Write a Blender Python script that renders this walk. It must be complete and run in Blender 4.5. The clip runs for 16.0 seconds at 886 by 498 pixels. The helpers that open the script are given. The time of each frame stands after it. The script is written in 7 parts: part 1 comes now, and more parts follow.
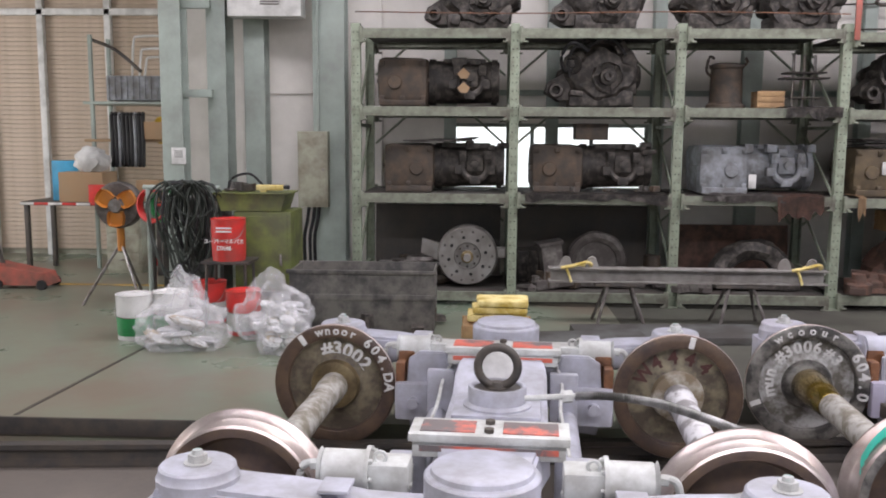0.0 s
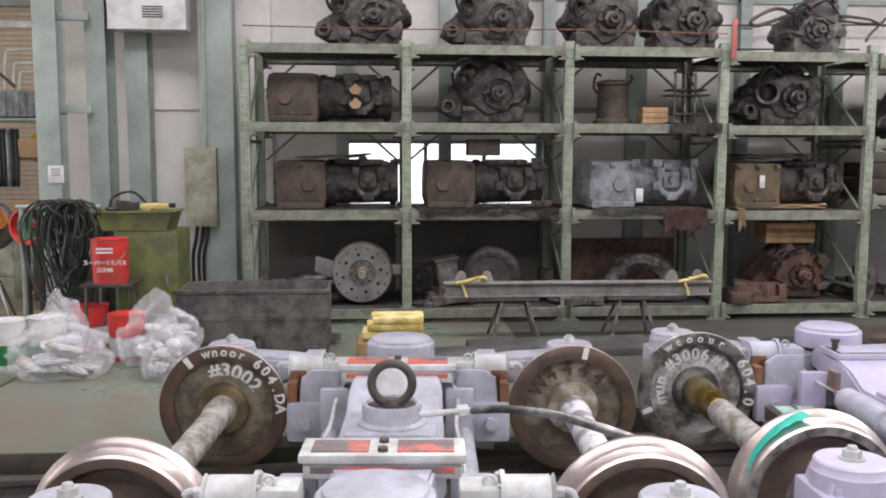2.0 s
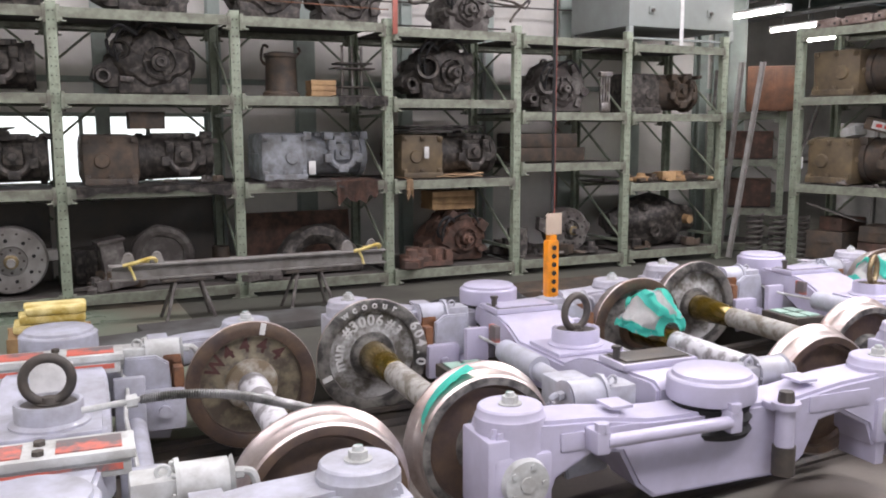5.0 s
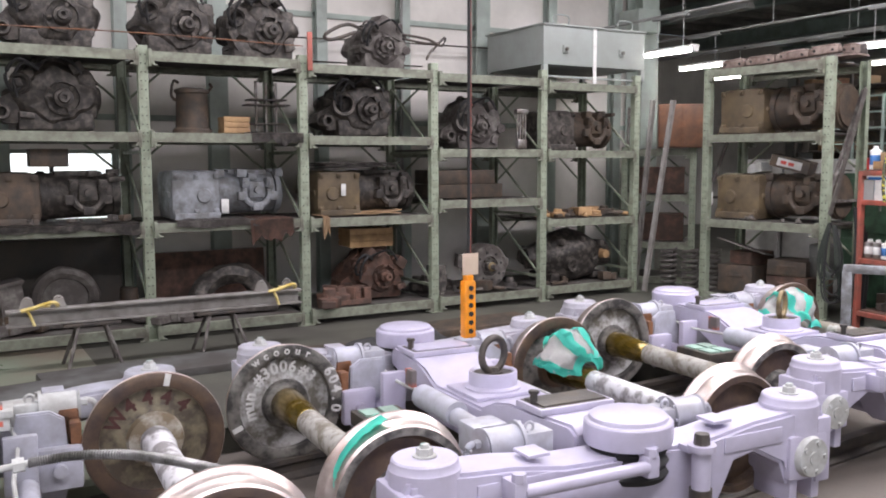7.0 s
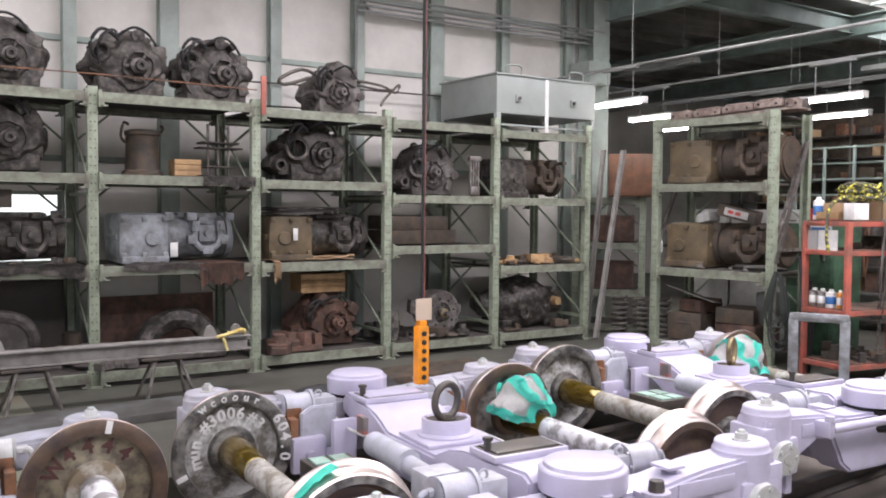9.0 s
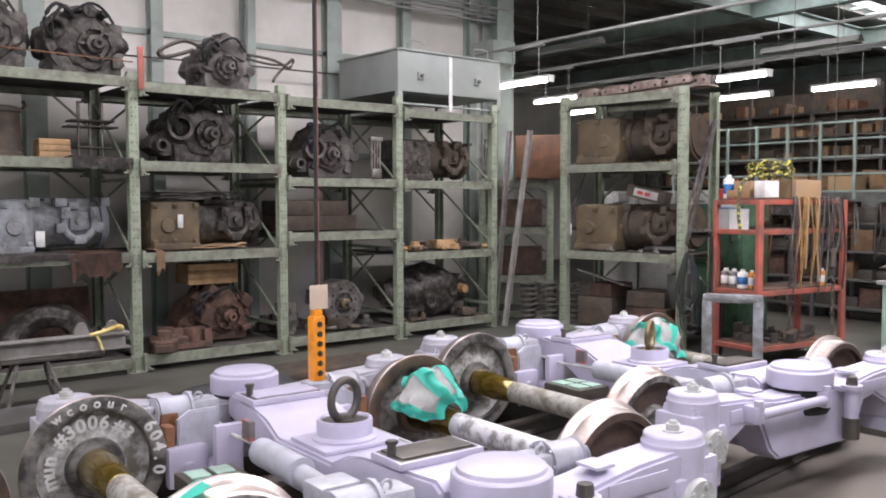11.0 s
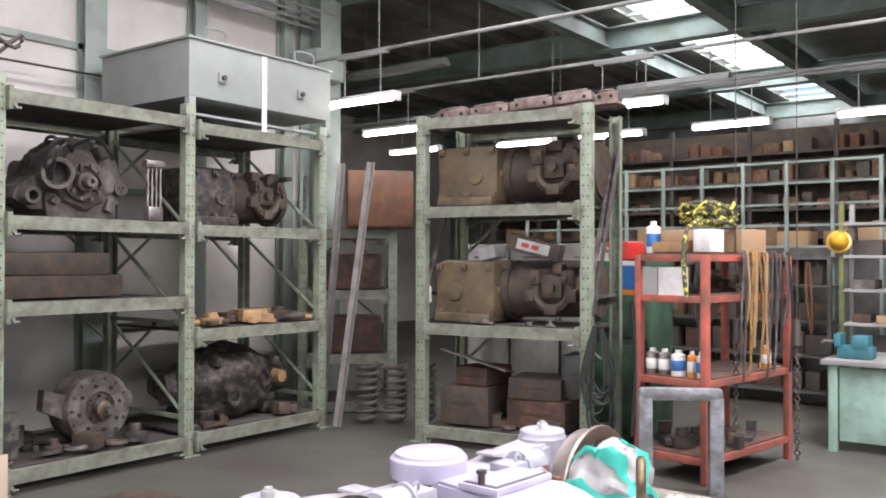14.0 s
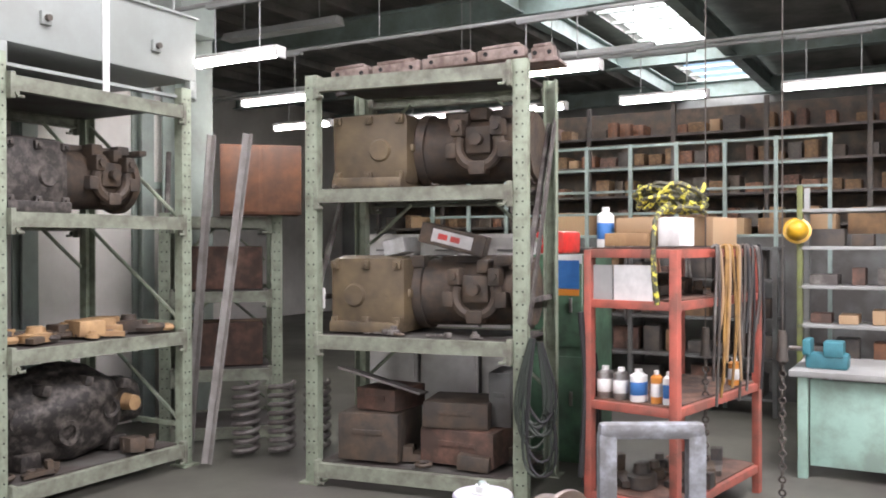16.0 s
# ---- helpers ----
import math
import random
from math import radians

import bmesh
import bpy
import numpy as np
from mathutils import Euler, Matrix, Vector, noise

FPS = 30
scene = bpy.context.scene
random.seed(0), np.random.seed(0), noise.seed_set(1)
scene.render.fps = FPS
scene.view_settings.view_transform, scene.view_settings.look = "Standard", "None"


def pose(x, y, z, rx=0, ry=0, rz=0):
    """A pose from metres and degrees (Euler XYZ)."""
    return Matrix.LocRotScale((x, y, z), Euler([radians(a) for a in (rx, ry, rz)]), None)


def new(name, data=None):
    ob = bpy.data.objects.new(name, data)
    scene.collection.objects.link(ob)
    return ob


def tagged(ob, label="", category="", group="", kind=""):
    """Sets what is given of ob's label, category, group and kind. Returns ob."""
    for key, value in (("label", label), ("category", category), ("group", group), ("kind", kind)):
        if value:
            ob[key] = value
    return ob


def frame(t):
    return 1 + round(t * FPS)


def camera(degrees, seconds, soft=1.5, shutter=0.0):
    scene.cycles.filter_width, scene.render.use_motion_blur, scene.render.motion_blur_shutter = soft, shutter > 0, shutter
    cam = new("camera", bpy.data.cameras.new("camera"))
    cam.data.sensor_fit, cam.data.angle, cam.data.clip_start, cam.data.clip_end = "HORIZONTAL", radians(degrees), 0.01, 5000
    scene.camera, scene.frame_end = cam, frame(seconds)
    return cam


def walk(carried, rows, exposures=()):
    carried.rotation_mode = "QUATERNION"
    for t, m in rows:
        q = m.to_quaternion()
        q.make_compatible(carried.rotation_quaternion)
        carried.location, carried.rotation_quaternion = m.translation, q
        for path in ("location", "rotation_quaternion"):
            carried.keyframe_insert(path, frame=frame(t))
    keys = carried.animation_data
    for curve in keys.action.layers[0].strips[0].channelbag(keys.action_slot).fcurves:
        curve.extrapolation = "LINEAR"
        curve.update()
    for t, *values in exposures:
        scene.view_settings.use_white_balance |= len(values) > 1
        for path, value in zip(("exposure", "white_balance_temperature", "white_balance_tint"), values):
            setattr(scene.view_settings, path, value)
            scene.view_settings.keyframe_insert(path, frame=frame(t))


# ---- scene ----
cam = camera(53.66, 16.0, soft=1.9)
walk(cam, [
    (0, pose(0.000, 0.000, 1.600, 82.52, -0.38, 2.55)),
    (0.5, pose(0.004, 0.014, 1.596, 83.03, -0.34, 0.75)),
    (1, pose(0.010, 0.033, 1.585, 83.49, -0.28, -0.82)),
    (1.5, pose(0.018, 0.054, 1.574, 83.86, -0.13, -2.49)),
    (2, pose(0.026, 0.074, 1.567, 83.81, -0.16, -4.22)),
    (2.5, pose(0.033, 0.096, 1.557, 83.78, -0.11, -6.23)),
    (3, pose(0.042, 0.118, 1.548, 83.49, -0.04, -8.79)),
    (3.5, pose(0.049, 0.127, 1.547, 82.88, -0.19, -11.47)),
    (4, pose(0.057, 0.123, 1.542, 82.62, -0.17, -15.57)),
    (4.5, pose(0.065, 0.109, 1.542, 82.17, 0.02, -21.73)),
    (4.7, pose(0.067, 0.108, 1.545, 82.05, 0.05, -23.30)),
    (6.8, pose(0.153, 0.176, 1.592, 83.55, 0.18, -30.12)),
    (7, pose(0.154, 0.180, 1.593, 84.27, 0.16, -30.21)),
    (7.5, pose(0.153, 0.199, 1.589, 85.69, 0.01, -31.18)),
    (8, pose(0.152, 0.208, 1.586, 86.75, -0.27, -32.02)),
    (8.5, pose(0.152, 0.203, 1.587, 87.17, -0.52, -32.57)),
    (8.7, pose(0.155, 0.206, 1.585, 87.25, -0.55, -32.85)),
    (10.8, pose(0.398, 0.477, 1.488, 87.20, 0.24, -38.56)),
    (11, pose(0.484, 0.621, 1.483, 86.89, 0.14, -39.56)),
    (11.5, pose(0.717, 0.986, 1.443, 86.95, -0.05, -42.11)),
    (12, pose(0.968, 1.381, 1.398, 87.40, -0.30, -44.55)),
    (12.5, pose(1.212, 1.787, 1.365, 88.98, -0.46, -47.06)),
    (13, pose(1.487, 2.167, 1.394, 90.33, -0.39, -49.90)),
    (13.5, pose(1.768, 2.493, 1.427, 90.47, -0.28, -51.60)),
    (14, pose(2.057, 2.784, 1.453, 90.71, -0.17, -53.15)),
    (14.5, pose(2.352, 3.052, 1.469, 91.98, -0.08, -54.81)),
    (15, pose(2.646, 3.292, 1.482, 92.67, 0.03, -57.05)),
    (15.5, pose(2.904, 3.489, 1.499, 92.12, 0.05, -58.33)),
    (16, pose(3.119, 3.636, 1.517, 89.75, 0.11, -60.34)),
], [(0, 0.0), (2, 0.05), (4.5, 0.08), (7, 0.17), (8.2, 0.28), (9.5, 0.22), (11, 0.12), (12, 0.2), (13, 0.3), (14.5, 0.52), (16, 0.64)])


# ---- light ----
world = bpy.data.worlds.new("sky")
scene.world = world
world.use_nodes = True
wn = world.node_tree.nodes
sky = wn.new("ShaderNodeTexSky")
sky.sky_type = "NISHITA"
sky.sun_disc = False
sky.sun_elevation = radians(48)
sky.sun_rotation = radians(150)
wn["Background"].inputs["Strength"].default_value = 0.14
world.node_tree.links.new(sky.outputs[0], wn["Background"].inputs["Color"])

sun_data = bpy.data.lights.new("sun", "SUN")
sun_data.energy, sun_data.angle, sun_data.color = 1.2, radians(10), (1, 0.96, 0.9)
sun = new("sun", sun_data)
sun.matrix_world = pose(0, 0, 20, 42, 0, 150)


def area_lamp(name, m, sx, sy, watts, color=(1, 1, 1)):
    data = bpy.data.lights.new(name, "AREA")
    data.shape, data.size, data.size_y, data.energy, data.color = "RECTANGLE", sx, sy, watts, color
    ob = new(name, data)
    ob.matrix_world = m
    return ob


# daylight lamps; all but the fourth are added fill from unseen openings
LC = (1.0, 0.935, 1.0)
area_lamp("roof_fill_lamp", pose(2.15, 6.5, 4.66), 12.3, 1.0, 350, LC)
area_lamp("roof_fill_lamp", pose(0.5, 0.6, 4.66), 9.0, 1.0, 440, LC)
area_lamp("roof_fill_lamp", pose(7.2, 2.8, 4.66), 4.0, 1.2, 450, LC)
# daylight through the rooflight over the store
area_lamp("roof_fill_lamp", pose(16.5, 7.05, 4.69), 9.0, 1.2, 270, LC)
# added fill from an unseen doorway behind the walker, lifts the rack fronts
area_lamp("south_fill_lamp", pose(1.0, -8.2, 2.3, 90, 0, 0), 7.6, 4.0, 150, LC)
# added fill from an unseen west opening, brightens the shutter corner
area_lamp("west_fill_lamp", pose(-9.0, 7.0, 2.2, 90, 0, -90), 3.8, 3.0, 215, (1, 0.94, 0.94))


# ---- materials ----
def mat(name, base, rough=0.6, metal=0.0, var=0.25, scale=6.0, bump=0.15, dirt=None, amount=0.35, dscale=2.5, sharp=0.12, coat=0.0, tri=None):
    """Painted, rusted or bare surface: grain at a fine scale, patches of dirt at a coarse one."""
    m = bpy.data.materials.new(name)
    m.use_nodes = True
    nt = m.node_tree
    n, ln = nt.nodes, nt.links
    b = n["Principled BSDF"]
    tc = n.new("ShaderNodeTexCoord")
    fine = n.new("ShaderNodeTexNoise")
    fine.inputs["Scale"].default_value, fine.inputs["Detail"].default_value, fine.inputs["Roughness"].default_value = scale * 6, 6, 0.65
    coarse = n.new("ShaderNodeTexNoise")
    coarse.inputs["Scale"].default_value, coarse.inputs["Detail"].default_value, coarse.inputs["Roughness"].default_value = dscale, 8, 0.62
    for t in (fine, coarse):
        ln.new(tc.outputs["Object"], t.inputs["Vector"])
    info = n.new("ShaderNodeObjectInfo")
    shade = n.new("ShaderNodeMapRange")
    shade.inputs["To Min"].default_value, shade.inputs["To Max"].default_value = 1 - var, 1 + var
    ln.new(fine.outputs["Fac"], shade.inputs["Value"])
    rnd = n.new("ShaderNodeMapRange")
    rnd.inputs["To Min"].default_value, rnd.inputs["To Max"].default_value = 1 - var * 0.4, 1 + var * 0.4
    ln.new(info.outputs["Random"], rnd.inputs["Value"])
    mul = n.new("ShaderNodeMath")
    mul.operation = "MULTIPLY"
    ln.new(shade.outputs[0], mul.inputs[0])
    ln.new(rnd.outputs[0], mul.inputs[1])
    tint = n.new("ShaderNodeVectorMath")
    tint.operation = "SCALE"
    tint.inputs[0].default_value = base
    ln.new(mul.outputs[0], tint.inputs["Scale"])
    ramp = n.new("ShaderNodeMapRange")
    ramp.inputs["From Min"].default_value, ramp.inputs["From Max"].default_value = 0.62 - amount * 0.35 - sharp, 0.62 - amount * 0.35 + sharp
    ln.new(coarse.outputs["Fac"], ramp.inputs["Value"])
    mix = n.new("ShaderNodeMix")
    mix.data_type = "RGBA"
    mix.inputs["B"].default_value = (*(dirt or [c * 0.55 for c in base]), 1)
    ln.new(ramp.outputs[0], mix.inputs["Factor"])
    ln.new(tint.outputs[0], mix.inputs["A"])
    ln.new(mix.outputs["Result"], b.inputs["Base Color"])
    rr = n.new("ShaderNodeMapRange")
    rr.inputs["To Min"].default_value, rr.inputs["To Max"].default_value = max(rough - 0.12, 0.05), min(rough + 0.15, 1)
    ln.new(coarse.outputs["Fac"], rr.inputs["Value"])
    ln.new(rr.outputs[0], b.inputs["Roughness"])
    b.inputs["Metallic"].default_value = metal
    b.inputs["Coat Weight"].default_value = coat
    if bump:
        bp = n.new("ShaderNodeBump")
        bp.inputs["Strength"].default_value, bp.inputs["Distance"].default_value = bump, 0.01
        ln.new(fine.outputs["Fac"], bp.inputs["Height"])
        ln.new(bp.outputs[0], b.inputs["Normal"])
    return m


def glow(name, color, strength):
    m = bpy.data.materials.new(name)
    m.use_nodes = True
    b = m.node_tree.nodes["Principled BSDF"]
    b.inputs["Base Color"].default_value = (*color, 1)
    b.inputs["Emission Color"].default_value = (*color, 1)
    b.inputs["Emission Strength"].default_value = strength
    return m


def film_plastic(name, color, alpha):
    """Thin crumpled plastic film."""
    m = mat(name, color, 0.12, 0, 0.1, 4, 0.5, amount=-1)
    b = m.node_tree.nodes["Principled BSDF"]
    b.inputs["Alpha"].default_value = alpha
    b.inputs["Specular IOR Level"].default_value = 0.8
    return m


def glass(name):
    m = bpy.data.materials.new(name)
    m.use_nodes = True
    b = m.node_tree.nodes["Principled BSDF"]
    b.inputs["Transmission Weight"].default_value, b.inputs["Roughness"].default_value = 1.0, 0.05
    return m


RUST = (0.10, 0.05, 0.03)
M_rack = mat("rack_paint", (0.25, 0.29, 0.215), 0.6, 0, 0.16, 5, 0.14, (0.125, 0.12, 0.09), 0.05, 10, 0.14)
M_rackbeam = mat("stained_rack_beam", (0.22, 0.245, 0.185), 0.58, 0, 0.2, 5, 0.15, (0.10, 0.092, 0.072), 0.24, 9, 0.16)
M_rackdark = mat("rack_board", (0.07, 0.072, 0.064), 0.8, 0, 0.3, 4, 0.2, (0.05, 0.04, 0.035), 0.5, 3)
M_hole = mat("dark_hole", (0.015, 0.015, 0.014), 0.9)
M_lav = mat("lavender_paint", (0.475, 0.455, 0.575), 0.36, 0, 0.04, 5, 0.04, (0.40, 0.38, 0.47), 0.16, 6, 0.16, 0.15)
M_grey = mat("grey_paint", (0.44, 0.45, 0.52), 0.42, 0, 0.08, 5, 0.08, (0.30, 0.30, 0.32), 0.32, 7, 0.15, 0.1)
M_greylav = mat("grey_lavender_paint", (0.46, 0.455, 0.52), 0.42, 0, 0.06, 5, 0.06, (0.33, 0.32, 0.35), 0.28, 7, 0.15, 0.1)
M_primer = mat("light_grey_primer", (0.55, 0.57, 0.56), 0.5, 0, 0.1, 6, 0.1, (0.36, 0.36, 0.34), 0.4, 8)
M_wheel = mat("rusted_wheel_steel", (0.085, 0.063, 0.058), 0.36, 0.45, 0.25, 7, 0.15, (0.16, 0.11, 0.075), 0.35, 6)
M_wheeldark = mat("greasy_wheel_steel", (0.06, 0.058, 0.055), 0.42, 0.4, 0.3, 7, 0.15, (0.24, 0.23, 0.21), 0.35, 9, 0.08)
M_web = mat("stained_wheel_web", (0.095, 0.078, 0.06), 0.4, 0.25, 0.3, 7, 0.15, (0.23, 0.20, 0.135), 0.3, 9, 0.09)
M_hubpale = mat("pale_hub_paint", (0.38, 0.36, 0.31), 0.5, 0.1, 0.2, 7, 0.1, (0.18, 0.14, 0.09), 0.3, 10, 0.08)
M_maroon = mat("maroon_marker", (0.09, 0.035, 0.03), 0.7, 0, 0.2)
M_webwhite = mat("painted_wheel_web", (0.46, 0.46, 0.45), 0.5, 0.1, 0.25, 7, 0.12, (0.12, 0.11, 0.09), 0.4, 9, 0.08)
M_tread = mat("polished_tread", (0.56, 0.51, 0.49), 0.36, 0.8, 0.10, 6, 0.03, (0.34, 0.27, 0.24), 0.34, 6, 0.16)
M_axle = mat("grey_axle", (0.42, 0.41, 0.38), 0.5, 0.15, 0.2, 7, 0.1, (0.20, 0.18, 0.14), 0.35, 11, 0.08)
M_axlewhite = mat("white_axle_paint", (0.62, 0.62, 0.64), 0.45, 0, 0.12, 7, 0.08, (0.25, 0.24, 0.24), 0.28, 11, 0.06)
M_oil = mat("amber_oiled_steel", (0.23, 0.15, 0.015), 0.14, 0.7, 0.2, 5, 0.05, (0.10, 0.07, 0.01), 0.4, 6, coat=0.6)
M_hub = mat("bronze_hub", (0.28, 0.22, 0.12), 0.38, 0.6, 0.2, 6, 0.08, (0.12, 0.09, 0.05), 0.4, 8)
M_black = mat("black_rubber", (0.022, 0.022, 0.023), 0.65, 0, 0.3, 6, 0.15)
M_steel = mat("bare_steel", (0.40, 0.39, 0.38), 0.38, 0.8, 0.15, 7, 0.08, (0.18, 0.15, 0.13), 0.35, 9)
M_darksteel = mat("dark_steel", (0.06, 0.056, 0.054), 0.5, 0.4, 0.3, 7, 0.15, (0.10, 0.085, 0.07), 0.35, 8)
M_chalk = mat("white_marker", (0.75, 0.75, 0.73), 0.7, 0, 0.1)
M_redpad = mat("red_primer", (0.55, 0.13, 0.09), 0.6, 0, 0.2, 6, 0.08, (0.14, 0.12, 0.12), 0.35, 6, 0.06)
M_motor = mat("grimy_cast_iron", (0.036, 0.032, 0.029), 0.5, 0.25, 0.5, 9, 0.45, (0.13, 0.115, 0.10), 0.2, 15, 0.1)
M_case = mat("olive_brown_gear_case", (0.15, 0.11, 0.06), 0.55, 0.05, 0.35, 8, 0.3, (0.065, 0.05, 0.034), 0.36, 6, 0.16)
M_motorb = mat("brown_cast_iron", (0.095, 0.066, 0.043), 0.62, 0.1, 0.35, 9, 0.3, (0.048, 0.04, 0.033), 0.42, 8, 0.14)
M_motorg = mat("grey_cast_housing", (0.28, 0.30, 0.325), 0.55, 0.1, 0.2, 8, 0.2, (0.14, 0.14, 0.14), 0.38, 8, 0.12)
M_motorl = mat("dusty_cast_housing", (0.165, 0.155, 0.14), 0.65, 0.1, 0.35, 9, 0.3, (0.07, 0.06, 0.055), 0.5, 8, 0.1)
M_rust = mat("rusted_iron", (0.16, 0.085, 0.06), 0.75, 0.1, 0.35, 8, 0.3, (0.07, 0.045, 0.035), 0.45, 7)
M_shoe = mat("orange_rusted_shoe", (0.24, 0.105, 0.045), 0.75, 0.05, 0.3, 8, 0.25, (0.12, 0.06, 0.035), 0.4, 7)
M_wood = mat("raw_wood", (0.42, 0.27, 0.13), 0.7, 0, 0.25, 5, 0.15, (0.26, 0.16, 0.08), 0.4, 6)
M_woodred = mat("brown_wood", (0.22, 0.095, 0.045), 0.55, 0, 0.25, 5, 0.12, (0.10, 0.05, 0.03), 0.4, 5)
M_card = mat("cardboard", (0.34, 0.22, 0.12), 0.8, 0, 0.12, 5, 0.06, (0.32, 0.22, 0.13), 0.35, 4)
M_paper = mat("white_paper", (0.72, 0.72, 0.70), 0.8, 0, 0.06)
M_floorg = mat("green_floor_paint", (0.165, 0.228, 0.165), 0.28, 0, 0.10, 2.2, 0.03, (0.19, 0.165, 0.125), 0.42, 0.7, 0.14)
M_floorc = mat("worn_concrete", (0.19, 0.175, 0.15), 0.42, 0, 0.2, 3, 0.08, (0.10, 0.09, 0.08), 0.45, 0.8, 0.2)
M_floore = mat("dark_greenish_concrete", (0.105, 0.108, 0.085), 0.5, 0, 0.2, 3, 0.08, (0.06, 0.055, 0.048), 0.45, 0.9, 0.2)
M_darkgrey = mat("dark_grey_cabinet", (0.11, 0.115, 0.11), 0.6, 0, 0.15, 4, 0.05, (0.06, 0.055, 0.05), 0.4, 3)
M_pit = mat("oily_pit_floor", (0.12, 0.106, 0.093), 0.55, 0, 0.3, 4, 0.2, (0.15, 0.13, 0.11), 0.4, 2.2, 0.15)
M_yellowline = mat("yellow_line_paint", (0.55, 0.33, 0.05), 0.5, 0, 0.15, 5, 0.05, (0.25, 0.2, 0.1), 0.4, 4)
M_wall = mat("white_wall_panel", (0.85, 0.82, 0.77), 0.6, 0, 0.04, 2, 0.04, (0.52, 0.50, 0.46), 0.22, 1.1, 0.25)
M_col = mat("pale_green_steel_paint", (0.375, 0.44, 0.395), 0.5, 0, 0.07, 3, 0.05, (0.27, 0.30, 0.27), 0.35, 2.6, 0.15)
M_beige = mat("beige_box_paint", (0.40, 0.40, 0.31), 0.5, 0, 0.08, 4, 0.05, (0.22, 0.20, 0.15), 0.3, 5)
M_shutter = mat("tan_shutter_slat", (0.60, 0.49, 0.39), 0.6, 0, 0.10, 4, 0.05, (0.44, 0.35, 0.26), 0.3, 2)
M_beam = mat("dull_green_roof_steel", (0.23, 0.30, 0.28), 0.55, 0, 0.08, 3, 0.05, (0.15, 0.18, 0.16), 0.35, 2.6, 0.15)
M_pinkrust = mat("pink_grey_rust", (0.25, 0.20, 0.175), 0.7, 0.05, 0.25, 8, 0.2, (0.12, 0.085, 0.07), 0.4, 9, 0.1)
# cardboard with the dim light of the store put into its colour
M_dimcard = mat("dimmed_cardboard", (0.21, 0.125, 0.06), 0.8, 0, 0.15, 5, 0.06, (0.11, 0.07, 0.04), 0.4, 5)
M_nut = mat("green_marked_nut", (0.22, 0.36, 0.32), 0.5, 0.1, 0.15, 8, 0.05, (0.42, 0.43, 0.42), 0.5, 14, 0.06)
M_roof = mat("grey_roof_deck", (0.23, 0.22, 0.20), 0.75, 0, 0.2, 2, 0.08, (0.12, 0.12, 0.11), 0.4, 1.2)
# near-black colour that carries the shade under the bottom shelves
M_shade = mat("shade_dark_sheet", (0.045, 0.043, 0.04), 0.7, 0.1, 0.3, 5, 0.1, (0.07, 0.06, 0.05), 0.4, 3)
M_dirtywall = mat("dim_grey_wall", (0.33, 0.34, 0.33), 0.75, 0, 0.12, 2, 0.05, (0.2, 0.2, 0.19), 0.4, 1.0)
M_olive = mat("olive_green_paint", (0.155, 0.185, 0.045), 0.5, 0, 0.12, 4, 0.06, (0.08, 0.085, 0.04), 0.4, 4)
M_red = mat("red_paint", (0.62, 0.035, 0.03), 0.42, 0, 0.1, 4, 0.04, (0.35, 0.05, 0.04), 0.25, 5)
M_rackred = mat("red_oxide_paint", (0.42, 0.105, 0.075), 0.55, 0, 0.12, 4, 0.06, (0.20, 0.08, 0.06), 0.35, 6)
M_greencan = mat("green_can_paint", (0.03, 0.30, 0.09), 0.4, 0, 0.08)
M_white = mat("white_paint", (0.74, 0.74, 0.72), 0.45, 0, 0.06, 4, 0.03, (0.5, 0.5, 0.48), 0.25, 5)
M_orange = mat("orange_paint", (0.55, 0.21, 0.03), 0.45, 0, 0.1, 4, 0.03, (0.5, 0.2, 0.04), 0.25, 6)
M_pend = mat("orange_pendant_plastic", (0.85, 0.30, 0.015), 0.35, 0, 0.06, 5, 0.02, (0.5, 0.2, 0.03), 0.22, 12)
M_teal = mat("teal_tape", (0.09, 0.70, 0.56), 0.4, 0, 0.08, 5, 0.1, (0.10, 0.70, 0.58), 0.3, 8)
M_yellow = mat("yellow_cloth", (0.74, 0.64, 0.30), 0.7, 0, 0.15, 6, 0.15, (0.45, 0.32, 0.06), 0.35, 8)
M_tank = mat("grey_green_tank_paint", (0.30, 0.33, 0.312), 0.5, 0, 0.06, 3, 0.04, (0.25, 0.27, 0.25), 0.35, 2.2)
M_bench = mat("mint_bench_paint", (0.33, 0.50, 0.42), 0.5, 0, 0.08, 4, 0.04, (0.22, 0.3, 0.25), 0.3, 4)
M_blue = mat("blue_paint", (0.04, 0.16, 0.42), 0.45, 0, 0.12)
M_cyan = mat("sky_blue_panel", (0.05, 0.33, 0.55), 0.5, 0, 0.1)
M_cable = mat("dark_green_cable", (0.035, 0.045, 0.035), 0.55, 0, 0.3, 8, 0.1)
M_hose = mat("ribbed_steel_hose", (0.40, 0.40, 0.40), 0.4, 0.6, 0.2, 8, 0.1, (0.12, 0.12, 0.11), 0.35, 7)
M_ragwhite = mat("white_waste_cloth", (0.72, 0.72, 0.72), 0.85, 0, 0.15, 9, 0.2, (0.5, 0.5, 0.52), 0.3, 9)
M_dustbeam = mat("dusty_grey_steel", (0.27, 0.26, 0.245), 0.65, 0.1, 0.15, 8, 0.15, (0.17, 0.155, 0.14), 0.35, 6, 0.15)
M_bag = film_plastic("clear_plastic_film", (0.88, 0.88, 0.9), 0.21)
M_rag = mat("crumpled_rags", (0.36, 0.29, 0.19), 0.85, 0, 0.4, 9, 0.3, (0.66, 0.66, 0.66), 0.36, 11, 0.06)
M_glass = glass("window_glass")
M_tube = glow("fluorescent_tube", (1.0, 0.97, 0.95), 42.0)
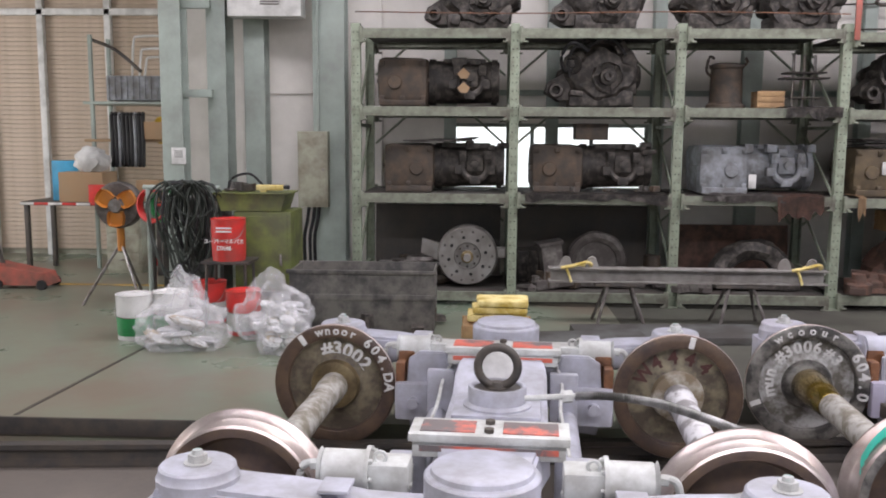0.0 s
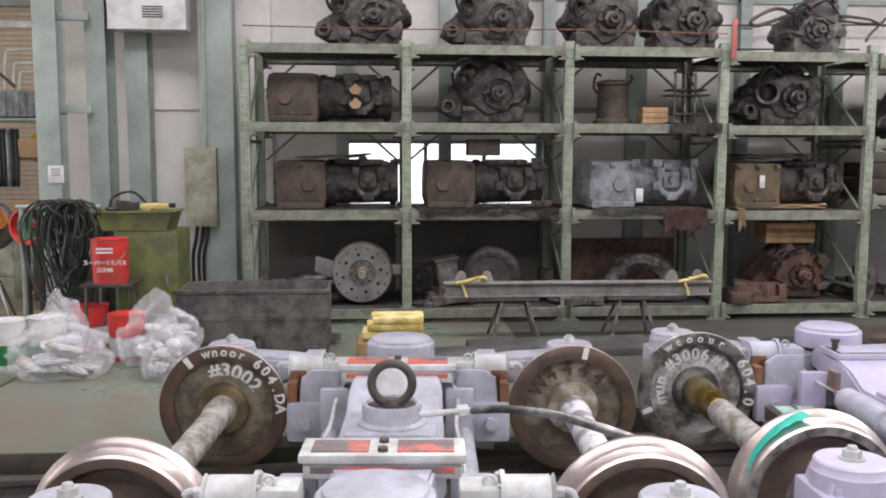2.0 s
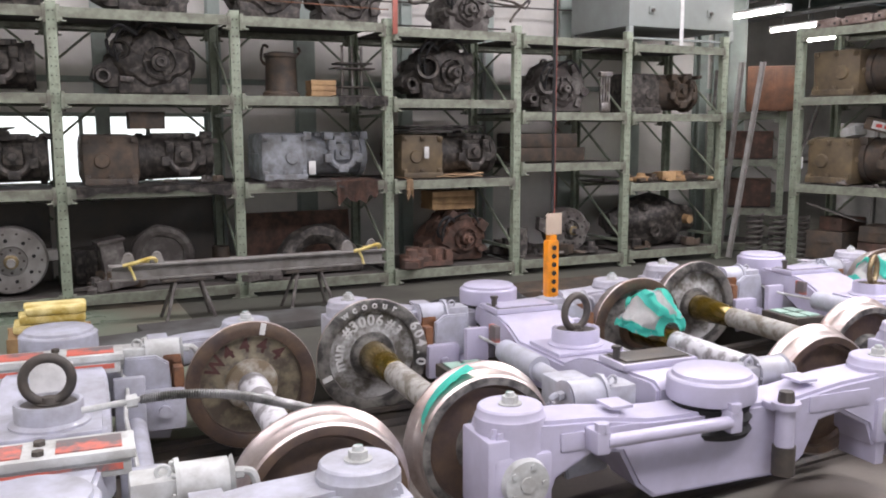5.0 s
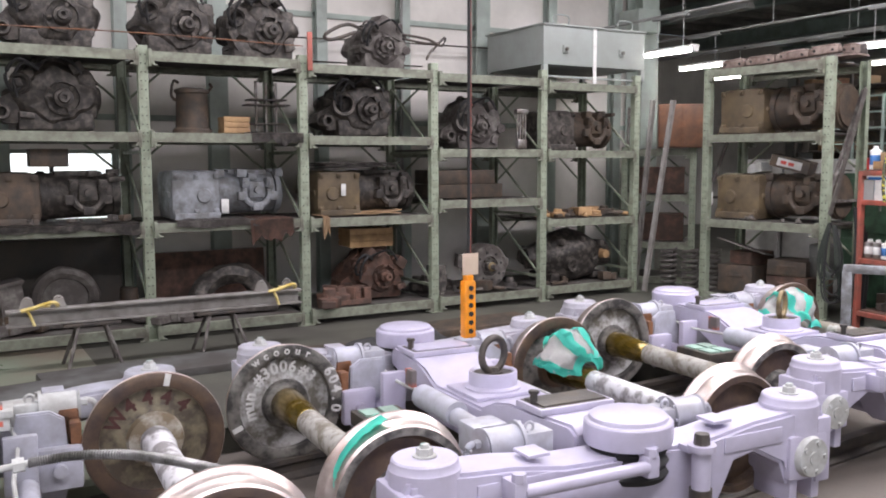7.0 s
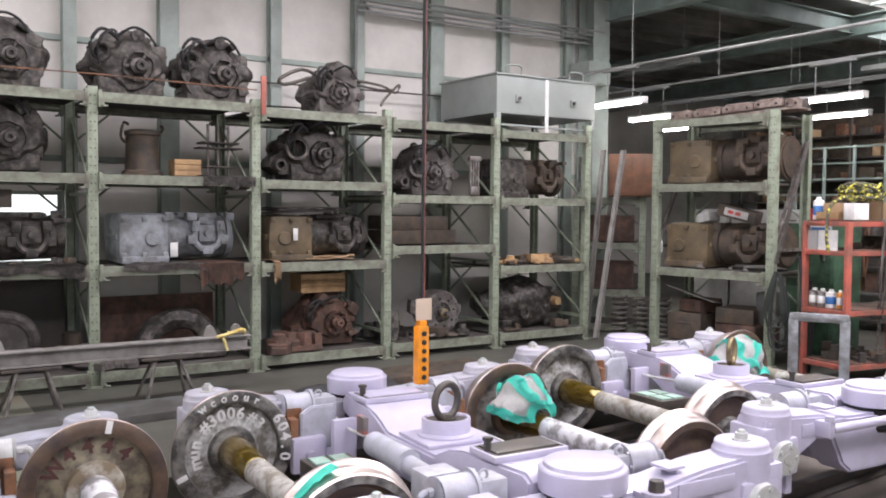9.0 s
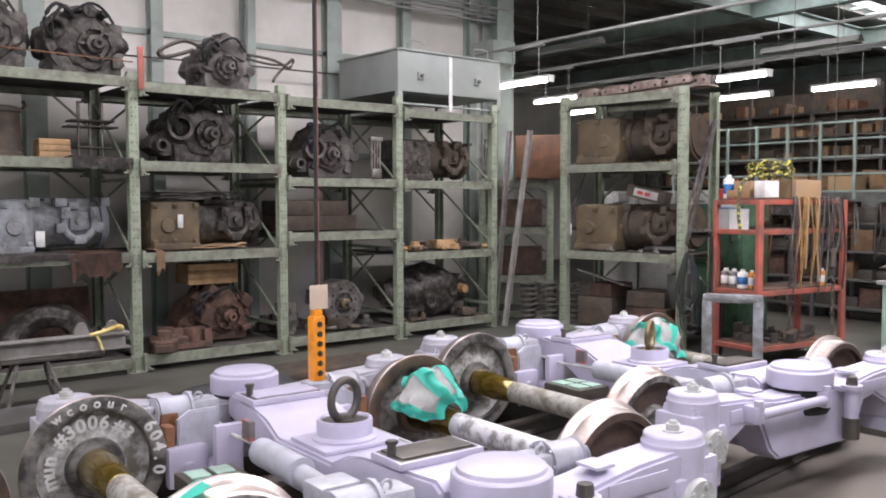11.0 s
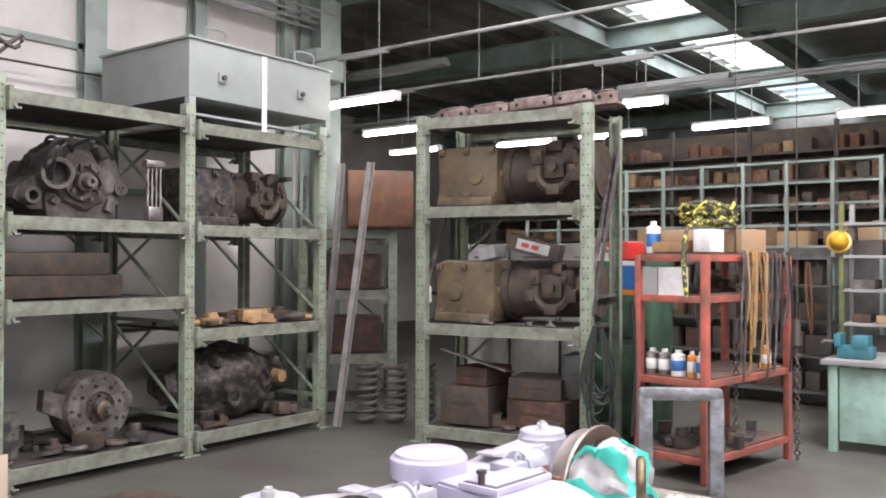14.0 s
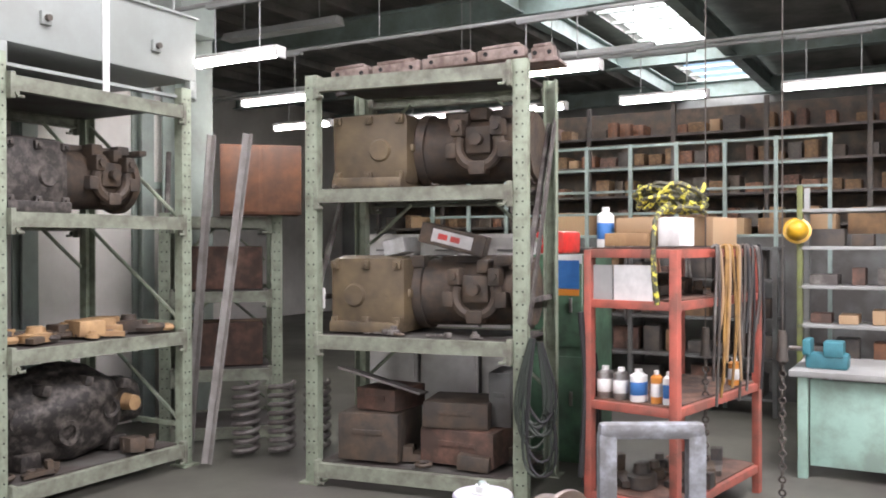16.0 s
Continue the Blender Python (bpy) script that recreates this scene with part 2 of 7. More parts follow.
M_outside = glow("bright_outside", (0.93, 0.97, 1.0), 1.6)
M_cord = mat("tan_cord", (0.34, 0.19, 0.05), 0.75, 0, 0.25, 6, 0.15, (0.16, 0.09, 0.03), 0.4, 9)
M_rope = mat("yellow_black_rope", (0.55, 0.50, 0.06), 0.7, 0, 0.2, 6, 0.2, (0.05, 0.05, 0.03), 0.5, 40, 0.04)


# ---- mesh tools ----
def box(bm, c, s, bevel=0.0, m=None):
    r = bmesh.ops.create_cube(bm, size=1.0)
    vs = r["verts"]
    bmesh.ops.scale(bm, vec=s, verts=vs)
    if bevel:
        es = list({e for v in vs for e in v.link_edges})
        out = bmesh.ops.bevel(bm, geom=es, offset=bevel, segments=2, affect="EDGES", profile=0.6)
        vs = list({v for f in out["faces"] for v in f.verts} | {v for v in vs if v.is_valid})
    mm = Matrix.Translation(c) @ (m or Matrix())
    bmesh.ops.transform(bm, matrix=mm, verts=vs)
    return vs


def cyl(bm, p0, p1, r0, r1=None, seg=20):
    p0, p1 = Vector(p0), Vector(p1)
    d = p1 - p0
    r = bmesh.ops.create_cone(bm, cap_ends=True, segments=seg, radius1=r0, radius2=r0 if r1 is None else r1, depth=d.length)
    mm = Matrix.Translation((p0 + p1) / 2) @ d.to_track_quat("Z", "Y").to_matrix().to_4x4()
    bmesh.ops.transform(bm, matrix=mm, verts=r["verts"])
    return r["verts"]


def lathe(bm, profile, origin=(0, 0, 0), axis=(0, 0, 1), seg=32):
    """profile: (radius, height) pairs turned about the axis."""
    q = Matrix.Translation(origin) @ Vector(axis).to_track_quat("Z", "Y").to_matrix().to_4x4()
    rings = []
    for rad, h in profile:
        rings.append([bm.verts.new(q @ Vector((rad * math.cos(2 * math.pi * i / seg), rad * math.sin(2 * math.pi * i / seg), h))) for i in range(seg)] if rad > 1e-6 else [bm.verts.new(q @ Vector((0, 0, h)))])
    for a, b in zip(rings, rings[1:]):
        for i in range(seg):
            j = (i + 1) % seg
            if len(a) == 1 and len(b) > 1:
                bm.faces.new((a[0], b[i], b[j]))
            elif len(b) == 1 and len(a) > 1:
                bm.faces.new((a[i], a[j], b[0]))
            elif len(a) > 1:
                bm.faces.new((a[i], a[j], b[j], b[i]))


def ring(bm, c, axis, R, r, seg=28, sub=10, arc=2 * math.pi, start=0.0):
    q = Matrix.Translation(c) @ Vector(axis).to_track_quat("Z", "Y").to_matrix().to_4x4()
    n = seg if arc > 6.2 else seg + 1
    rows = []
    for i in range(n):
        a = start + arc * i / seg
        rows.append([bm.verts.new(q @ Vector(((R + r * math.cos(b)) * math.cos(a), (R + r * math.cos(b)) * math.sin(a), r * math.sin(b)))) for b in (2 * math.pi * k / sub for k in range(sub))])
    for i in range(seg):
        a, b = rows[i], rows[(i + 1) % n]
        for k in range(sub):
            bm.faces.new((a[k], b[k], b[(k + 1) % sub], a[(k + 1) % sub]))


def tube(bm, pts, r, sub=8, ribs=0):
    """A pipe through points, smoothed; ribs: how many rings along it."""
    pts = [Vector(p) for p in pts]
    if ribs or len(pts) > 2:
        fine, k = [], max(4, (ribs * 2) // max(1, len(pts) - 1))
        for i in range(len(pts) - 1):
            p0, p1, p2, p3 = pts[max(i - 1, 0)], pts[i], pts[i + 1], pts[min(i + 2, len(pts) - 1)]
            for s in range(k):
                t = s / k
                fine.append(0.5 * ((2 * p1) + (p2 - p0) * t + (2 * p0 - 5 * p1 + 4 * p2 - p3) * t * t + (3 * p1 - p0 - 3 * p2 + p3) * t ** 3))
        pts = fine + [pts[-1]]
    rows = []
    up = Vector((0, 0, 1))
    for i, p in enumerate(pts):
        d = (pts[min(i + 1, len(pts) - 1)] - pts[max(i - 1, 0)]).normalized()
        a = d.cross(up if abs(d.z) < 0.9 else Vector((1, 0, 0))).normalized()
        b = a.cross(d)
        rr = r * (1.12 if ribs and i % 2 else 1.0) if not ribs else r * (1.0 if i % 2 else 0.7)
        rows.append([bm.verts.new(p + (a * math.cos(2 * math.pi * k / sub) + b * math.sin(2 * math.pi * k / sub)) * rr) for k in range(sub)])
    for x, y in zip(rows, rows[1:]):
        for k in range(sub):
            bm.faces.new((x[k], x[(k + 1) % sub], y[(k + 1) % sub], y[k]))
    bm.faces.new(rows[0])
    bm.faces.new(list(reversed(rows[-1])))


def prism(bm, outline, y0, y1, m=None):
    """An outline in x, z drawn out along y."""
    a = [bm.verts.new((x, y0, z)) for x, z in outline]
    b = [bm.verts.new((x, y1, z)) for x, z in outline]
    k = len(outline)
    fs = [bm.faces.new(a), bm.faces.new(list(reversed(b)))]
    for i in range(k):
        fs.append(bm.faces.new((a[i], b[i], b[(i + 1) % k], a[(i + 1) % k])))
    bmesh.ops.recalc_face_normals(bm, faces=fs)
    if m:
        bmesh.ops.transform(bm, matrix=m, verts=a + b)
    return a + b


def rough_up(bm, amount, scale=6.0, seed=0.0):
    for v in bm.verts:
        o = Vector((seed, seed * 1.7, -seed))
        v.co += noise.noise_vector((v.co + o) * scale) * amount


def mesh_of(name, bm, material, smooth=True):
    bmesh.ops.recalc_face_normals(bm, faces=bm.faces)
    me = bpy.data.meshes.new(name)
    bm.to_mesh(me)
    bm.free()
    me.materials.append(material)
    if smooth:
        me.shade_smooth()
        me.set_sharp_from_angle(angle=radians(35))
    return me


def part(name, bm, material, parent, label="", smooth=True):
    ob = new(name, mesh_of(name, bm, material, smooth))
    ob.parent = parent
    if label:
        ob["label"] = label
    return ob


def piece(name, me, parent, m):
    ob = new(name, me)
    ob.parent = parent
    ob.matrix_basis = m
    return ob


def thing(name, m, label, category, group="", kind=""):
    ob = new(name)
    ob.empty_display_size = 0.1
    ob.matrix_basis = m
    return tagged(ob, label, category, group, kind)


def single(name, bm, material, label, category, m=None, group="", kind=""):
    ob = new(name, mesh_of(name, bm, material))
    ob.matrix_basis = m or Matrix()
    return tagged(ob, label, category, group, kind)


def structure(name, bm, material, label="", category=""):
    return single(name, bm, material, label, category, kind="structure")


def letters(body, size, m, material, parent, name="lettering", depth=0.002):
    cu = bpy.data.curves.new(name, "FONT")
    cu.body, cu.size, cu.extrude, cu.align_x, cu.align_y = body, size, depth, "CENTER", "CENTER"
    cu.resolution_u, cu.offset = 3, size * 0.03
    tmp = bpy.data.objects.new(name, cu)
    scene.collection.objects.link(tmp)
    dg = bpy.context.evaluated_depsgraph_get()
    me = bpy.data.meshes.new_from_object(tmp.evaluated_get(dg))
    bpy.data.objects.remove(tmp)
    me.materials.clear()
    me.materials.append(material)
    ob = new(name, me)
    ob.parent = parent
    ob.matrix_basis = m
    return ob


def parts(names, bm, material, parent, label=""):
    """Each loose piece of bm becomes a part of its own; names: one for all, or one a piece in the order made."""
    bm.verts.index_update()
    bm.verts.ensure_lookup_table()
    seen, out = set(), []
    for v in bm.verts:
        if v.index in seen:
            continue
        stack, isl = [v], {v.index}
        while stack:
            a = stack.pop()
            for e in a.link_edges:
                b = e.other_vert(a)
                if b.index not in isl:
                    isl.add(b.index)
                    stack.append(b)
        seen |= isl
        out.append(isl)
    made = []
    for k, isl in enumerate(out):
        nb = bm.copy()
        nb.verts.ensure_lookup_table()
        bmesh.ops.delete(nb, geom=[u for u in nb.verts if u.index not in isl], context="VERTS")
        nm = names if isinstance(names, str) else names[min(k, len(names) - 1)]
        made.append(part(nm, nb, material, parent, label))
    bm.free()
    return made


B = bmesh.new


# ---- the hall ----
def slab(name, x0, x1, y0, y1, z0, z1, material, label="", category=""):
    bm = B()
    box(bm, ((x0 + x1) / 2, (y0 + y1) / 2, (z0 + z1) / 2), (x1 - x0, y1 - y0, z1 - z0))
    return structure(name, bm, material, label, category)


slab("floor", -9, 1.2, 4.68, 18, -0.3, 0, M_floorg, "worn green painted concrete workshop floor", "floor")
slab("floor_east", 1.2, 24, 5.28, 18, -0.3, 0, M_floore, "stained brown concrete workshop floor", "floor")
slab("floor_walkway", -9, 24, -8.2, 2.2, -0.3, 0, M_floorc, "worn concrete walkway beside the track", "floor")
slab("floor_track_end", 6.62, 24, 2.2, 5.28, -0.3, 0, M_floore, "stained concrete floor beyond the track", "floor")
slab("floor_pit", -9, 6.62, 2.2, 5.28, -0.5, -0.15, M_pit, "oily sunken track bed", "floor")
bm = B()
box(bm, (-5.1, 4.672, -0.05), (7.8, 0.016, 0.1), 0.003)
structure("trim", bm, M_darksteel, "dark steel edge of the track bed", "edge")
bm = B()
box(bm, (-5.2, 8.95, 0.002), (4.4, 0.09, 0.004))
structure("floor_line", bm, M_yellowline, "worn yellow line on the floor", "floor marking")
bm = B()
box(bm, (-2.56, 5.6, 0.0015), (0.026, 1.8, 0.003), 0, pose(0, 0, 0, 0, 0, -4.6))
structure("floor_joint", bm, M_darksteel, "dark joint in the floor", "floor joint")
for s in (-0.79, 0.79):
    bm = B()
    prism(bm, [(-0.055, -0.15), (0.055, -0.15), (0.055, -0.135), (0.012, -0.115), (0.012, -0.07), (0.033, -0.06), (0.033, -0.034), (-0.033, -0.034), (-0.033, -0.06), (-0.012, -0.07), (-0.012, -0.115), (-0.055, -0.135)], -7.4, 7.4, Matrix.Translation((-0.9, 3.68 + s, 0)) @ pose(0, 0, 0, 0, 0, 4.5) @ pose(0, 0, 0, 0, 0, 90))
    structure("rail", bm, M_darksteel, "rusty running rail in the track bed", "rail")

# north wall with its window, seen through the racking
WX0, WX1, WZ0, WZ1 = -0.33, 1.82, 0.98, 1.72
bm = B()
for x0, x1, z0, z1 in ((-3.3, WX0, 0, 4.6), (WX1, 8.8, 0, 4.6), (WX0, WX1, 0, WZ0), (WX0, WX1, WZ1, 4.6)):
    box(bm, ((x0 + x1) / 2, 9.8, (z0 + z1) / 2), (x1 - x0, 0.2, z1 - z0))
structure("wall_north", bm, M_wall, "white panelled workshop wall with a window", "wall")
w = tagged(new("window_1"), "long window with bright daylight behind the racking", "window", kind="structure")
bm = B()
for x in (WX0 + 0.02, 0.55, 1.2, WX1 - 0.02):
    box(bm, (x, 9.8, (WZ0 + WZ1) / 2), (0.04, 0.06, WZ1 - WZ0 - 0.08))
for z in (WZ0 + 0.02, WZ1 - 0.02):
    box(bm, ((WX0 + WX1) / 2, 9.8, z), (WX1 - WX0, 0.06, 0.04))
part("window_frame", bm, M_col, w)
for x0, x1 in ((WX0 + 0.04, 0.53), (0.57, 1.18), (1.22, WX1 - 0.04)):
    bm = B()
    box(bm, ((x0 + x1) / 2, 9.8, (WZ0 + WZ1) / 2), (x1 - x0, 0.006, WZ1 - WZ0 - 0.08))
    part("pane", bm, M_glass, w).visible_shadow = False
bm = B()
box(bm, (0.8, 12.6, 1.4), (9, 0.05, 5))
structure("backdrop", bm, M_outside, "bright daylight outside the window", "backdrop")

for x in (-0.35, 0.75, 1.87, 2.85, 4.04, 5.1, 6.2, 7.28, 8.4):
    bm = B()
    wd = 0.2 if x in (2.85, 6.2) else 0.13
    yc = 9.62
    box(bm, (x, yc + 0.06, 2.3), (wd, 0.02, 4.6), 0.004)
    box(bm, (x, yc, 2.3), (0.02, 0.1, 4.6))
    box(bm, (x, yc - 0.06, 2.3), (wd, 0.02, 4.6), 0.004)
    structure("wall_column", bm, M_col, "pale green steel wall column", "column")
for z in (2.05, 3.25, 4.1):
    bm = B()
    box(bm, (2.75, 9.685, z), (12, 0.03, 0.06), 0.004)
    structure("wall_rail", bm, M_col, "pale green horizontal wall rail", "wall rail")

# columns and panels beside the racking
def channel_column(x, y, wd, dp, z1=4.6, label="pale green steel building column"):
    bm = B()
    box(bm, (x, y - dp / 2, z1 / 2), (wd, 0.02, z1), 0.004)
    box(bm, (x, y + dp / 2, z1 / 2), (wd, 0.02, z1), 0.004)
    box(bm, (x, y, z1 / 2), (0.02, dp - 0.02, z1))
    return structure("column", bm, M_col, label, "column")


channel_column(-3.16, 9.0, 0.22, 0.2)
channel_column(-2.78, 9.35, 0.2, 0.3)
channel_column(-2.42, 9.45, 0.22, 0.2)
channel_column(-1.62, 9.42, 0.34, 0.22)
bm = B()
box(bm, (-2.2, 9.66, 2.3), (2.2, 0.05, 4.6))
box(bm, (-2.05, 9.62, 2.05), (0.6, 0.03, 0.05))
structure("wall_panel", bm, M_wall, "off-white wall panel between columns", "wall panel")
bm = B()
for z in (0.9, 2.0, 2.9):
    box(bm, (-2.95, 9.1, z), (0.3, 0.06, 0.08), 0.004)
structure("wall_rail", bm, M_col, "pale green steel bracket between columns", "wall rail")

# west bay with its tan shutter
bm = B()
box(bm, (-6.2, 11.35, 2.3), (6.0, 0.2, 4.6))
structure("wall_west_bay", bm, M_beige, "wall behind the tan shutters", "wall")
sh = tagged(new("shutter"), "tan slatted roller shutter in a pale frame", "shutter", kind="structure")
bm = B()
box(bm, (0, 0, 0), (2.6, 0.02, 0.055), 0.008)
slat = mesh_of("slat", bm, M_shutter)
for i in range(56):
    piece("slat", slat, sh, pose(-5.2, 11.22, 0.1 + i * 0.058))
for x in (-6.35, -5.62, -4.75, -4.05):
    bm = B()
    box(bm, (x, 11.16, 1.75), (0.08, 0.08, 3.5), 0.006)
    part("shutter_frame", bm, M_white, sh)
bm = B()
box(bm, (-5.2, 11.16, 3.1), (2.6, 0.08, 0.08), 0.006)
part("shutter_frame", bm, M_white, sh)
bm = B()
box(bm, (-5.2, 11.1, 3.9), (3.4, 0.12, 1.2), 0.006)
structure("wall_band", bm, M_dirtywall, "grey lintel over the shutter", "wall")

# closing walls; the doorway and the west opening are unseen, added for fill lamps
bm = B()
for x0, x1, z0, z1 in ((-9, -3, 0, 4.6), (5, 24, 0, 4.6), (-3, 5, 4.4, 4.6)):
    box(bm, ((x0 + x1) / 2, -8.3, (z0 + z1) / 2), (x1 - x0, 0.2, z1 - z0))
structure("wall_south", bm, M_wall, "plain closing wall, unseen, with an added wide doorway", "wall")
bm = B()
for y0, y1, z0, z1 in ((-8.4, 5, 0, 4.6), (9, 11.5, 0, 4.6), (5, 9, 0, 0.6), (5, 9, 3.8, 4.6)):
    box(bm, (-9.1, (y0 + y1) / 2, (z0 + z1) / 2), (0.2, y1 - y0, z1 - z0))
structure("wall_west", bm, M_wall, "plain closing wall, unseen, with an added wide opening", "wall")
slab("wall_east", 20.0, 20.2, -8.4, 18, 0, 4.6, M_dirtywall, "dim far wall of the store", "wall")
slab("wall_north_east", 8.8, 20.2, 16.0, 16.2, 0, 4.6, M_wall, "white wall at the back of the store", "wall")
slab("wall_return", 8.8, 9.0, 9.9, 16.0, 0, 4.6, M_wall, "white return wall", "wall")

# roof deck with rooflight openings, those west of x=12 added for fill lamps
bm = B()
for x0, x1, y0, y1 in ((-9.2, -4, -8.4, 16.2), (5, 12.0, -8.4, 2.2), (5, 8.3, 3.4, 6.0), (8.3, 12.0, 3.4, 16.2), (5, 5.2, 2.2, 3.4), (9.2, 12.0, 2.2, 3.4), (21.5, 24, -8.4, 16.2), (-4, 5, -8.4, 0.1), (-4, 5, 1.1, 6.0), (-4, 8.3, 7.0, 16.2), (12.0, 21.5, -8.4, 6.4), (12.0, 21.5, 7.7, 16.2)):
    box(bm, ((x0 + x1) / 2, (y0 + y1) / 2, 4.7), (x1 - x0, y1 - y0, 0.12))
structure("ceiling", bm, M_roof, "dark grey corrugated roof deck with rooflights", "ceiling")
for y in (8.75, 9.4, 10.25, 11.1, 12.0, 12.9, 13.8, 14.7, 4.7, 3.9, 2.0):
    bm = B()
    box(bm, (15.2, y, 4.58), (12.6, 0.07, 0.12), 0.004)
    structure("purlin", bm, M_roof, "dark steel roof purlin", "purlin")
for x in (8.9, 12.6, 16.2, 19.5):
    bm = B()
    for z in (4.5, 4.22):
        box(bm, (x, 7, z), (0.2, 17.6, 0.02))
    box(bm, (x, 7, 4.36), (0.02, 17.6, 0.26))
    structure("roof_beam", bm, M_beam, "pale green steel roof beam", "beam")
for y in (6.28, 8.0):
    bm = B()
    for z in (4.5, 4.26):
        box(bm, (16, y, z), (13.6, 0.16, 0.02))
    box(bm, (16, y, 4.38), (13.6, 0.02, 0.22))
    structure("roof_beam", bm, M_beam, "pale green steel beam beside the rooflight", "beam")
for x in [12.6 + 0.62 * k for k in range(14)]:
    bm = B()
    box(bm, (x, 7.05, 4.645), (0.06, 1.28, 0.04))
    structure("rooflight_bar", bm, M_col, "glazing bar of the rooflight", "glazing bar")

bm = B()
box(bm, (16.8, 7.05, 6.2), (16, 8, 0.05))
structure("backdrop", bm, M_outside, "white overcast sky above the rooflight", "backdrop")

# ---- racking ----
POSTS = (-1.17, 0.29, 1.79, 3.26, 4.70, 6.11, 7.49)
LEVELS = ((2.55, 1.85, 1.05, 0.13),) * 3 + ((2.52, 1.84, 1.04, 0.14), (2.50, 1.72, 1.18, 0.15), (2.47, 1.71, 0.93, 0.16))
RY, RD = 8.16, 1.05


def post_mesh(h):
    bm = B()
    box(bm, (0, 0, h / 2), (0.085, 0.012, h), 0.002)
    box(bm, (-0.0385, 0.036, h / 2), (0.008, 0.06, h))
    box(bm, (0.0385, 0.036, h / 2), (0.008, 0.06, h))
    box(bm, (0, 0.02, 0.006), (0.14, 0.14, 0.012), 0.002)
    return bm


def holes_mesh(h):
    bm = B()
    z = 0.12
    while z < h - 0.05:
        for x in (-0.018, 0.018):
            cyl(bm, (x, -0.0075, z), (x, -0.0062, z), 0.006, None, 6)
        z += 0.075
    return bm


def beam_mesh(length):
    bm = B()
    prism(bm, [(-0.045, 0.0), (0.005, 0.0), (0.005, -0.012), (-0.03, -0.02), (-0.03, -0.062), (0.005, -0.07), (0.005, -0.085), (-0.045, -0.085)], -length / 2, length / 2, pose(0, 0, 0, 0, 0, 90))
    for s in (-1, 1):
        box(bm, (s * (length / 2 - 0.01), -0.02, -0.055), (0.03, 0.06, 0.15), 0.004)
        cyl(bm, (s * (length / 2 - 0.03), -0.06, -0.1), (s * (length / 2 - 0.03), -0.03, -0.1), 0.014, None, 8)
        cyl(bm, (s * (length / 2 - 0.03), -0.055, -0.118), (s * (length / 2 - 0.07), -0.055, -0.118), 0.009, None, 8)
    return bm


def racking(name, m, posts, levels, height, label):
    r = thing(name, m, label, "storage rack")
    pm, hm = mesh_of("post", post_mesh(height), M_rack), mesh_of("post_holes", holes_mesh(height), M_hole, False)
    for x in posts:
        for y, turn in ((0, 0), (RD if name == "pallet_rack" else 0.75, 180)):
            p = piece("post", pm, r, pose(x, y, 0, 0, 0, turn))
            if turn == 0:
                tagged(piece("post_holes", hm, p, Matrix()), kind="stuff")
        dp = RD if name == "pallet_rack" else 0.75
        bm = B()
        for z0, z1 in ((0.3, 0.95), (1.0, 1.65), (1.7, 2.4)) if name == "pallet_rack" else ((1.2, 2.3),):
            tube(bm, [(x, 0.06, z0), (x, dp - 0.06, z1)], 0.014 if name == "pallet_rack" else 0.022, 6)
            box(bm, (x, dp / 2, z0 - 0.02), (0.03, dp - 0.1, 0.03))
        parts("side_brace", bm, M_rack if name == "pallet_rack" else M_motorl, r)
    for (a, b), lv in zip(zip(posts, posts[1:]), levels):
        length = b - a - 0.09
        bmesh_beam = mesh_of("beam", beam_mesh(length), M_rackbeam)
        dp = RD if name == "pallet_rack" else 0.75
        bm = B()
        box(bm, (0, dp / 2, -0.012), (length, dp - 0.1, 0.02), 0.003)
        board = mesh_of("shelf_board", bm, M_rackdark)
        for k, z in enumerate(lv):
            piece("beam", bmesh_beam, r, pose((a + b) / 2, 0, z))
            piece("beam", bmesh_beam, r, pose((a + b) / 2, dp, z, 0, 0, 180))
            piece("shelf_board", board, r, pose((a + b) / 2, 0, z))
        bm = B()
        for k, z in enumerate(lv[:-1]):
            for s, xx in ((1, a + 0.06), (-1, b - 0.06)):
                tube(bm, [(xx, dp - 0.03, z - 0.35), (xx + s * 0.32, dp - 0.03, z - 0.07)], 0.013, 6)
        parts("corner_brace", bm, M_rack, r)
    return r


racking("pallet_rack", pose(0, RY, 0), POSTS, LEVELS, 2.60, "long pale green steel pallet rack loaded with old motors")
racking("end_rack", pose(7.56, 7.13, 0, 0, 0, -81.6), (0, 1.38), ((2.57, 1.87, 0.95, 0.14),), 2.6, "pale green steel rack of gear units standing crosswise")
racking("end_rack", pose(7.9, 8.82, 0, 0, 0, -46), (0, 0.85), ((1.74, 1.16, 0.55, 0.1),), 1.77, "low green steel rack in the corner")


# ---- castings on the racks ----
def bolts(bm, c, axis, R, n, r=0.014, h=0.02, start=0.0):
    q = Matrix.Translation(c) @ Vector(axis).to_track_quat("Z", "Y").to_matrix().to_4x4()
    for i in range(n):
        a = start + 2 * math.pi * i / n
        p = Vector((R * math.cos(a), R * math.sin(a), 0))
        cyl(bm, q @ p, q @ (p + Vector((0, 0, h))), r, None, 6)


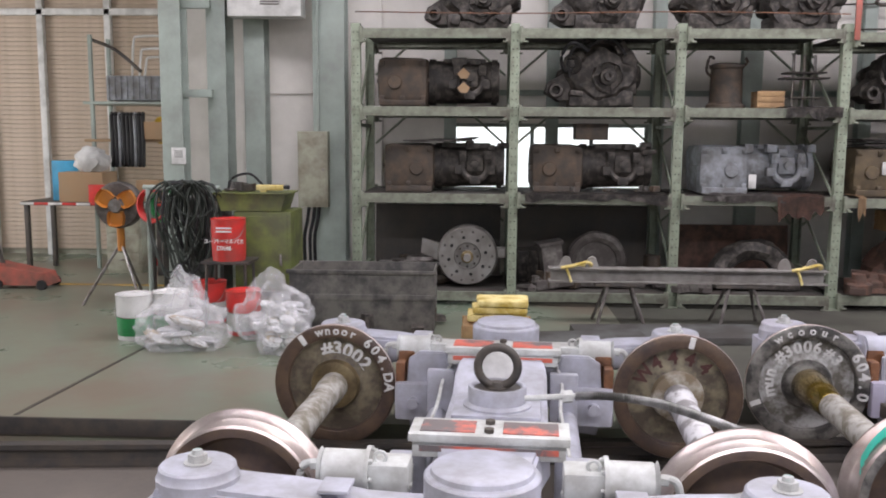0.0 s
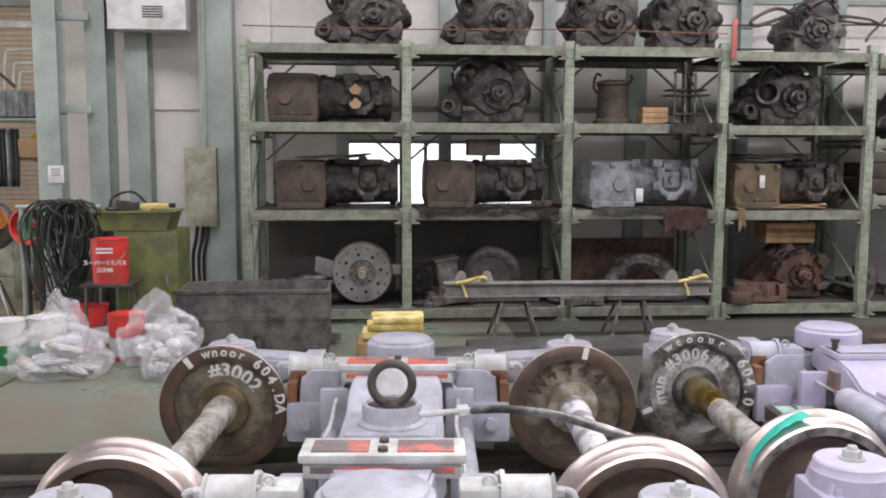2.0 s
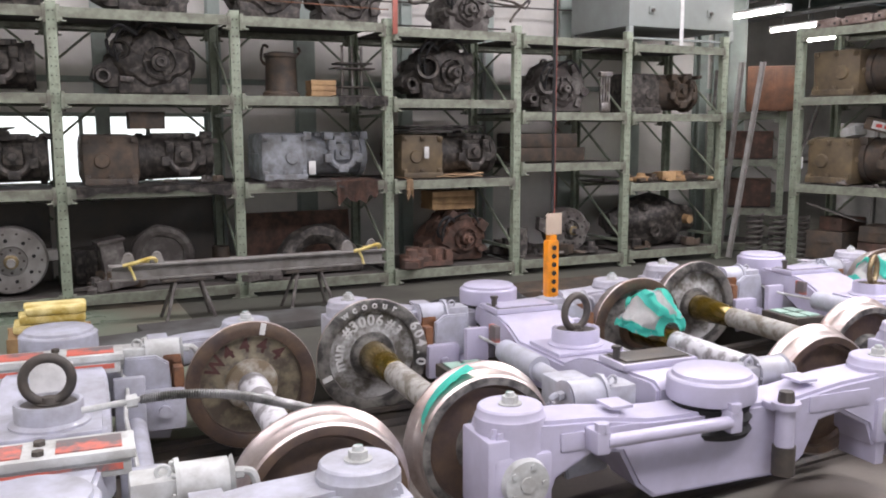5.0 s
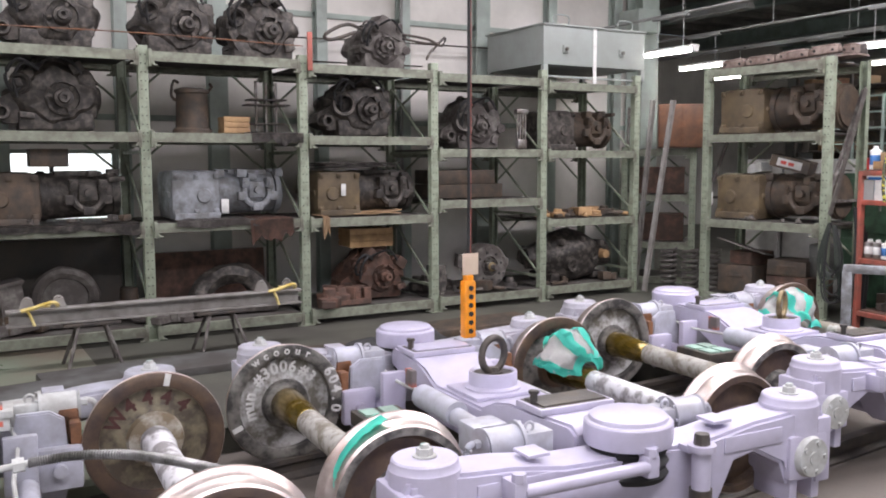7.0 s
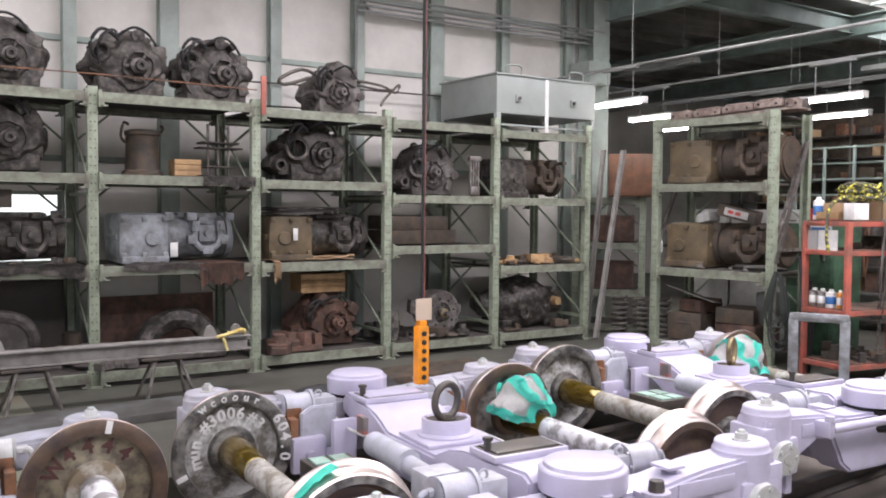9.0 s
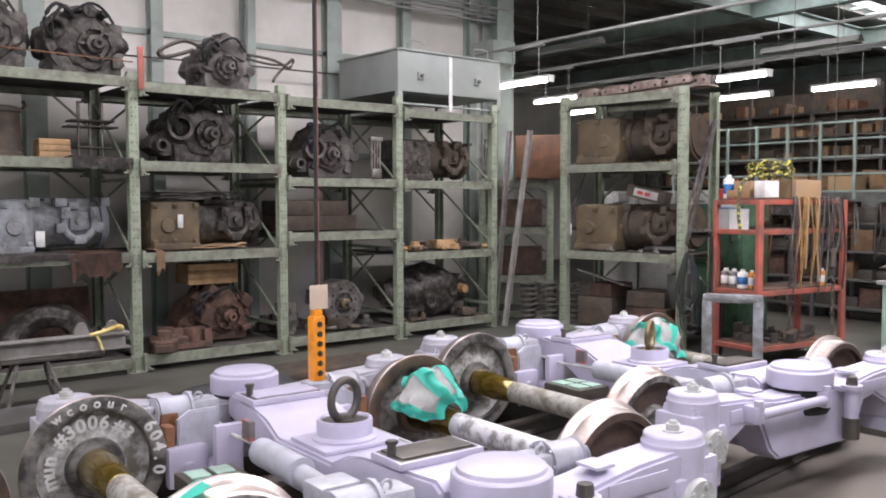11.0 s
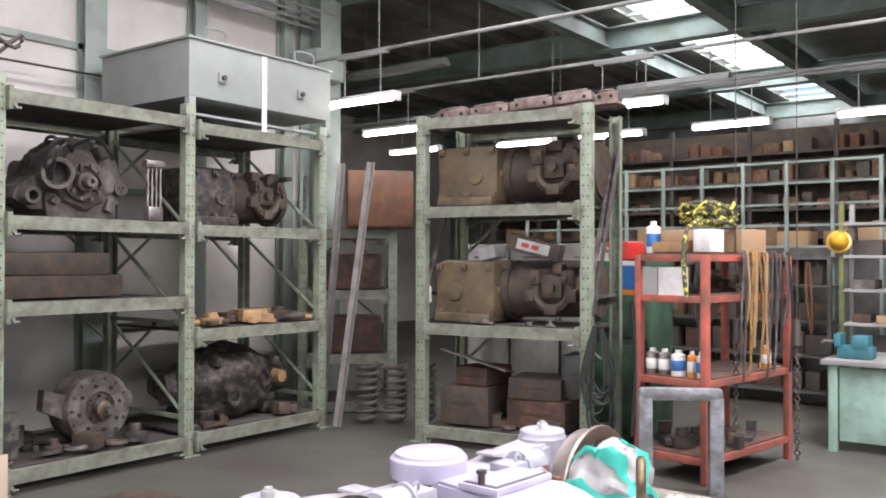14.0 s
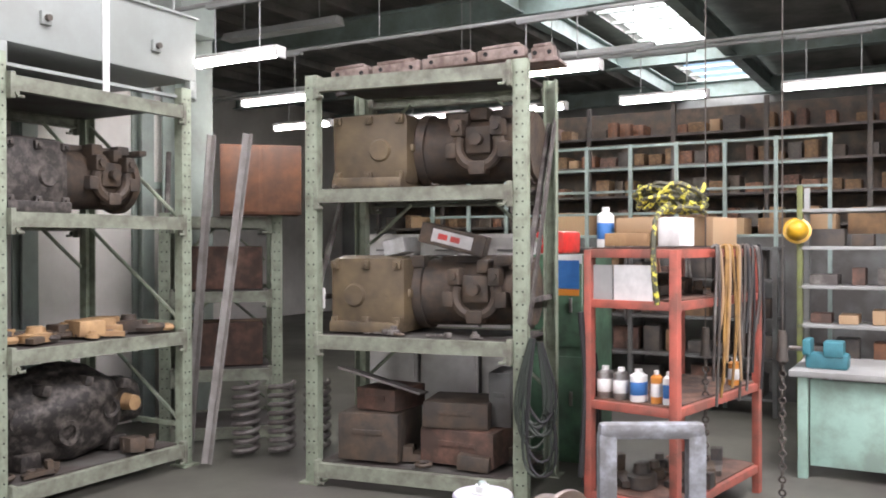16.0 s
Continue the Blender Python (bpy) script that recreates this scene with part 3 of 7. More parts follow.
def traction_motor(m, material, label, seed=1, R=0.27, wing=True, port=False, hang=True):
    """A lumpy round motor frame, its end towards the aisle (-y), on feet."""
    t = thing("traction_motor", m, label, "motor", "old motors on the racks")
    rnd = random.Random(seed)
    zc = R + 0.02
    bm = B()
    lathe(bm, [(0, -0.28), (R * 0.72, -0.28), (R * 0.80, -0.26), (R * 0.93, -0.2), (R, -0.12), (R * 0.95, 0.04), (R * 1.03, 0.1), (R * 0.98, 0.2), (R * 0.8, 0.3), (0, 0.3)], (0, 0.45, zc), (0, 1, 0), 48)
    for v in bm.verts:
        a = math.atan2(v.co.z - zc, v.co.x)
        f = 1 + 0.09 * math.cos(4 * a) + 0.05 * math.sin(3 * a + seed) + 0.045 * math.sin(9 * a + seed * 2)
        v.co.x, v.co.z = v.co.x * f * 1.27, max(0.004, zc + (v.co.z - zc) * f * 0.97)
    rough_up(bm, 0.024, 8, seed)
    rough_up(bm, 0.012, 21, seed + 7)
    part("housing", bm, material, t)
    bm = B()
    box(bm, (0, 0.42, 0.085), (R * 2.1, 0.46, 0.16), 0.03)
    rough_up(bm, 0.016, 7, seed)
    part("foot", bm, material, t)
    # covers bent over the frame, with gaps between them
    for i, (a0, arc) in enumerate(((0.25, 0.7), (1.15, 0.8), (2.2, 0.6), (-0.75, 0.7))):
        bm = B()
        ring(bm, (0, 0.36 + rnd.uniform(-0.05, 0.08), zc), (0, 1, 0), R * 1.06, 0.035, 8, 6, arc, a0)
        for v in bm.verts:
            v.co.y = 0.36 + (v.co.y - 0.36) * 2.6
            v.co.x *= 1.12
        rough_up(bm, 0.012, 9, seed + i)
        part("cover", bm, material, t)
    for i in range(9):
        a = -0.7 + 4.5 * i / 8 + rnd.uniform(-0.16, 0.16)
        bm = B()
        if i % 3 == 1:
            cyl(bm, (0, -0.06, 0), (0, 0.12, 0), rnd.uniform(0.03, 0.06), None, 12)
            bolts(bm, (0, -0.06, 0), (0, -1, 0), 0.02, 3, 0.008, 0.012)
        else:
            box(bm, (0, 0, 0), (rnd.uniform(0.05, 0.13), rnd.uniform(0.08, 0.24), rnd.uniform(0.05, 0.11)), 0.014)
        rough_up(bm, 0.01, 9, seed + i)
        p = part("lug", bm, material, t)
        p.matrix_basis = Matrix.Translation((R * 1.1 * math.cos(a), 0.24 + rnd.uniform(-0.06, 0.2), max(0.05, zc + R * 0.98 * math.sin(a)))) @ pose(0, 0, 0, 0, rnd.uniform(-60, 60), 0)
    # end shield: shallow dish set off the middle, ribs, splined hub
    ex, ez, E = R * (0.16 if seed % 2 else -0.1), zc - R * 0.08, R * 0.74
    bm = B()
    lathe(bm, [(E * 0.70, 0.06), (E * 0.70, -0.03), (E * 0.62, -0.035), (E * 0.60, -0.005), (E * 0.40, 0.0), (E * 0.36, -0.06), (E * 0.30, -0.065), (0, -0.065)], (ex, 0.16, ez), (0, 1, 0), 36)
    rough_up(bm, 0.014, 13, seed)
    part("end_shield", bm, material, t)
    bm = B()
    lathe(bm, [(E * 0.24, -0.06), (E * 0.24, -0.12), (E * 0.21, -0.13), (E * 0.1, -0.13), (E * 0.08, -0.10), (0, -0.10)], (ex, 0.16, ez), (0, 1, 0), 24)
    for k, v in enumerate(bm.verts):
        if (k % 24) % 2:
            v.co.x, v.co.z = ex + (v.co.x - ex) * 0.93, ez + (v.co.z - ez) * 0.93
    part("splined_hub", bm, material, t)
    for i in range(3):
        a = i * math.pi * 0.66 + 0.3 + seed
        bm = B()
        box(bm, (0, 0, 0), (E * 0.22, 0.03, 0.03), 0.01)
        part("rib", bm, material, t).matrix_basis = pose(ex + E * 0.5 * math.cos(a), 0.145, ez + E * 0.5 * math.sin(a), 0, -math.degrees(a), 0)
    bm = B()
    bolts(bm, (ex, 0.115, ez), (0, -1, 0), E * 0.655, 10)
    tagged(part("bolt_ring", bm, material, t), kind="stuff")
    # broad cast shoulders that square off the outline
    for sx, sz, wd, hg in ((-0.78, 0.42, 0.62, 0.62), (0.80, 0.36, 0.58, 0.7), (0.82, -0.46, 0.56, 0.52)):
        bm = B()
        box(bm, (0, 0, 0), (R * wd, 0.34, R * hg), R * 0.17)
        rough_up(bm, 0.022, 7, seed + sx * 3 + sz)
        rough_up(bm, 0.01, 22, seed + sz)
        part("frame_shoulder", bm, material, t).matrix_basis = pose(R * sx * 1.05, 0.36, zc + R * sz, 0, rnd.uniform(-16, 16), 0)
    # round air inlet on the shoulder
    bm = B()
    pr = R * (0.44 if port else 0.3)
    lathe(bm, [(pr * 0.7, 0.16), (pr * 0.72, 0.0), (pr * 0.95, -0.005), (pr, 0.02), (pr * 0.96, 0.24), (0, 0.24)], (-R * 1.02, 0.06 if port else 0.14, zc + R * (0.08 if port else 0.3)), (0.3, 1, 0.1), 24)
    part("air_duct", bm, material, t)
    if wing:
        bm = B()
        prism(bm, [(-R * 0.6, zc + R * 0.45), (-R * 1.25, zc + 0.02), (-R * 1.75, zc - R * 0.25), (-R * 1.85, zc - R * 0.6), (-R * 1.4, zc - R * 0.85), (-R * 0.7, zc - R * 0.8)], 0.24, 0.5)
        rough_up(bm, 0.016, 8, seed + 3)
        part("suspension_bracket", bm, material, t)
        bm = B()
        lathe(bm, [(R * 0.12, 0.1), (R * 0.14, 0.0), (R * 0.22, 0.0), (R * 0.25, 0.02), (R * 0.25, 0.2)], (-R * 1.52, 0.14, zc - R * 0.52), (0, 1, 0), 20)
        part("bearing_cup", bm, material, t)
    else:
        bm = B()
        box(bm, (-R * 1.05, 0.38, zc + R * 0.05), (R * 0.5, 0.3, R * 0.8), 0.05)
        rough_up(bm, 0.02, 8, seed + 3)
        part("duct_box", bm, material, t)
    bm = B()
    tube(bm, [(-R * 0.5, 0.12, zc + R * 0.8), (-R * 1.1, 0.02, zc + R * 0.95), (-R * 1.4, 0.05, zc + R * 0.5), (-R * 1.25, 0.1, zc + R * 0.1), (-R * 1.0, 0.1, zc + R * 0.15)], 0.016, 6)
    tube(bm, [(-R * 0.5, 0.12, zc + R * 0.72), (-R * 0.95, 0.0, zc + R * 0.85), (-R * 1.2, 0.03, zc + R * 0.4), (-R * 1.1, 0.1, zc - R * 0.1)], 0.013, 6)
    tube(bm, [(-R * 0.5, 0.12, zc + R * 0.85), (-R * 0.1, 0.03, zc + R * 1.1), (R * 0.4, 0.1, zc + R * 1.0), (R * 0.7, 0.1, zc + R * 0.6)], 0.012, 6)
    parts("lead_cable", bm, M_black, t)
    bm = B()
    box(bm, (R * 0.15, 0.4, zc + R * 1.0), (0.22, 0.22, 0.09), 0.02)
    rough_up(bm, 0.01, 8, seed)
    part("terminal_box", bm, material, t)
    bm = B()
    ring(bm, (-R * 0.45, 0.4, zc + R * 1.05), (0, 1, 0), 0.045, 0.013, 14, 6)
    part("lifting_ring", bm, material, t)
    return t


def gear_unit(m, mcase, mdrive, label, seed=1, L=1.15):
    """A gear case with its motor beside it, lying across the shelf."""
    t = thing("gear_unit", m, label, "gear unit", "gear units on the racks")
    w = L * 0.42
    bm = B()
    box(bm, (-L / 2 + w / 2, 0.38, 0.235), (w, 0.6, 0.43), 0.07)
    box(bm, (-L / 2 + w * 0.5, 0.38, 0.235), (w + 0.02, 0.5, 0.05), 0.012)
    box(bm, (-L / 2 + w * 0.5, 0.35, 0.03), (w * 0.9, 0.62, 0.06), 0.01)
    rough_up(bm, 0.012, 8, seed)
    parts(("gear_case", "case_flange", "case_foot"), bm, mcase, t)
    for z in (0.07, 0.40):
        for x in (0.1, 0.5, 0.9):
            bm = B()
            box(bm, (-L / 2 + w * x, 0.075, z), (0.05, 0.03, 0.05), 0.008)
            cyl(bm, (-L / 2 + w * x, 0.045, z), (-L / 2 + w * x, 0.07, z), 0.014, None, 6)
            parts(("bolt_boss", "bolt"), bm, mcase, t)
    bm = B()
    cyl(bm, (-L / 2 + w * (0.35 + 0.3 * (seed % 2)), 0.06, 0.22), (-L / 2 + w * (0.35 + 0.3 * (seed % 2)), 0.09, 0.22), 0.06, 0.075, 20)
    part("inspection_cap", bm, mcase, t)
    bm = B()
    R = 0.205
    x0, x1 = -L / 2 + w, L / 2
    cyl(bm, (x0 - 0.02, 0.38, R + 0.03), (x1, 0.38, R + 0.03), R, R * 0.93, 26)
    cyl(bm, (x0, 0.38, R + 0.03), (x0 + 0.06, 0.38, R + 0.03), R * 1.08, None, 26)
    cyl(bm, (x1 - 0.07, 0.38, R + 0.03), (x1 - 0.02, 0.38, R + 0.03), R * 1.05, None, 26)
    box(bm, ((x0 + x1) / 2, 0.4, R * 2.05), ((x1 - x0) * 0.6, 0.2, 0.07), 0.015)
    rough_up(bm, 0.008, 8, seed + 2)
    parts(("drive_housing", "drive_flange", "drive_flange", "terminal_box"), bm, mdrive, t)
    bm = B()
    cx, cz = x0 + (x1 - x0) * 0.58, 0.235
    ring(bm, (cx, 0.16, cz), (0, 1, 0), 0.125, 0.034, 26, 8, math.radians(230), math.radians(155))
    for s in (-1, 1):
        box(bm, (cx + s * 0.12, 0.16, cz + 0.1), (0.075, 0.1, 0.1), 0.015)
        cyl(bm, (cx + s * 0.12, 0.09, cz + 0.1), (cx + s * 0.12, 0.2, cz + 0.1), 0.024, None, 10)
        box(bm, (cx + s * 0.16, 0.17, cz - 0.03), (0.07, 0.1, 0.09), 0.015)
    box(bm, (cx, 0.17, cz - 0.13), (0.1, 0.1, 0.08), 0.015)
    box(bm, (cx, 0.2, cz + 0.03), (0.16, 0.1, 0.16), 0.02)
    cyl(bm, (cx, 0.1, cz + 0.03), (cx, 0.16, cz + 0.03), 0.035, None, 14)
    rough_up(bm, 0.005, 10, seed + 5)
    parts(("nose_bracket", "clamp", "stud", "clamp"), bm, mdrive, t)
    r3 = random.Random(seed)
    for i in range(5):
        bm = B()
        box(bm, (r3.uniform(x0, x1), 0.2 + r3.uniform(0, 0.2), 0.40 + r3.uniform(-0.02, 0.04)), (r3.uniform(0.05, 0.14), r3.uniform(0.06, 0.14), r3.uniform(0.04, 0.09)), 0.012)
        rough_up(bm, 0.008, 9, seed + i)
        part("fitting", bm, mdrive, t)
    return t


def tag_card(m, parent, w=0.05, h=0.12, name="tag"):
    bm = B()
    box(bm, (0, 0, 0), (w, 0.004, h), 0.001)
    p = part(name, bm, M_paper, parent, "small white paper tag")
    p.matrix_basis = m
    return p


Y0 = RY + 0.08
for x, s, lb in ((-0.05, 1, "black grimy round traction motor with cables"), (1.14, 3, "black grimy round traction motor on the top shelf"), (2.19, 5, "black oily traction motor beside its twin"), (2.98, 7, "black oily traction motor beside its twin")):
    traction_motor(pose(x, Y0, 2.56), M_motor, lb, s, 0.275, s < 5)
g = traction_motor(pose(4.27, Y0, 2.535), M_motorl, "dusty grey motor with bent pipes on the top shelf", 8, 0.22, False)
bm = B()
tube(bm, [(-0.2, 0.2, 0.36), (-0.45, 0.12, 0.42), (-0.7, 0.1, 0.30), (-0.62, 0.14, 0.26), (-0.35, 0.15, 0.35)], 0.018, 8)
tube(bm, [(0.15, 0.2, 0.38), (0.45, 0.1, 0.33), (0.62, 0.1, 0.27), (0.66, 0.1, 0.36), (0.5, 0.12, 0.20), (0.44, 0.1, 0.12)], 0.014, 8)
tube(bm, [(0.15, 0.2, 0.34), (0.42, 0.12, 0.29), (0.6, 0.1, 0.3)], 0.012, 8)
parts("pipe", bm, M_darksteel, g)
bm = B()
box(bm, (0.05, 0.3, 0.42), (0.3, 0.3, 0.18), 0.05, pose(0, 0, 0, 0, 25, 0))
rough_up(bm, 0.04, 6, 2)
part("cover", bm, M_motorl, g)

gu = gear_unit(pose(-0.42, Y0, 1.86), M_motorb, M_motor, "dark brown gear unit with ochre labels on its motor", 2)
for z in (0.30, 0.17):
    bm = B()
    prism(bm, [(-0.06, 0), (0, 0.055), (0.06, 0), (0.03, -0.045), (-0.03, -0.045)], -0.002, 0.002)
    p = part("label", bm, M_card, gu, "torn ochre label")
    p.matrix_basis = pose(0.24, 0.085, z)
traction_motor(pose(1.12, Y0, 1.86), M_motor, "large black motor with a side bracket", 9, 0.285, True)
t = thing("oil_cylinder", pose(2.30, Y0 + 0.3, 1.86), "brown rusty cylindrical tank with a small lever", "tank")
bm = B()
lathe(bm, [(0, 0), (0.18, 0), (0.18, 0.03), (0.15, 0.05), (0.145, 0.36), (0.16, 0.37), (0.16, 0.4), (0.1, 0.42), (0, 0.42)], seg=24)
rough_up(bm, 0.006, 8, 1)
part("body", bm, M_motorb, t)
bm = B()
tube(bm, [(-0.15, 0, 0.3), (-0.2, -0.05, 0.35), (-0.18, -0.06, 0.47), (-0.13, -0.04, 0.46)], 0.014, 6)
tube(bm, [(0.14, 0, 0.38), (0.19, 0, 0.43), (0.17, 0, 0.47)], 0.014, 6)
parts("lever", bm, M_motorb, t)


def crate(m, size, material, label, name="wooden_box", category="box", planks=3):
    t = thing(name, m, label, category)
    sx, sy, sz = size
    bm = B()
    box(bm, (0, 0, sz / 2), (sx - 0.02, sy - 0.02, sz - 0.01))
    part("core", bm, material, t)
    for i in range(planks):
        for s in (-1, 1):
            bm = B()
            box(bm, (0, s * (sy / 2 - 0.006), sz * (i + 0.5) / planks), (sx, 0.014, sz / planks - 0.006), 0.002)
            part("board", bm, material, t)
    return t


crate(pose(2.68, Y0 + 0.25, 1.86), (0.25, 0.2, 0.16), M_wood, "small ochre wooden box on a shelf")
st = thing("jig_stand", pose(3.02, Y0 + 0.3, 1.86), "dark steel jig with plates on threaded rods", "jig")
for x in (-0.1, 0, 0.1):
    bm = B()
    cyl(bm, (x, 0, 0), (x, 0, 0.5), 0.014, None, 8)
    part("rod", bm, M_steel, st)
for z, wd in ((0.28, 0.42), (0.33, 0.36), (0.1, 0.3)):
    bm = B()
    box(bm, (0, 0, z), (wd, 0.2, 0.015), 0.003)
    part("plate", bm, M_darksteel, st)
traction_motor(pose(4.02, Y0, 1.85), M_motor, "black motor with an open air duct", 13, 0.27, True, True)
traction_motor(pose(5.42, Y0, 1.73), M_motorl, "dusty grey motor with an open air duct", 14, 0.25, True, True)
bm = B()
for x in (0, 0.035, 0.07, 0.105):
    cyl(bm, (x, 0, 0.1), (x, 0, 0.4), 0.009, None, 8)
box(bm, (0.05, 0, 0.05), (0.12, 0.06, 0.1), 0.008)
box(bm, (0.05, 0, 0.41), (0.16, 0.06, 0.05), 0.008)
single("bolt_frame", bm, M_steel, "bright steel frame of four rods", "frame", pose(5.82, Y0 + 0.02, 1.73))
gear_unit(pose(6.78, Y0, 1.72), M_motor, M_motorb, "grey-brown gear unit with bare wooden ends", 15, 1.1)

gear_unit(pose(-0.36, Y0, 1.06), M_motorb, M_motor, "black gear unit under a sheet of board", 21)
gear_unit(pose(1.04, Y0, 1.06), M_motorb, M_motor, "brown gear unit with a black motor", 22)
gg = gear_unit(pose(2.58, Y0, 1.06), M_motorg, M_motorg, "clean grey gear unit with a white tag", 23, 1.1)
tag_card(pose(-0.06, 0.06, 0.12), gg, 0.07, 0.13)
gg = gear_unit(pose(4.02, Y0, 1.05), M_case, M_motor, "brown gear unit with a white tag", 24)
tag_card(pose(-0.3, 0.05, 0.26), gg)


def loose_sheets(m, wd, dp, n, material, label, seed, name="board_sheet"):
    rnd = random.Random(seed)
    t = thing(name, m, label, "sheets")
    for i in range(n):
        bm = B()
        bmesh.ops.create_grid(bm, x_segments=10, y_segments=5, size=0.5)
        bmesh.ops.scale(bm, vec=(wd * rnd.uniform(0.7, 1), dp * rnd.uniform(0.7, 1), 1), verts=bm.verts)
        for v in bm.verts:
            v.co.z += 0.018 * noise.noise(Vector((v.co.x * 5, v.co.y * 5, seed + i))) + i * 0.014
        g2 = bmesh.ops.extrude_face_region(bm, geom=bm.faces[:])
        bmesh.ops.translate(bm, vec=(0, 0, 0.008), verts=[v for v in g2["geom"] if isinstance(v, bmesh.types.BMVert)])
        p = part("sheet", bm, material, t)
        p.matrix_basis = pose(rnd.uniform(-0.05, 0.05), 0, 0, 0, rnd.uniform(-3, 3), rnd.uniform(-8, 8))
    return t


loose_sheets(pose(-0.42, Y0 + 0.3, 1.53), 0.8, 0.5, 2, M_motorl, "bent sheets of dusty board on a gear unit", 1)
loose_sheets(pose(3.95, Y0 + 0.3, 1.53), 0.85, 0.5, 4, M_motorl, "ragged dusty sheets on a gear unit", 2)
loose_sheets(pose(4.1, Y0 + 0.2, 1.06), 0.7, 0.4, 2, M_card, "torn brown packing paper on the shelf", 3, "packing_paper")
crate(pose(1.03, Y0 + 0.25, 1.55), (0.3, 0.3, 0.16), M_motorb, "dark metal box on a gear unit", "metal_box", "box", 1)
for k in range(2):
    bm = B()
    box(bm, (0, 0, 0), (0.85 - 0.1 * k, 0.5, 0.15), 0.012)
    rough_up(bm, 0.006, 5, k)
    single("timber", bm, M_motorb, "dark oily timber baulk", "timber", pose(5.25 - 0.05 * k, Y0 + 0.35, 1.265 + 0.155 * k))


def scrap(m, n, material, label, seed, spread=(1.0, 0.5), size=0.14, flat=0.5):
    """A heap of small cast and cut parts lying on a shelf."""
    r2 = random.Random(seed)
    t = thing("scrap_parts", m, label, "scrap parts")
    for i in range(n):
        bm = B()
        s = size * r2.uniform(0.5, 1.3)
        kind = r2.choice("bcrl")
        if kind == "b":
            box(bm, (0, 0, s * flat / 2), (s * 1.4, s, s * flat), 0.008)
        elif kind == "c":
            lathe(bm, [(0, 0), (s * 0.6, 0), (s * 0.6, s * flat * 0.5), (s * 0.35, s * flat * 0.6), (s * 0.3, s * flat), (0, s * flat)], seg=16)
        elif kind == "r":
            ring(bm, (0, 0, s * 0.15), (0, 0, 1), s * 0.5, s * 0.15, 16, 6)
        else:
            prism(bm, [(-s, 0), (s, 0), (s, s * 0.25), (-s * 0.6, s * 0.3), (-s * 0.6, s * flat), (-s, s * flat)], -s * 0.3, s * 0.3)
        rough_up(bm, s * 0.05, 8, seed + i)
        p = part("scrap_piece", bm, material if r2.random() < 0.75 else M_motorb, t)
        p.matrix_basis = pose(r2.uniform(-0.5, 0.5) * spread[0], r2.uniform(-0.5, 0.5) * spread[1], 0.004, 0, r2.uniform(-4, 4), r2.uniform(0, 360))
    return t


scrap(pose(6.8, Y0 + 0.16, 0.94), 30, M_wood, "yellow-brown offcuts and small parts on a shelf", 31, (1.15, 0.35), 0.13, 0.6)


def gear_disc(m, material, label, R=0.26, seed=1):
    t = thing("gear_cover", m, label, "gear cover")
    zc = R + 0.01
    bm = B()
    lathe(bm, [(0, 0.22), (R * 0.98, 0.22), (R, 0.2), (R, 0.03), (R * 0.94, 0), (R * 0.45, -0.01), (R * 0.42, 0.02), (R * 0.2, 0.02), (R * 0.2, -0.06), (0, -0.06)], (0, 0.1, zc), (0, 1, 0), 36)
    rough_up(bm, 0.004, 7, seed)
    part("disc", bm, material, t)
    bm = B()
    bolts(bm, (0, 0.1, zc), (0, -1, 0), R * 0.82, 14, 0.012, 0.015)
    bolts(bm, (0, 0.1, zc), (0, -1, 0), R * 0.34, 8, 0.012, 0.03)
    tagged(part("bolt_ring", bm, M_darksteel, t), kind="stuff")
    bm = B()
    for i in range(8):
        a = 0.2 + i * math.pi / 4
        cyl(bm, (R * 0.62 * math.cos(a), 0.088, zc + R * 0.62 * math.sin(a)), (R * 0.62 * math.cos(a), 0.1, zc + R * 0.62 * math.sin(a)), R * 0.055, None, 12)
    parts("cover_hole", bm, M_hole, t)
    bm = B()
    lathe(bm, [(R * 0.19, 0.0), (R * 0.21, -0.065), (R * 0.1, -0.075), (0, -0.075)], (0, 0.1, zc), (0, 1, 0), 20)
    part("greasy_hub", bm, M_hub, t, "yellowish greasy hub")
    bm = B()
    prism(bm, [(-R * 0.8, zc + 0.1), (-R * 1.5, zc + 0.16), (-R * 1.55, zc + 0.02), (-R * 0.9, zc - 0.06)], 0.14, 0.22)
    cyl(bm, (0, -0.05, zc), (0, 0.1, zc), R * 0.12, None, 14)
    box(bm, (R * 1.0, 0.25, zc + 0.02), (0.16, 0.12, 0.1), 0.02)
    parts("lug", bm, material, t)
    return t


gear_disc(pose(-0.13, Y0, 0.14), M_dustbeam, "grey round gear cover with a ring of bolts", 0.29, 3)
scrap(pose(-0.75, Y0 + 0.2, 0.36), 5, M_motorl, "flat grey plates lying in a heap", 8, (0.5, 0.4), 0.2, 0.2)
gear_disc(pose(5.5, Y0, 0.16), M_motorl, "grey round motor cover with a rusty rim", 0.25, 5)
traction_motor(pose(4.18, Y0, 0.15), M_rust, "rusty reddish motor with bolted flange", 17, 0.24, True)
crate(pose(4.1, Y0 + 0.35, 0.70), (0.5, 0.3, 0.2), M_wood, "reddish-brown wooden box on a motor")
t = thing("axle_gear_case", pose(6.78, Y0 + 0.36, 0.165), "long dark oily cast axle gear case", "gear case")
bm = B()
lathe(bm, [(0, -0.62), (0.12, -0.62), (0.14, -0.5), (0.2, -0.42), (0.27, -0.24), (0.3, -0.02), (0.28, 0.2), (0.2, 0.34), (0.16, 0.42), (0.16, 0.56), (0.1, 0.6), (0, 0.6)], (0, 0, 0.29), (1, 0, 0), 40)
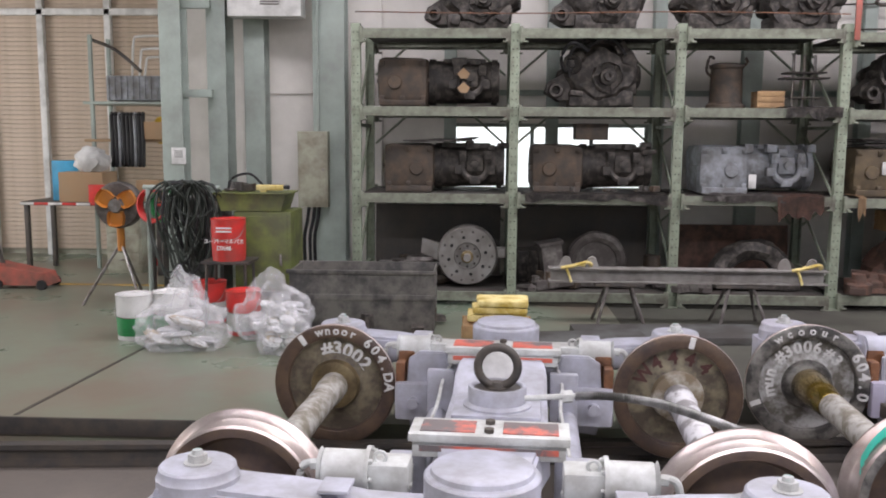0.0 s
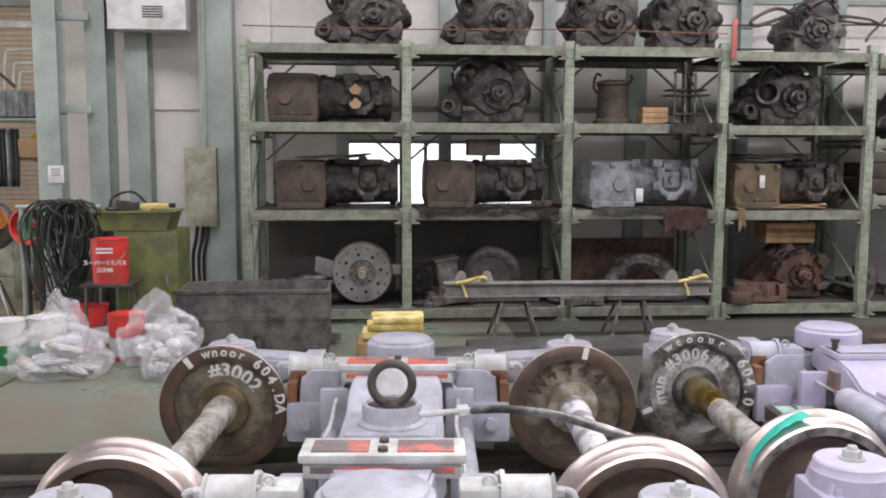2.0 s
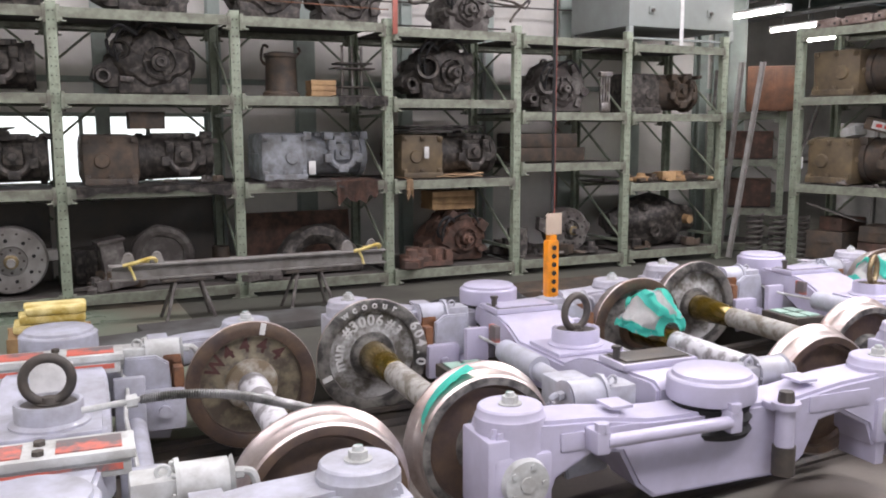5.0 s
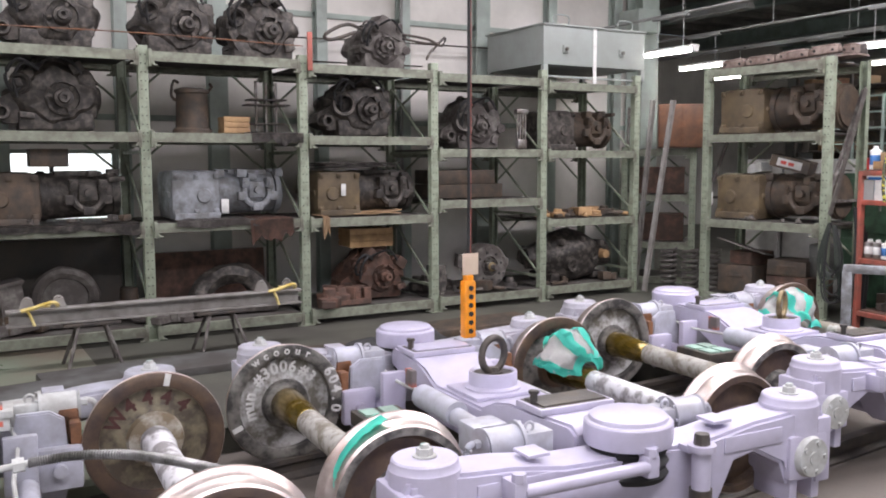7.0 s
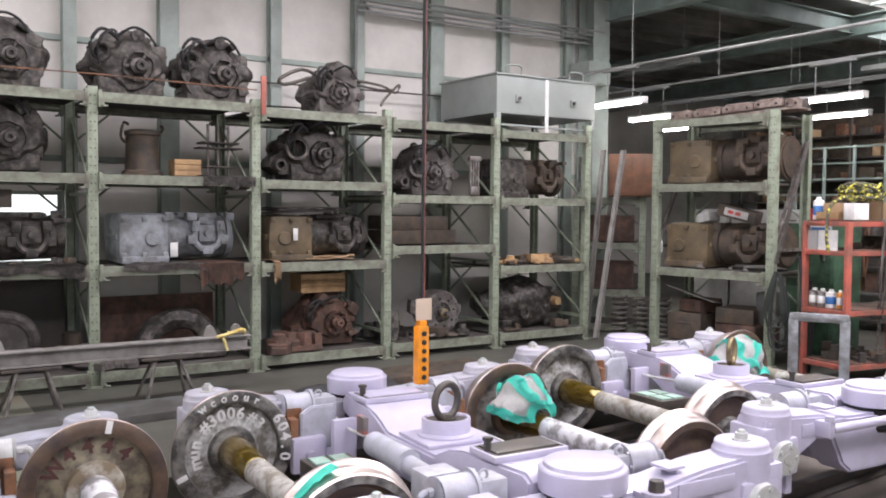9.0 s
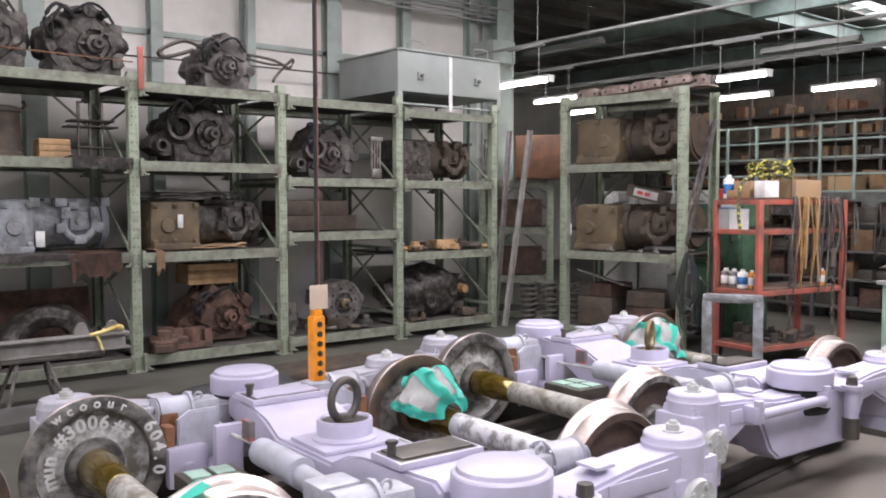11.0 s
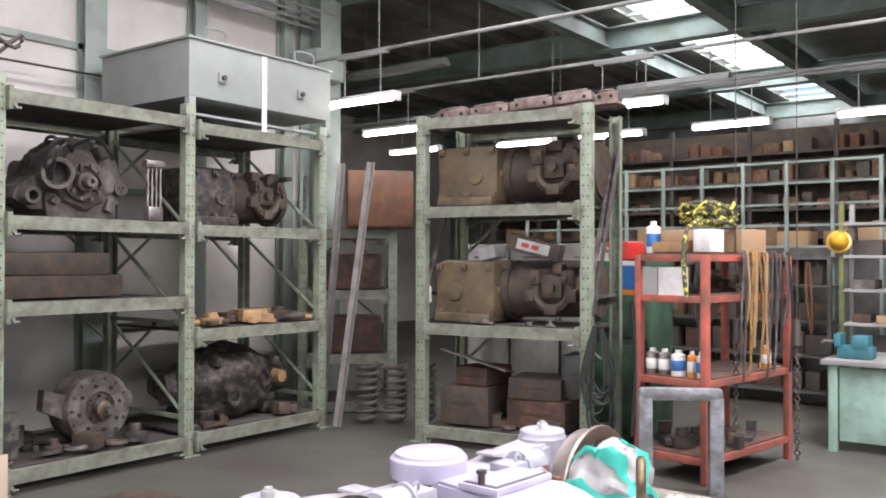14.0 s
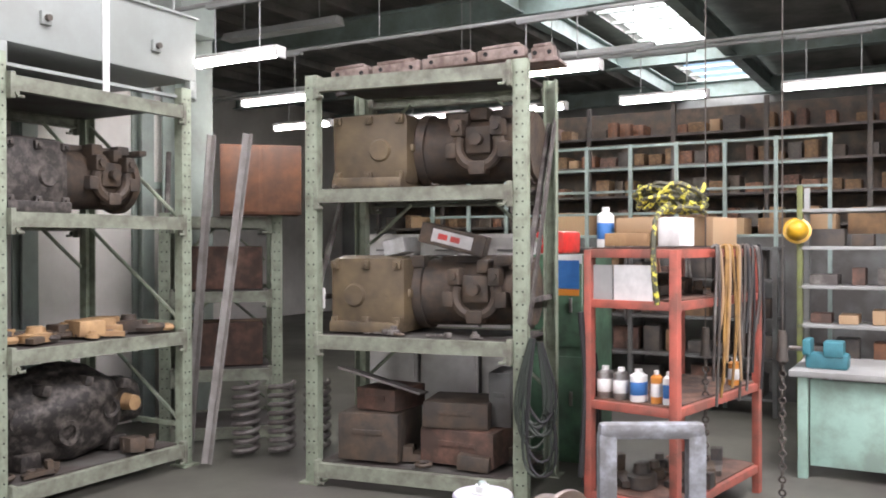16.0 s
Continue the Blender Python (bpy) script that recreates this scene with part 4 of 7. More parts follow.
for v in bm.verts:
    a = math.atan2(v.co.z - 0.29, v.co.y)
    f = 1 + 0.07 * math.sin(5 * a + v.co.x * 4) + 0.05 * math.cos(3 * a)
    v.co.y, v.co.z = v.co.y * f * 1.05, max(0.004, 0.29 + (v.co.z - 0.29) * f)
rough_up(bm, 0.03, 5, 3)
rough_up(bm, 0.014, 17, 8)
part("housing", bm, M_motor, t)
for x, y, z, r in ((-0.12, -0.3, 0.2, 0.085), (0.22, -0.27, 0.3, 0.07), (-0.4, -0.2, 0.3, 0.06)):
    bm = B()
    lathe(bm, [(r * 0.55, 0.05), (r * 0.6, 0.0), (r * 0.9, -0.005), (r, 0.02), (r * 1.1, 0.12), (0, 0.12)], (x, y, z), (0, 1, 0), 24)
    rough_up(bm, 0.006, 14, x)
    part("bearing_cup", bm, M_motor, t)
for x in (-0.5, -0.25, 0.05, 0.35):
    bm = B()
    box(bm, (0, 0, 0), (0.06, 0.5, 0.07), 0.016)
    rough_up(bm, 0.012, 9, x)
    part("cast_rib", bm, M_motor, t).matrix_basis = pose(x, -0.02, 0.5 - 0.5 * x * x, 0, 12, 0)
bm = B()
cyl(bm, (0.42, -0.26, 0.3), (0.42, -0.14, 0.3), 0.05, 0.06, 14)
part("wooden_plug", bm, M_wood, t, "pale wooden plug")
for x in (-0.32, 0.32):
    bm = B()
    box(bm, (x, 0, 0.05), (0.14, 0.44, 0.1), 0.02)
    rough_up(bm, 0.01, 8, x)
    part("foot", bm, M_motor, t)
t = thing("half_cover", pose(1.12, Y0 + 0.25, 0.14), "dusty grey half-round cast cover", "cover")
bm = B()
ring(bm, (0, 0, 0.25), (0, 1, 0), 0.235, 0.055, 24, 8, math.pi * 1.1, -0.15)
cyl(bm, (0, -0.02, 0.25), (0, 0.16, 0.25), 0.22, None, 28)
box(bm, (0.02, 0.02, 0.09), (0.6, 0.26, 0.18), 0.03)
rough_up(bm, 0.014, 6, 1)
parts(("rim", "shell", "base"), bm, M_motorl, t)
t = thing("duct_box", pose(0.72, Y0 + 0.15, 0.14, 0, -9, 8), "dusty grey duct box standing on end", "box")
bm = B()
box(bm, (0, 0, 0.24), (0.2, 0.2, 0.4), 0.012)
box(bm, (0, 0, 0.44), (0.24, 0.24, 0.03), 0.006)
box(bm, (-0.02, 0, 0.06), (0.36, 0.26, 0.1), 0.02)
rough_up(bm, 0.008, 7, 5)
parts(("body", "flange", "base"), bm, M_motorl, t)
t = thing("axle_cover", pose(2.6, Y0 + 0.2, 0.14), "rusty arched cover lying on the shelf", "cover")
bm = B()
ring(bm, (0, 0, 0.06), (0, 1, 0), 0.33, 0.1, 22, 8, math.pi, 0)
box(bm, (0, 0.05, 0.08), (0.9, 0.3, 0.14), 0.02)
rough_up(bm, 0.03, 5, 4)
rough_up(bm, 0.015, 14, 6)
parts(("arch", "shell"), bm, M_motor, t)
bm = B()
box(bm, (0, 0, 0.28), (1.15, 0.03, 0.56), 0.004)
rough_up(bm, 0.01, 3, 4)
single("rusty_plate", bm, M_rust, "rust-brown sheet leaning at the back of the shelf", "plate", pose(2.55, Y0 + 0.75, 0.14, -6))
scrap(pose(3.62, Y0 + 0.1, 0.15), 8, M_rust, "rusty brackets and castings in a heap", 11, (0.5, 0.3), 0.2, 0.9)
scrap(pose(2.0, Y0 + 0.2, 0.14), 8, M_motorl, "grey castings in a heap", 12, (0.5, 0.4), 0.18, 0.8)
# added dark sheets stand in for the shade at the shelf back
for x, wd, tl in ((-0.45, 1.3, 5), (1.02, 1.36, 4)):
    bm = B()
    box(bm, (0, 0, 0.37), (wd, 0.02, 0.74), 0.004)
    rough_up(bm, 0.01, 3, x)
    single("steel_sheet", bm, M_shade, "dark sheet standing in for shade behind castings", "plate", pose(x, Y0 + 0.78, 0.14, -tl))
scrap(pose(-0.55, Y0 + 0.5, 0.14), 12, M_motor, "black castings at the back of the shelf", 14, (0.9, 0.3), 0.26, 1.0)
scrap(pose(1.1, Y0 + 0.55, 0.14), 12, M_motor, "black castings behind a cast cover", 15, (1.2, 0.3), 0.24, 1.0)
scrap(pose(0.7, Y0 + 0.1, 0.14), 9, M_motorl, "grey hinges and castings along the shelf", 16, (0.7, 0.16), 0.15, 0.9)
scrap(pose(5.1, Y0 + 0.5, 0.16), 9, M_motor, "black castings at the back of the shelf", 18, (1.1, 0.3), 0.24, 1.0)
scrap(pose(6.7, Y0 + 0.22, 0.94), 14, M_motorl, "grey rods and offcuts on a shelf", 33, (1.15, 0.4), 0.14, 0.4)
# boxed plates under the disc
t = thing("terminal_case", pose(-0.80, Y0 + 0.16, 0.14), "grey ribbed steel case under loose plates", "case")
bm = B()
box(bm, (0, 0, 0.11), (0.36, 0.3, 0.2), 0.012)
part("body", bm, M_motorl, t)
for k in range(5):
    bm = B()
    box(bm, (-0.14 + 0.07 * k, -0.153, 0.11), (0.014, 0.012, 0.17), 0.003)
    part("rib", bm, M_motorl, t)
bm = B()
box(bm, (0, 0, 0.216), (0.4, 0.34, 0.014), 0.003)
part("lid", bm, M_dustbeam, t)
# cloths hanging over the shelf edges
def drape(m, wd, drop, material, label, seed):
    """A cloth that lies on the shelf and hangs in folds over its edge."""
    bm = B()
    nu, nv = 40, 16
    g = []
    for i in range(nu + 1):
        u = i / nu
        low = drop * (0.55 + 0.6 * abs(noise.noise(Vector((u * 3.1, seed, 0)))) + 0.25 * noise.noise(Vector((u * 9, seed, 4))))
        col = []
        for j in range(nv + 1):
            v = j / nv
            wob = 0.022 * noise.noise(Vector((u * wd * 14, v * 0.8, seed)))
            if v < 0.35:
                col.append(bm.verts.new(((u - 0.5) * wd, 0.3 * (1 - v / 0.35), 0.012 + abs(wob) * 1.2)))
            else:
                w = (v - 0.35) / 0.65
                col.append(bm.verts.new(((u - 0.5) * wd + 0.02 * w * noise.noise(Vector((u * 6, seed, 9))), -0.018 - abs(wob) * (0.4 + w), 0.012 - low * w)))
        g.append(col)
    for i in range(nu):
        for j in range(nv):
            bm.faces.new((g[i][j], g[i + 1][j], g[i + 1][j + 1], g[i][j + 1]))
    bmesh.ops.solidify(bm, geom=bm.faces[:], thickness=0.004)
    return single("tarpaulin", bm, material, label, "cloth", m)


drape(pose(2.9, RY - 0.05, 1.05), 0.42, 0.26, M_rust, "brown rag hanging over the shelf edge", 1.5)
drape(pose(2.4, RY - 0.05, 1.05), 0.75, 0.08, M_motorl, "grey oily cloth along the shelf edge", 2.5)
drape(pose(2.98, RY - 0.05, 1.85), 0.5, 0.14, M_motor, "dark oily cloth over the shelf edge", 3.5)
drape(pose(1.05, RY - 0.05, 1.05), 1.3, 0.09, M_motor, "dark oily cloth along the shelf edge", 4.5)
drape(pose(3.45, RY - 0.05, 1.045), 0.07, 0.22, M_card, "narrow strip of tan paper hanging down", 6.5)

# end rack loads (they face the walker across the end bay)
ER = pose(7.56, 7.13, 0, 0, 0, -81.6)
gear_unit(ER @ pose(0.72, 0.04, 1.88) @ Matrix.Scale(1.08, 4), M_case, M_motorb, "brown gear unit on the crosswise rack", 41, 1.2)
gu = gear_unit(ER @ pose(0.70, 0.04, 0.96) @ Matrix.Scale(1.08, 4), M_case, M_motorb, "brown gear unit with a case lying on it", 42, 1.2)
tag_card(pose(-0.62, 0.03, 0.2), gu, 0.05, 0.12)
bm = B()
box(bm, (0, 0, 0.05), (0.16, 0.18, 0.1), 0.01)
single("metal_box", bm, M_primer, "small pale grey box lying on a gear unit", "box", ER @ pose(0.5, 0.3, 1.46, 0, -12, -8))
scrap(ER @ pose(0.8, 0.06, 0.955), 12, M_motorl, "small broken castings along the shelf edge", 71, (0.9, 0.07), 0.055, 0.8)
scrap(ER @ pose(0.5, 0.05, 1.875), 6, M_motorb, "small bolts and blocks along the shelf edge", 72, (0.8, 0.06), 0.04, 0.8)
scrap(pose(1.25, RY + 0.06, 1.075), 12, M_motor, "small dark fittings along the shelf edge", 73, (0.9, 0.08), 0.055, 0.9)
scrap(pose(6.75, RY + 0.1, 0.17), 9, M_motorb, "dark blocks along the bottom shelf", 74, (1.1, 0.1), 0.09, 0.9)
scrap(pose(5.3, RY + 0.12, 0.17), 9, M_motor, "dark castings beside a motor cover", 75, (1.1, 0.2), 0.13, 0.9)
bm = B()
box(bm, (0, 0, 0.065), (0.42, 0.22, 0.13), 0.01)
t = thing("steel_case", ER @ pose(0.85, 0.3, 1.49, 0, 14, 10), "olive steel case with a white and red label", "case")
part("body", bm, M_motorb, t)
bm = B()
box(bm, (0, -0.112, 0.065), (0.26, 0.004, 0.08))
part("label", bm, M_paper, t)
for dx in (-0.06, 0.02):
    bm = B()
    box(bm, (dx, -0.116, 0.065), (0.06, 0.003, 0.035))
    part("print_line", bm, M_red, t)
for k, (x, y, z, sx, sy, sz, a, mt) in enumerate(((0.35, 0.3, 0.16, 0.4, 0.5, 0.3, 4, M_motorb), (0.95, 0.36, 0.16, 0.5, 0.45, 0.22, -5, M_rust), (0.9, 0.34, 0.385, 0.42, 0.4, 0.16, 7, M_motorb), (0.42, 0.3, 0.465, 0.3, 0.36, 0.14, -10, M_rust), (1.16, 0.42, 0.385, 0.14, 0.3, 0.34, 3, M_darkgrey))):
    bm = B()
    box(bm, (0, 0, sz / 2), (sx, sy, sz), 0.012)
    box(bm, (0, -sy / 2, sz * 0.6), (sx * 0.5, 0.02, 0.03), 0.004)
    rough_up(bm, 0.008, 6, k)
    t = thing("parts_box", ER @ pose(x, y, z, 0, 0, a), "rusty steel parts box on the bottom shelf", "box", "boxes on the crosswise rack")
    parts(("body", "handle"), bm, mt, t)
bm = B()
box(bm, (0, 0, 0), (0.55, 0.34, 0.012), 0.003)
rough_up(bm, 0.012, 5, 3)
single("bent_plate", bm, M_motorl, "bent grey plate lying on parts boxes", "plate", ER @ pose(0.42, 0.18, 0.655, -8, 16, 12))
t = thing("cable_bundle", ER @ pose(1.46, -0.03, 0), "bundle of dark cables hanging on a rack post", "cable")
r4 = random.Random(6)
for k in range(11):
    bm = B()
    a, d = r4.uniform(-0.03, 0.06), r4.uniform(0.05, 0.6)
    tube(bm, [(a * 0.3, 0.0, 0.98), (a - 0.05, -0.03, 0.7), (a - 0.06, -0.02, d + 0.1), (a + 0.03, -0.02, d), (a + 0.1, 0.0, d + 0.15), (a * 0.3 + 0.04, 0.01, 0.96)], 0.009, 6)
    part("cable_loop", bm, M_cable if k % 3 else M_black, t)
scrap(ER @ pose(0.7, 0.2, 0.15), 16, M_motorb, "rusty plates and blocks on the bottom shelf", 43, (1.1, 0.5), 0.18, 0.6)
bm = B()
p0, p1 = Vector((1.425, 0.03, 1.05)), Vector((1.425, 0.66, 2.32))
q = Matrix.Translation(p0) @ (p1 - p0).to_track_quat("Z", "Y").to_matrix().to_4x4()
vs = box(bm, (0, 0, (p1 - p0).length / 2), (0.008, 0.075, (p1 - p0).length), 0.002)
single("flat_brace", bm, M_motorl, "worn flat steel brace bolted to a rack side", "brace", ER @ q)
# track shoe assembly on top
t = thing("rail_brake", ER @ pose(0.72, 0.25, 2.58), "pinkish-grey riveted brake bar in segments", "brake bar")
for i, (x, l, z) in enumerate(((-0.55, 0.27, 0.055), (-0.22, 0.33, 0.065), (0.14, 0.36, 0.085), (0.48, 0.30, 0.105), (0.74, 0.14, 0.09))):
    bm = B()
    box(bm, (x, 0, z), (l, 0.1, 0.07), 0.01, pose(0, 0, 0, 0, -3, 0))
    box(bm, (x, 0.02, z + 0.045), (l * 0.8, 0.14, 0.02), 0.006, pose(0, 0, 0, 0, -3, 0))
    rough_up(bm, 0.006, 7, i)
    sg = part("segment", bm, M_pinkrust, t)
    for dx in (-0.32, 0.32):
        bm = B()
        cyl(bm, (x + l * dx, -0.056, z), (x + l * dx, -0.045, z), 0.014, None, 10)
        part("rivet_hole", bm, M_hole, sg)
bm = B()
box(bm, (0.1, 0.02, 0.012), (1.5, 0.26, 0.02), 0.005, pose(0, 0, 0, 0, -2, 0))
rough_up(bm, 0.008, 5, 2)
part("base_bar", bm, M_pinkrust, t)
bm = B()
box(bm, (0.0, 0.22, 0.06), (1.55, 0.06, 0.1), 0.008, pose(0, 0, 0, 0, -4, 2))
rough_up(bm, 0.006, 5, 4)
part("side_bar", bm, M_motorl, t)
tank = thing("steel_tank", pose(6.88, 8.78, 2.53), "grey-green rectangular steel tank with a white stripe", "tank")
bm = B()
box(bm, (0, 0, 0.36), (1.5, 1.15, 0.44), 0.01)
box(bm, (0, 0, 0.585), (1.54, 1.19, 0.02), 0.004)
parts(("body", "lid"), bm, M_tank, tank)
bm = B()
for x in (-0.72, 0.72):
    for y in (-0.55, 0.55):
        box(bm, (x, y, 0.07), (0.06, 0.06, 0.14), 0.004)
for y in (-0.55, 0.55):
    box(bm, (0, y, 0.012), (1.5, 0.06, 0.02))
parts(("leg", "leg", "leg", "leg", "skid"), bm, M_tank, tank)
bm = B()
box(bm, (-0.02, -0.58, 0.26), (0.05, 0.006, 0.62))
part("stripe", bm, M_white, tank, "white vertical stripe")
for x in (-0.45, 0.5):
    bm = B()
    tube(bm, [(x - 0.1, -0.5, 0.595), (x - 0.1, -0.5, 0.70), (x + 0.1, -0.5, 0.70), (x + 0.1, -0.5, 0.595)], 0.009, 6)
    part("lifting_handle", bm, M_tank, tank)
for x in (-0.45, 0.38):
    bm = B()
    box(bm, (x, -0.585, 0.32), (0.07, 0.03, 0.08), 0.006)
    p = part("latch", bm, M_tank, tank)
    bm = B()
    cyl(bm, (x, -0.625, 0.32), (x, -0.6, 0.32), 0.02, None, 10)
    part("knob", bm, M_darksteel, p)


# ---- bogies ----
WR, WZ, WY = 0.302, 0.27, 0.75


def face_text(body, R, start, step, size, y, zc, parent, xc, material=M_chalk):
    """Characters along an arc on a wheel face that looks towards -y; angles clockwise from the top."""
    for i, ch in enumerate(body):
        a = start + i * step
        ra = radians(a)
        p = letters(ch, size, Matrix.Translation((xc + R * math.sin(ra), y, zc + R * math.cos(ra))) @ pose(0, 0, 0, 0, a, 0) @ pose(0, 0, 0, 90), material, parent, "chalk_mark", 0.001)


def wheel(parent, x, side, rim_mat, web_mat, hub_mat):
    """One wheel; side +1 or -1 across the track. Its inner face looks to the middle."""
    q = side
    bm = B()
    lathe(bm, [(0.252, 0.035), (0.256, 0.004), (0.262, 0.0), (0.318, 0.0), (0.327, 0.006)], (x, q * WY, WZ), (0, q, 0), 64)
    w = part("wheel", bm, rim_mat, parent)
    bm = B()
    lathe(bm, [(0.3271, 0.006), (0.33, 0.012), (0.33, 0.022), (0.32, 0.034), (WR + 0.004, 0.046), (WR, 0.056), (WR - 0.003, 0.122), (WR - 0.012, 0.131)], (x, q * WY, WZ), (0, q, 0), 64)
    part("tread", bm, M_tread, w, "polished steel running tread")
    bm = B()
    lathe(bm, [(WR - 0.012, 0.1311), (WR - 0.02, 0.133), (0.257, 0.133), (0.2525, 0.1)], (x, q * WY, WZ), (0, q, 0), 64)
    part("rim", bm, rim_mat, w)
    bm = B()
    lathe(bm, [(0.2525, 0.034), (0.235, 0.04), (0.16, 0.03), (0.135, 0.02), (0.135, 0.1), (0.16, 0.092), (0.235, 0.085), (0.2525, 0.1)], (x, q * WY, WZ), (0, q, 0), 48)
    part("web", bm, web_mat, w)
    bm = B()
    lathe(bm, [(0.1352, 0.021), (0.125, -0.012), (0.1, -0.02), (0.072, -0.02), (0.072, 0.15), (0.12, 0.14), (0.1352, 0.1)], (x, q * WY, WZ), (0, q, 0), 40)
    part("hub", bm, hub_mat, w)
    return w


def brake_cylinder(parent, x, y, z, s, material):
    bm = B()
    cyl(bm, (x - 0.1 * s, y, z), (x + 0.05 * s, y, z), 0.075, None, 24)
    cyl(bm, (x + 0.05 * s, y, z), (x + 0.065 * s, y, z), 0.09, None, 24)
    cyl(bm, (x - 0.115 * s, y, z), (x - 0.1 * s, y, z), 0.08, 0.06, 24)
    box(bm, (x + 0.13 * s, y, z - 0.01), (0.14, 0.14, 0.12), 0.015)
    box(bm, (x + 0.06 * s, y, z - 0.12), (0.1, 0.1, 0.12), 0.01)
    ring(bm, (x + 0.1 * s, y - 0.03, z + 0.065), (0, 1, 0), 0.02, 0.007, 12, 6)
    bolts(bm, (x + 0.065 * s, y, z), (s, 0, 0), 0.08, 8, 0.008, 0.012)
    c = parts(("brake_cylinder", "cylinder_flange", "cylinder_cover", "slack_adjuster", "cylinder_bracket", "lifting_ring", "bolt"), bm, material, parent)[0]
    bm = B()
    tube(bm, [(x - 0.11 * s, y, z + 0.02), (x - 0.17 * s, y - 0.01, z + 0.02), (x - 0.19 * s, y - 0.01, z - 0.04), (x - 0.19 * s, y, z - 0.12)], 0.014, 8)
    cyl(bm, (x - 0.15 * s, y - 0.01, z + 0.02), (x - 0.125 * s, y - 0.005, z + 0.02), 0.021, None, 6)
    part("air_pipe", bm, material, c)
    return c


def bogie(m, paint, label, style, wheels):
    """Four-wheel bogie lying on the rails; local x along the track, y across."""
    t = thing("bogie", m, label, "railway bogie", "bogies on the track")
    for q in (-1, 1):
        # side frame: two arms that dip to a low middle
        half = [(0.24, 0.425), (0.38, 0.43), (0.52, 0.452), (0.62, 0.465), (0.80, 0.475), (0.95, 0.49), (1.04, 0.47), (1.06, 0.40), (1.06, 0.15), (0.82, 0.15), (0.78, 0.25), (0.62, 0.33), (0.50, 0.31), (0.42, 0.16), (0.34, 0.10)]
        outline = half + [(-x, z) for x, z in reversed(half)]
        bm = B()
        y0, y1 = (q * 1.04, q * 1.26) if q > 0 else (q * 1.26, q * 1.04)
        prism(bm, outline, y0, y1)
        es = [e for e in bm.edges if abs(e.verts[0].co.y - e.verts[1].co.y) < 1e-5]
        bmesh.ops.bevel(bm, geom=es, offset=0.016, segments=2, affect="EDGES")
        own = paint if q < 0 or style == "grey" else M_greylav
        sf = part("side_frame", bm, own, t)
        bm = B()
        for s in (-1, 1):
            box(bm, (s * 0.6, q * 1.262, 0.39), (0.34, 0.01, 0.07), 0.003)
            box(bm, (s * 0.47, q * 1.15, 0.475), (0.1, 0.12, 0.014), 0.004)
        parts("stiffener", bm, own, sf)
        for s in (-1, 1):
            x = s * 0.93
            bm = B()
            lathe(bm, [(0.135, 0.36), (0.135, 0.492), (0.128, 0.5), (0.125, 0.523), (0.118, 0.53), (0, 0.53)], (x, q * 1.15, 0), seg=36)
            box(bm, (x + s * 0.10, q * 1.15, 0.285), (0.09, 0.25, 0.30), 0.012)
            box(bm, (x, q * 1.15, 0.27), (0.24, 0.26, 0.2), 0.02)
            for dx in (-0.07, 0.07):
                box(bm, (x + dx, q * 1.15, 0.12), (0.05, 0.22, 0.12), 0.008)
            jb = parts(("axle_box", "axle_guide", "axle_housing", "guide_foot"), bm, own, t)[0]
            bm = B()
            cyl(bm, (x, q * 1.28, WZ), (x, q * 1.31, WZ), 0.095, 0.088, 28)
            bolts(bm, (x, q * 1.31, WZ), (0, q, 0), 0.068, 5, 0.012, 0.008)
            cyl(bm, (x, q * 1.31, WZ), (x, q * 1.316, WZ), 0.03, None, 14)
            ec = parts(("end_cap", "bolt", "bolt", "bolt", "bolt", "bolt", "centre_boss"), bm, M_primer, jb)
            bm = B()
            cyl(bm, (x, q * 1.15, 0.53), (x, q * 1.15, 0.536), 0.045, None, 20)
            cyl(bm, (x, q * 1.15, 0.536), (x, q * 1.15, 0.562), 0.032, None, 6)
            parts(("washer", "bolt"), bm, M_primer, jb)
            bm = B()
            cyl(bm, (x, q * 1.15, 0.562), (x, q * 1.15, 0.576), 0.02, 0.016, 12)
            part("bolt_end", bm, M_nut, jb, "green marked bolt end")
        # air spring and its round seat
        bm = B()
        lathe(bm, [(0.10, 0.30), (0.155, 0.305), (0.17, 0.33), (0.155, 0.355), (0.17, 0.38), (0.155, 0.405), (0.165, 0.43), (0.14, 0.45)], (0, q * 1.15, 0), seg=36)
        part("air_spring", bm, M_black, t, "black rubber air spring")
        bm = B()
        lathe(bm, [(0.12, 0.445), (0.182, 0.448), (0.186, 0.46), (0.186, 0.535), (0.18, 0.542), (0.166, 0.545), (0.162, 0.56), (0.15, 0.566), (0, 0.566)], (0, q * 1.15, 0), seg=48)
        part("spring_seat", bm, paint, t)
        # plate with pads on the bolster
        yc = q * 0.68
        if style == "grey":
            bm = B()
            box(bm, (0, yc, 0.52), (0.58, 0.20, 0.03), 0.004)
            box(bm, (0, yc, 0.477), (0.55, 0.18, 0.06), 0.004)
            tp = part("top_plate", bm, M_primer, t)
            for s in (-1, 1):
                bm = B()
                box(bm, (s * 0.15, yc, 0.537), (0.20, 0.13, 0.006), 0.002)
                part("pad", bm, M_redpad, tp, "worn red pad")
            bm = B()
            for dy in (-0.05, 0.05):
                cyl(bm, (0, yc + dy, 0.535), (0, yc + dy, 0.55), 0.02, None, 6)
            parts("bolt", bm, M_darksteel, tp)
            bm = B()
            box(bm, (0, yc - 0.0905, 0.48), (0.5, 0.004, 0.022))
            part("edge_strip", bm, M_redpad, tp, "dark red edge strip")
        else:
            bm = B()
            box(bm, (0, yc, 0.498), (0.40, 0.22, 0.03), 0.006)
            tp = part("top_plate", bm, paint, t)
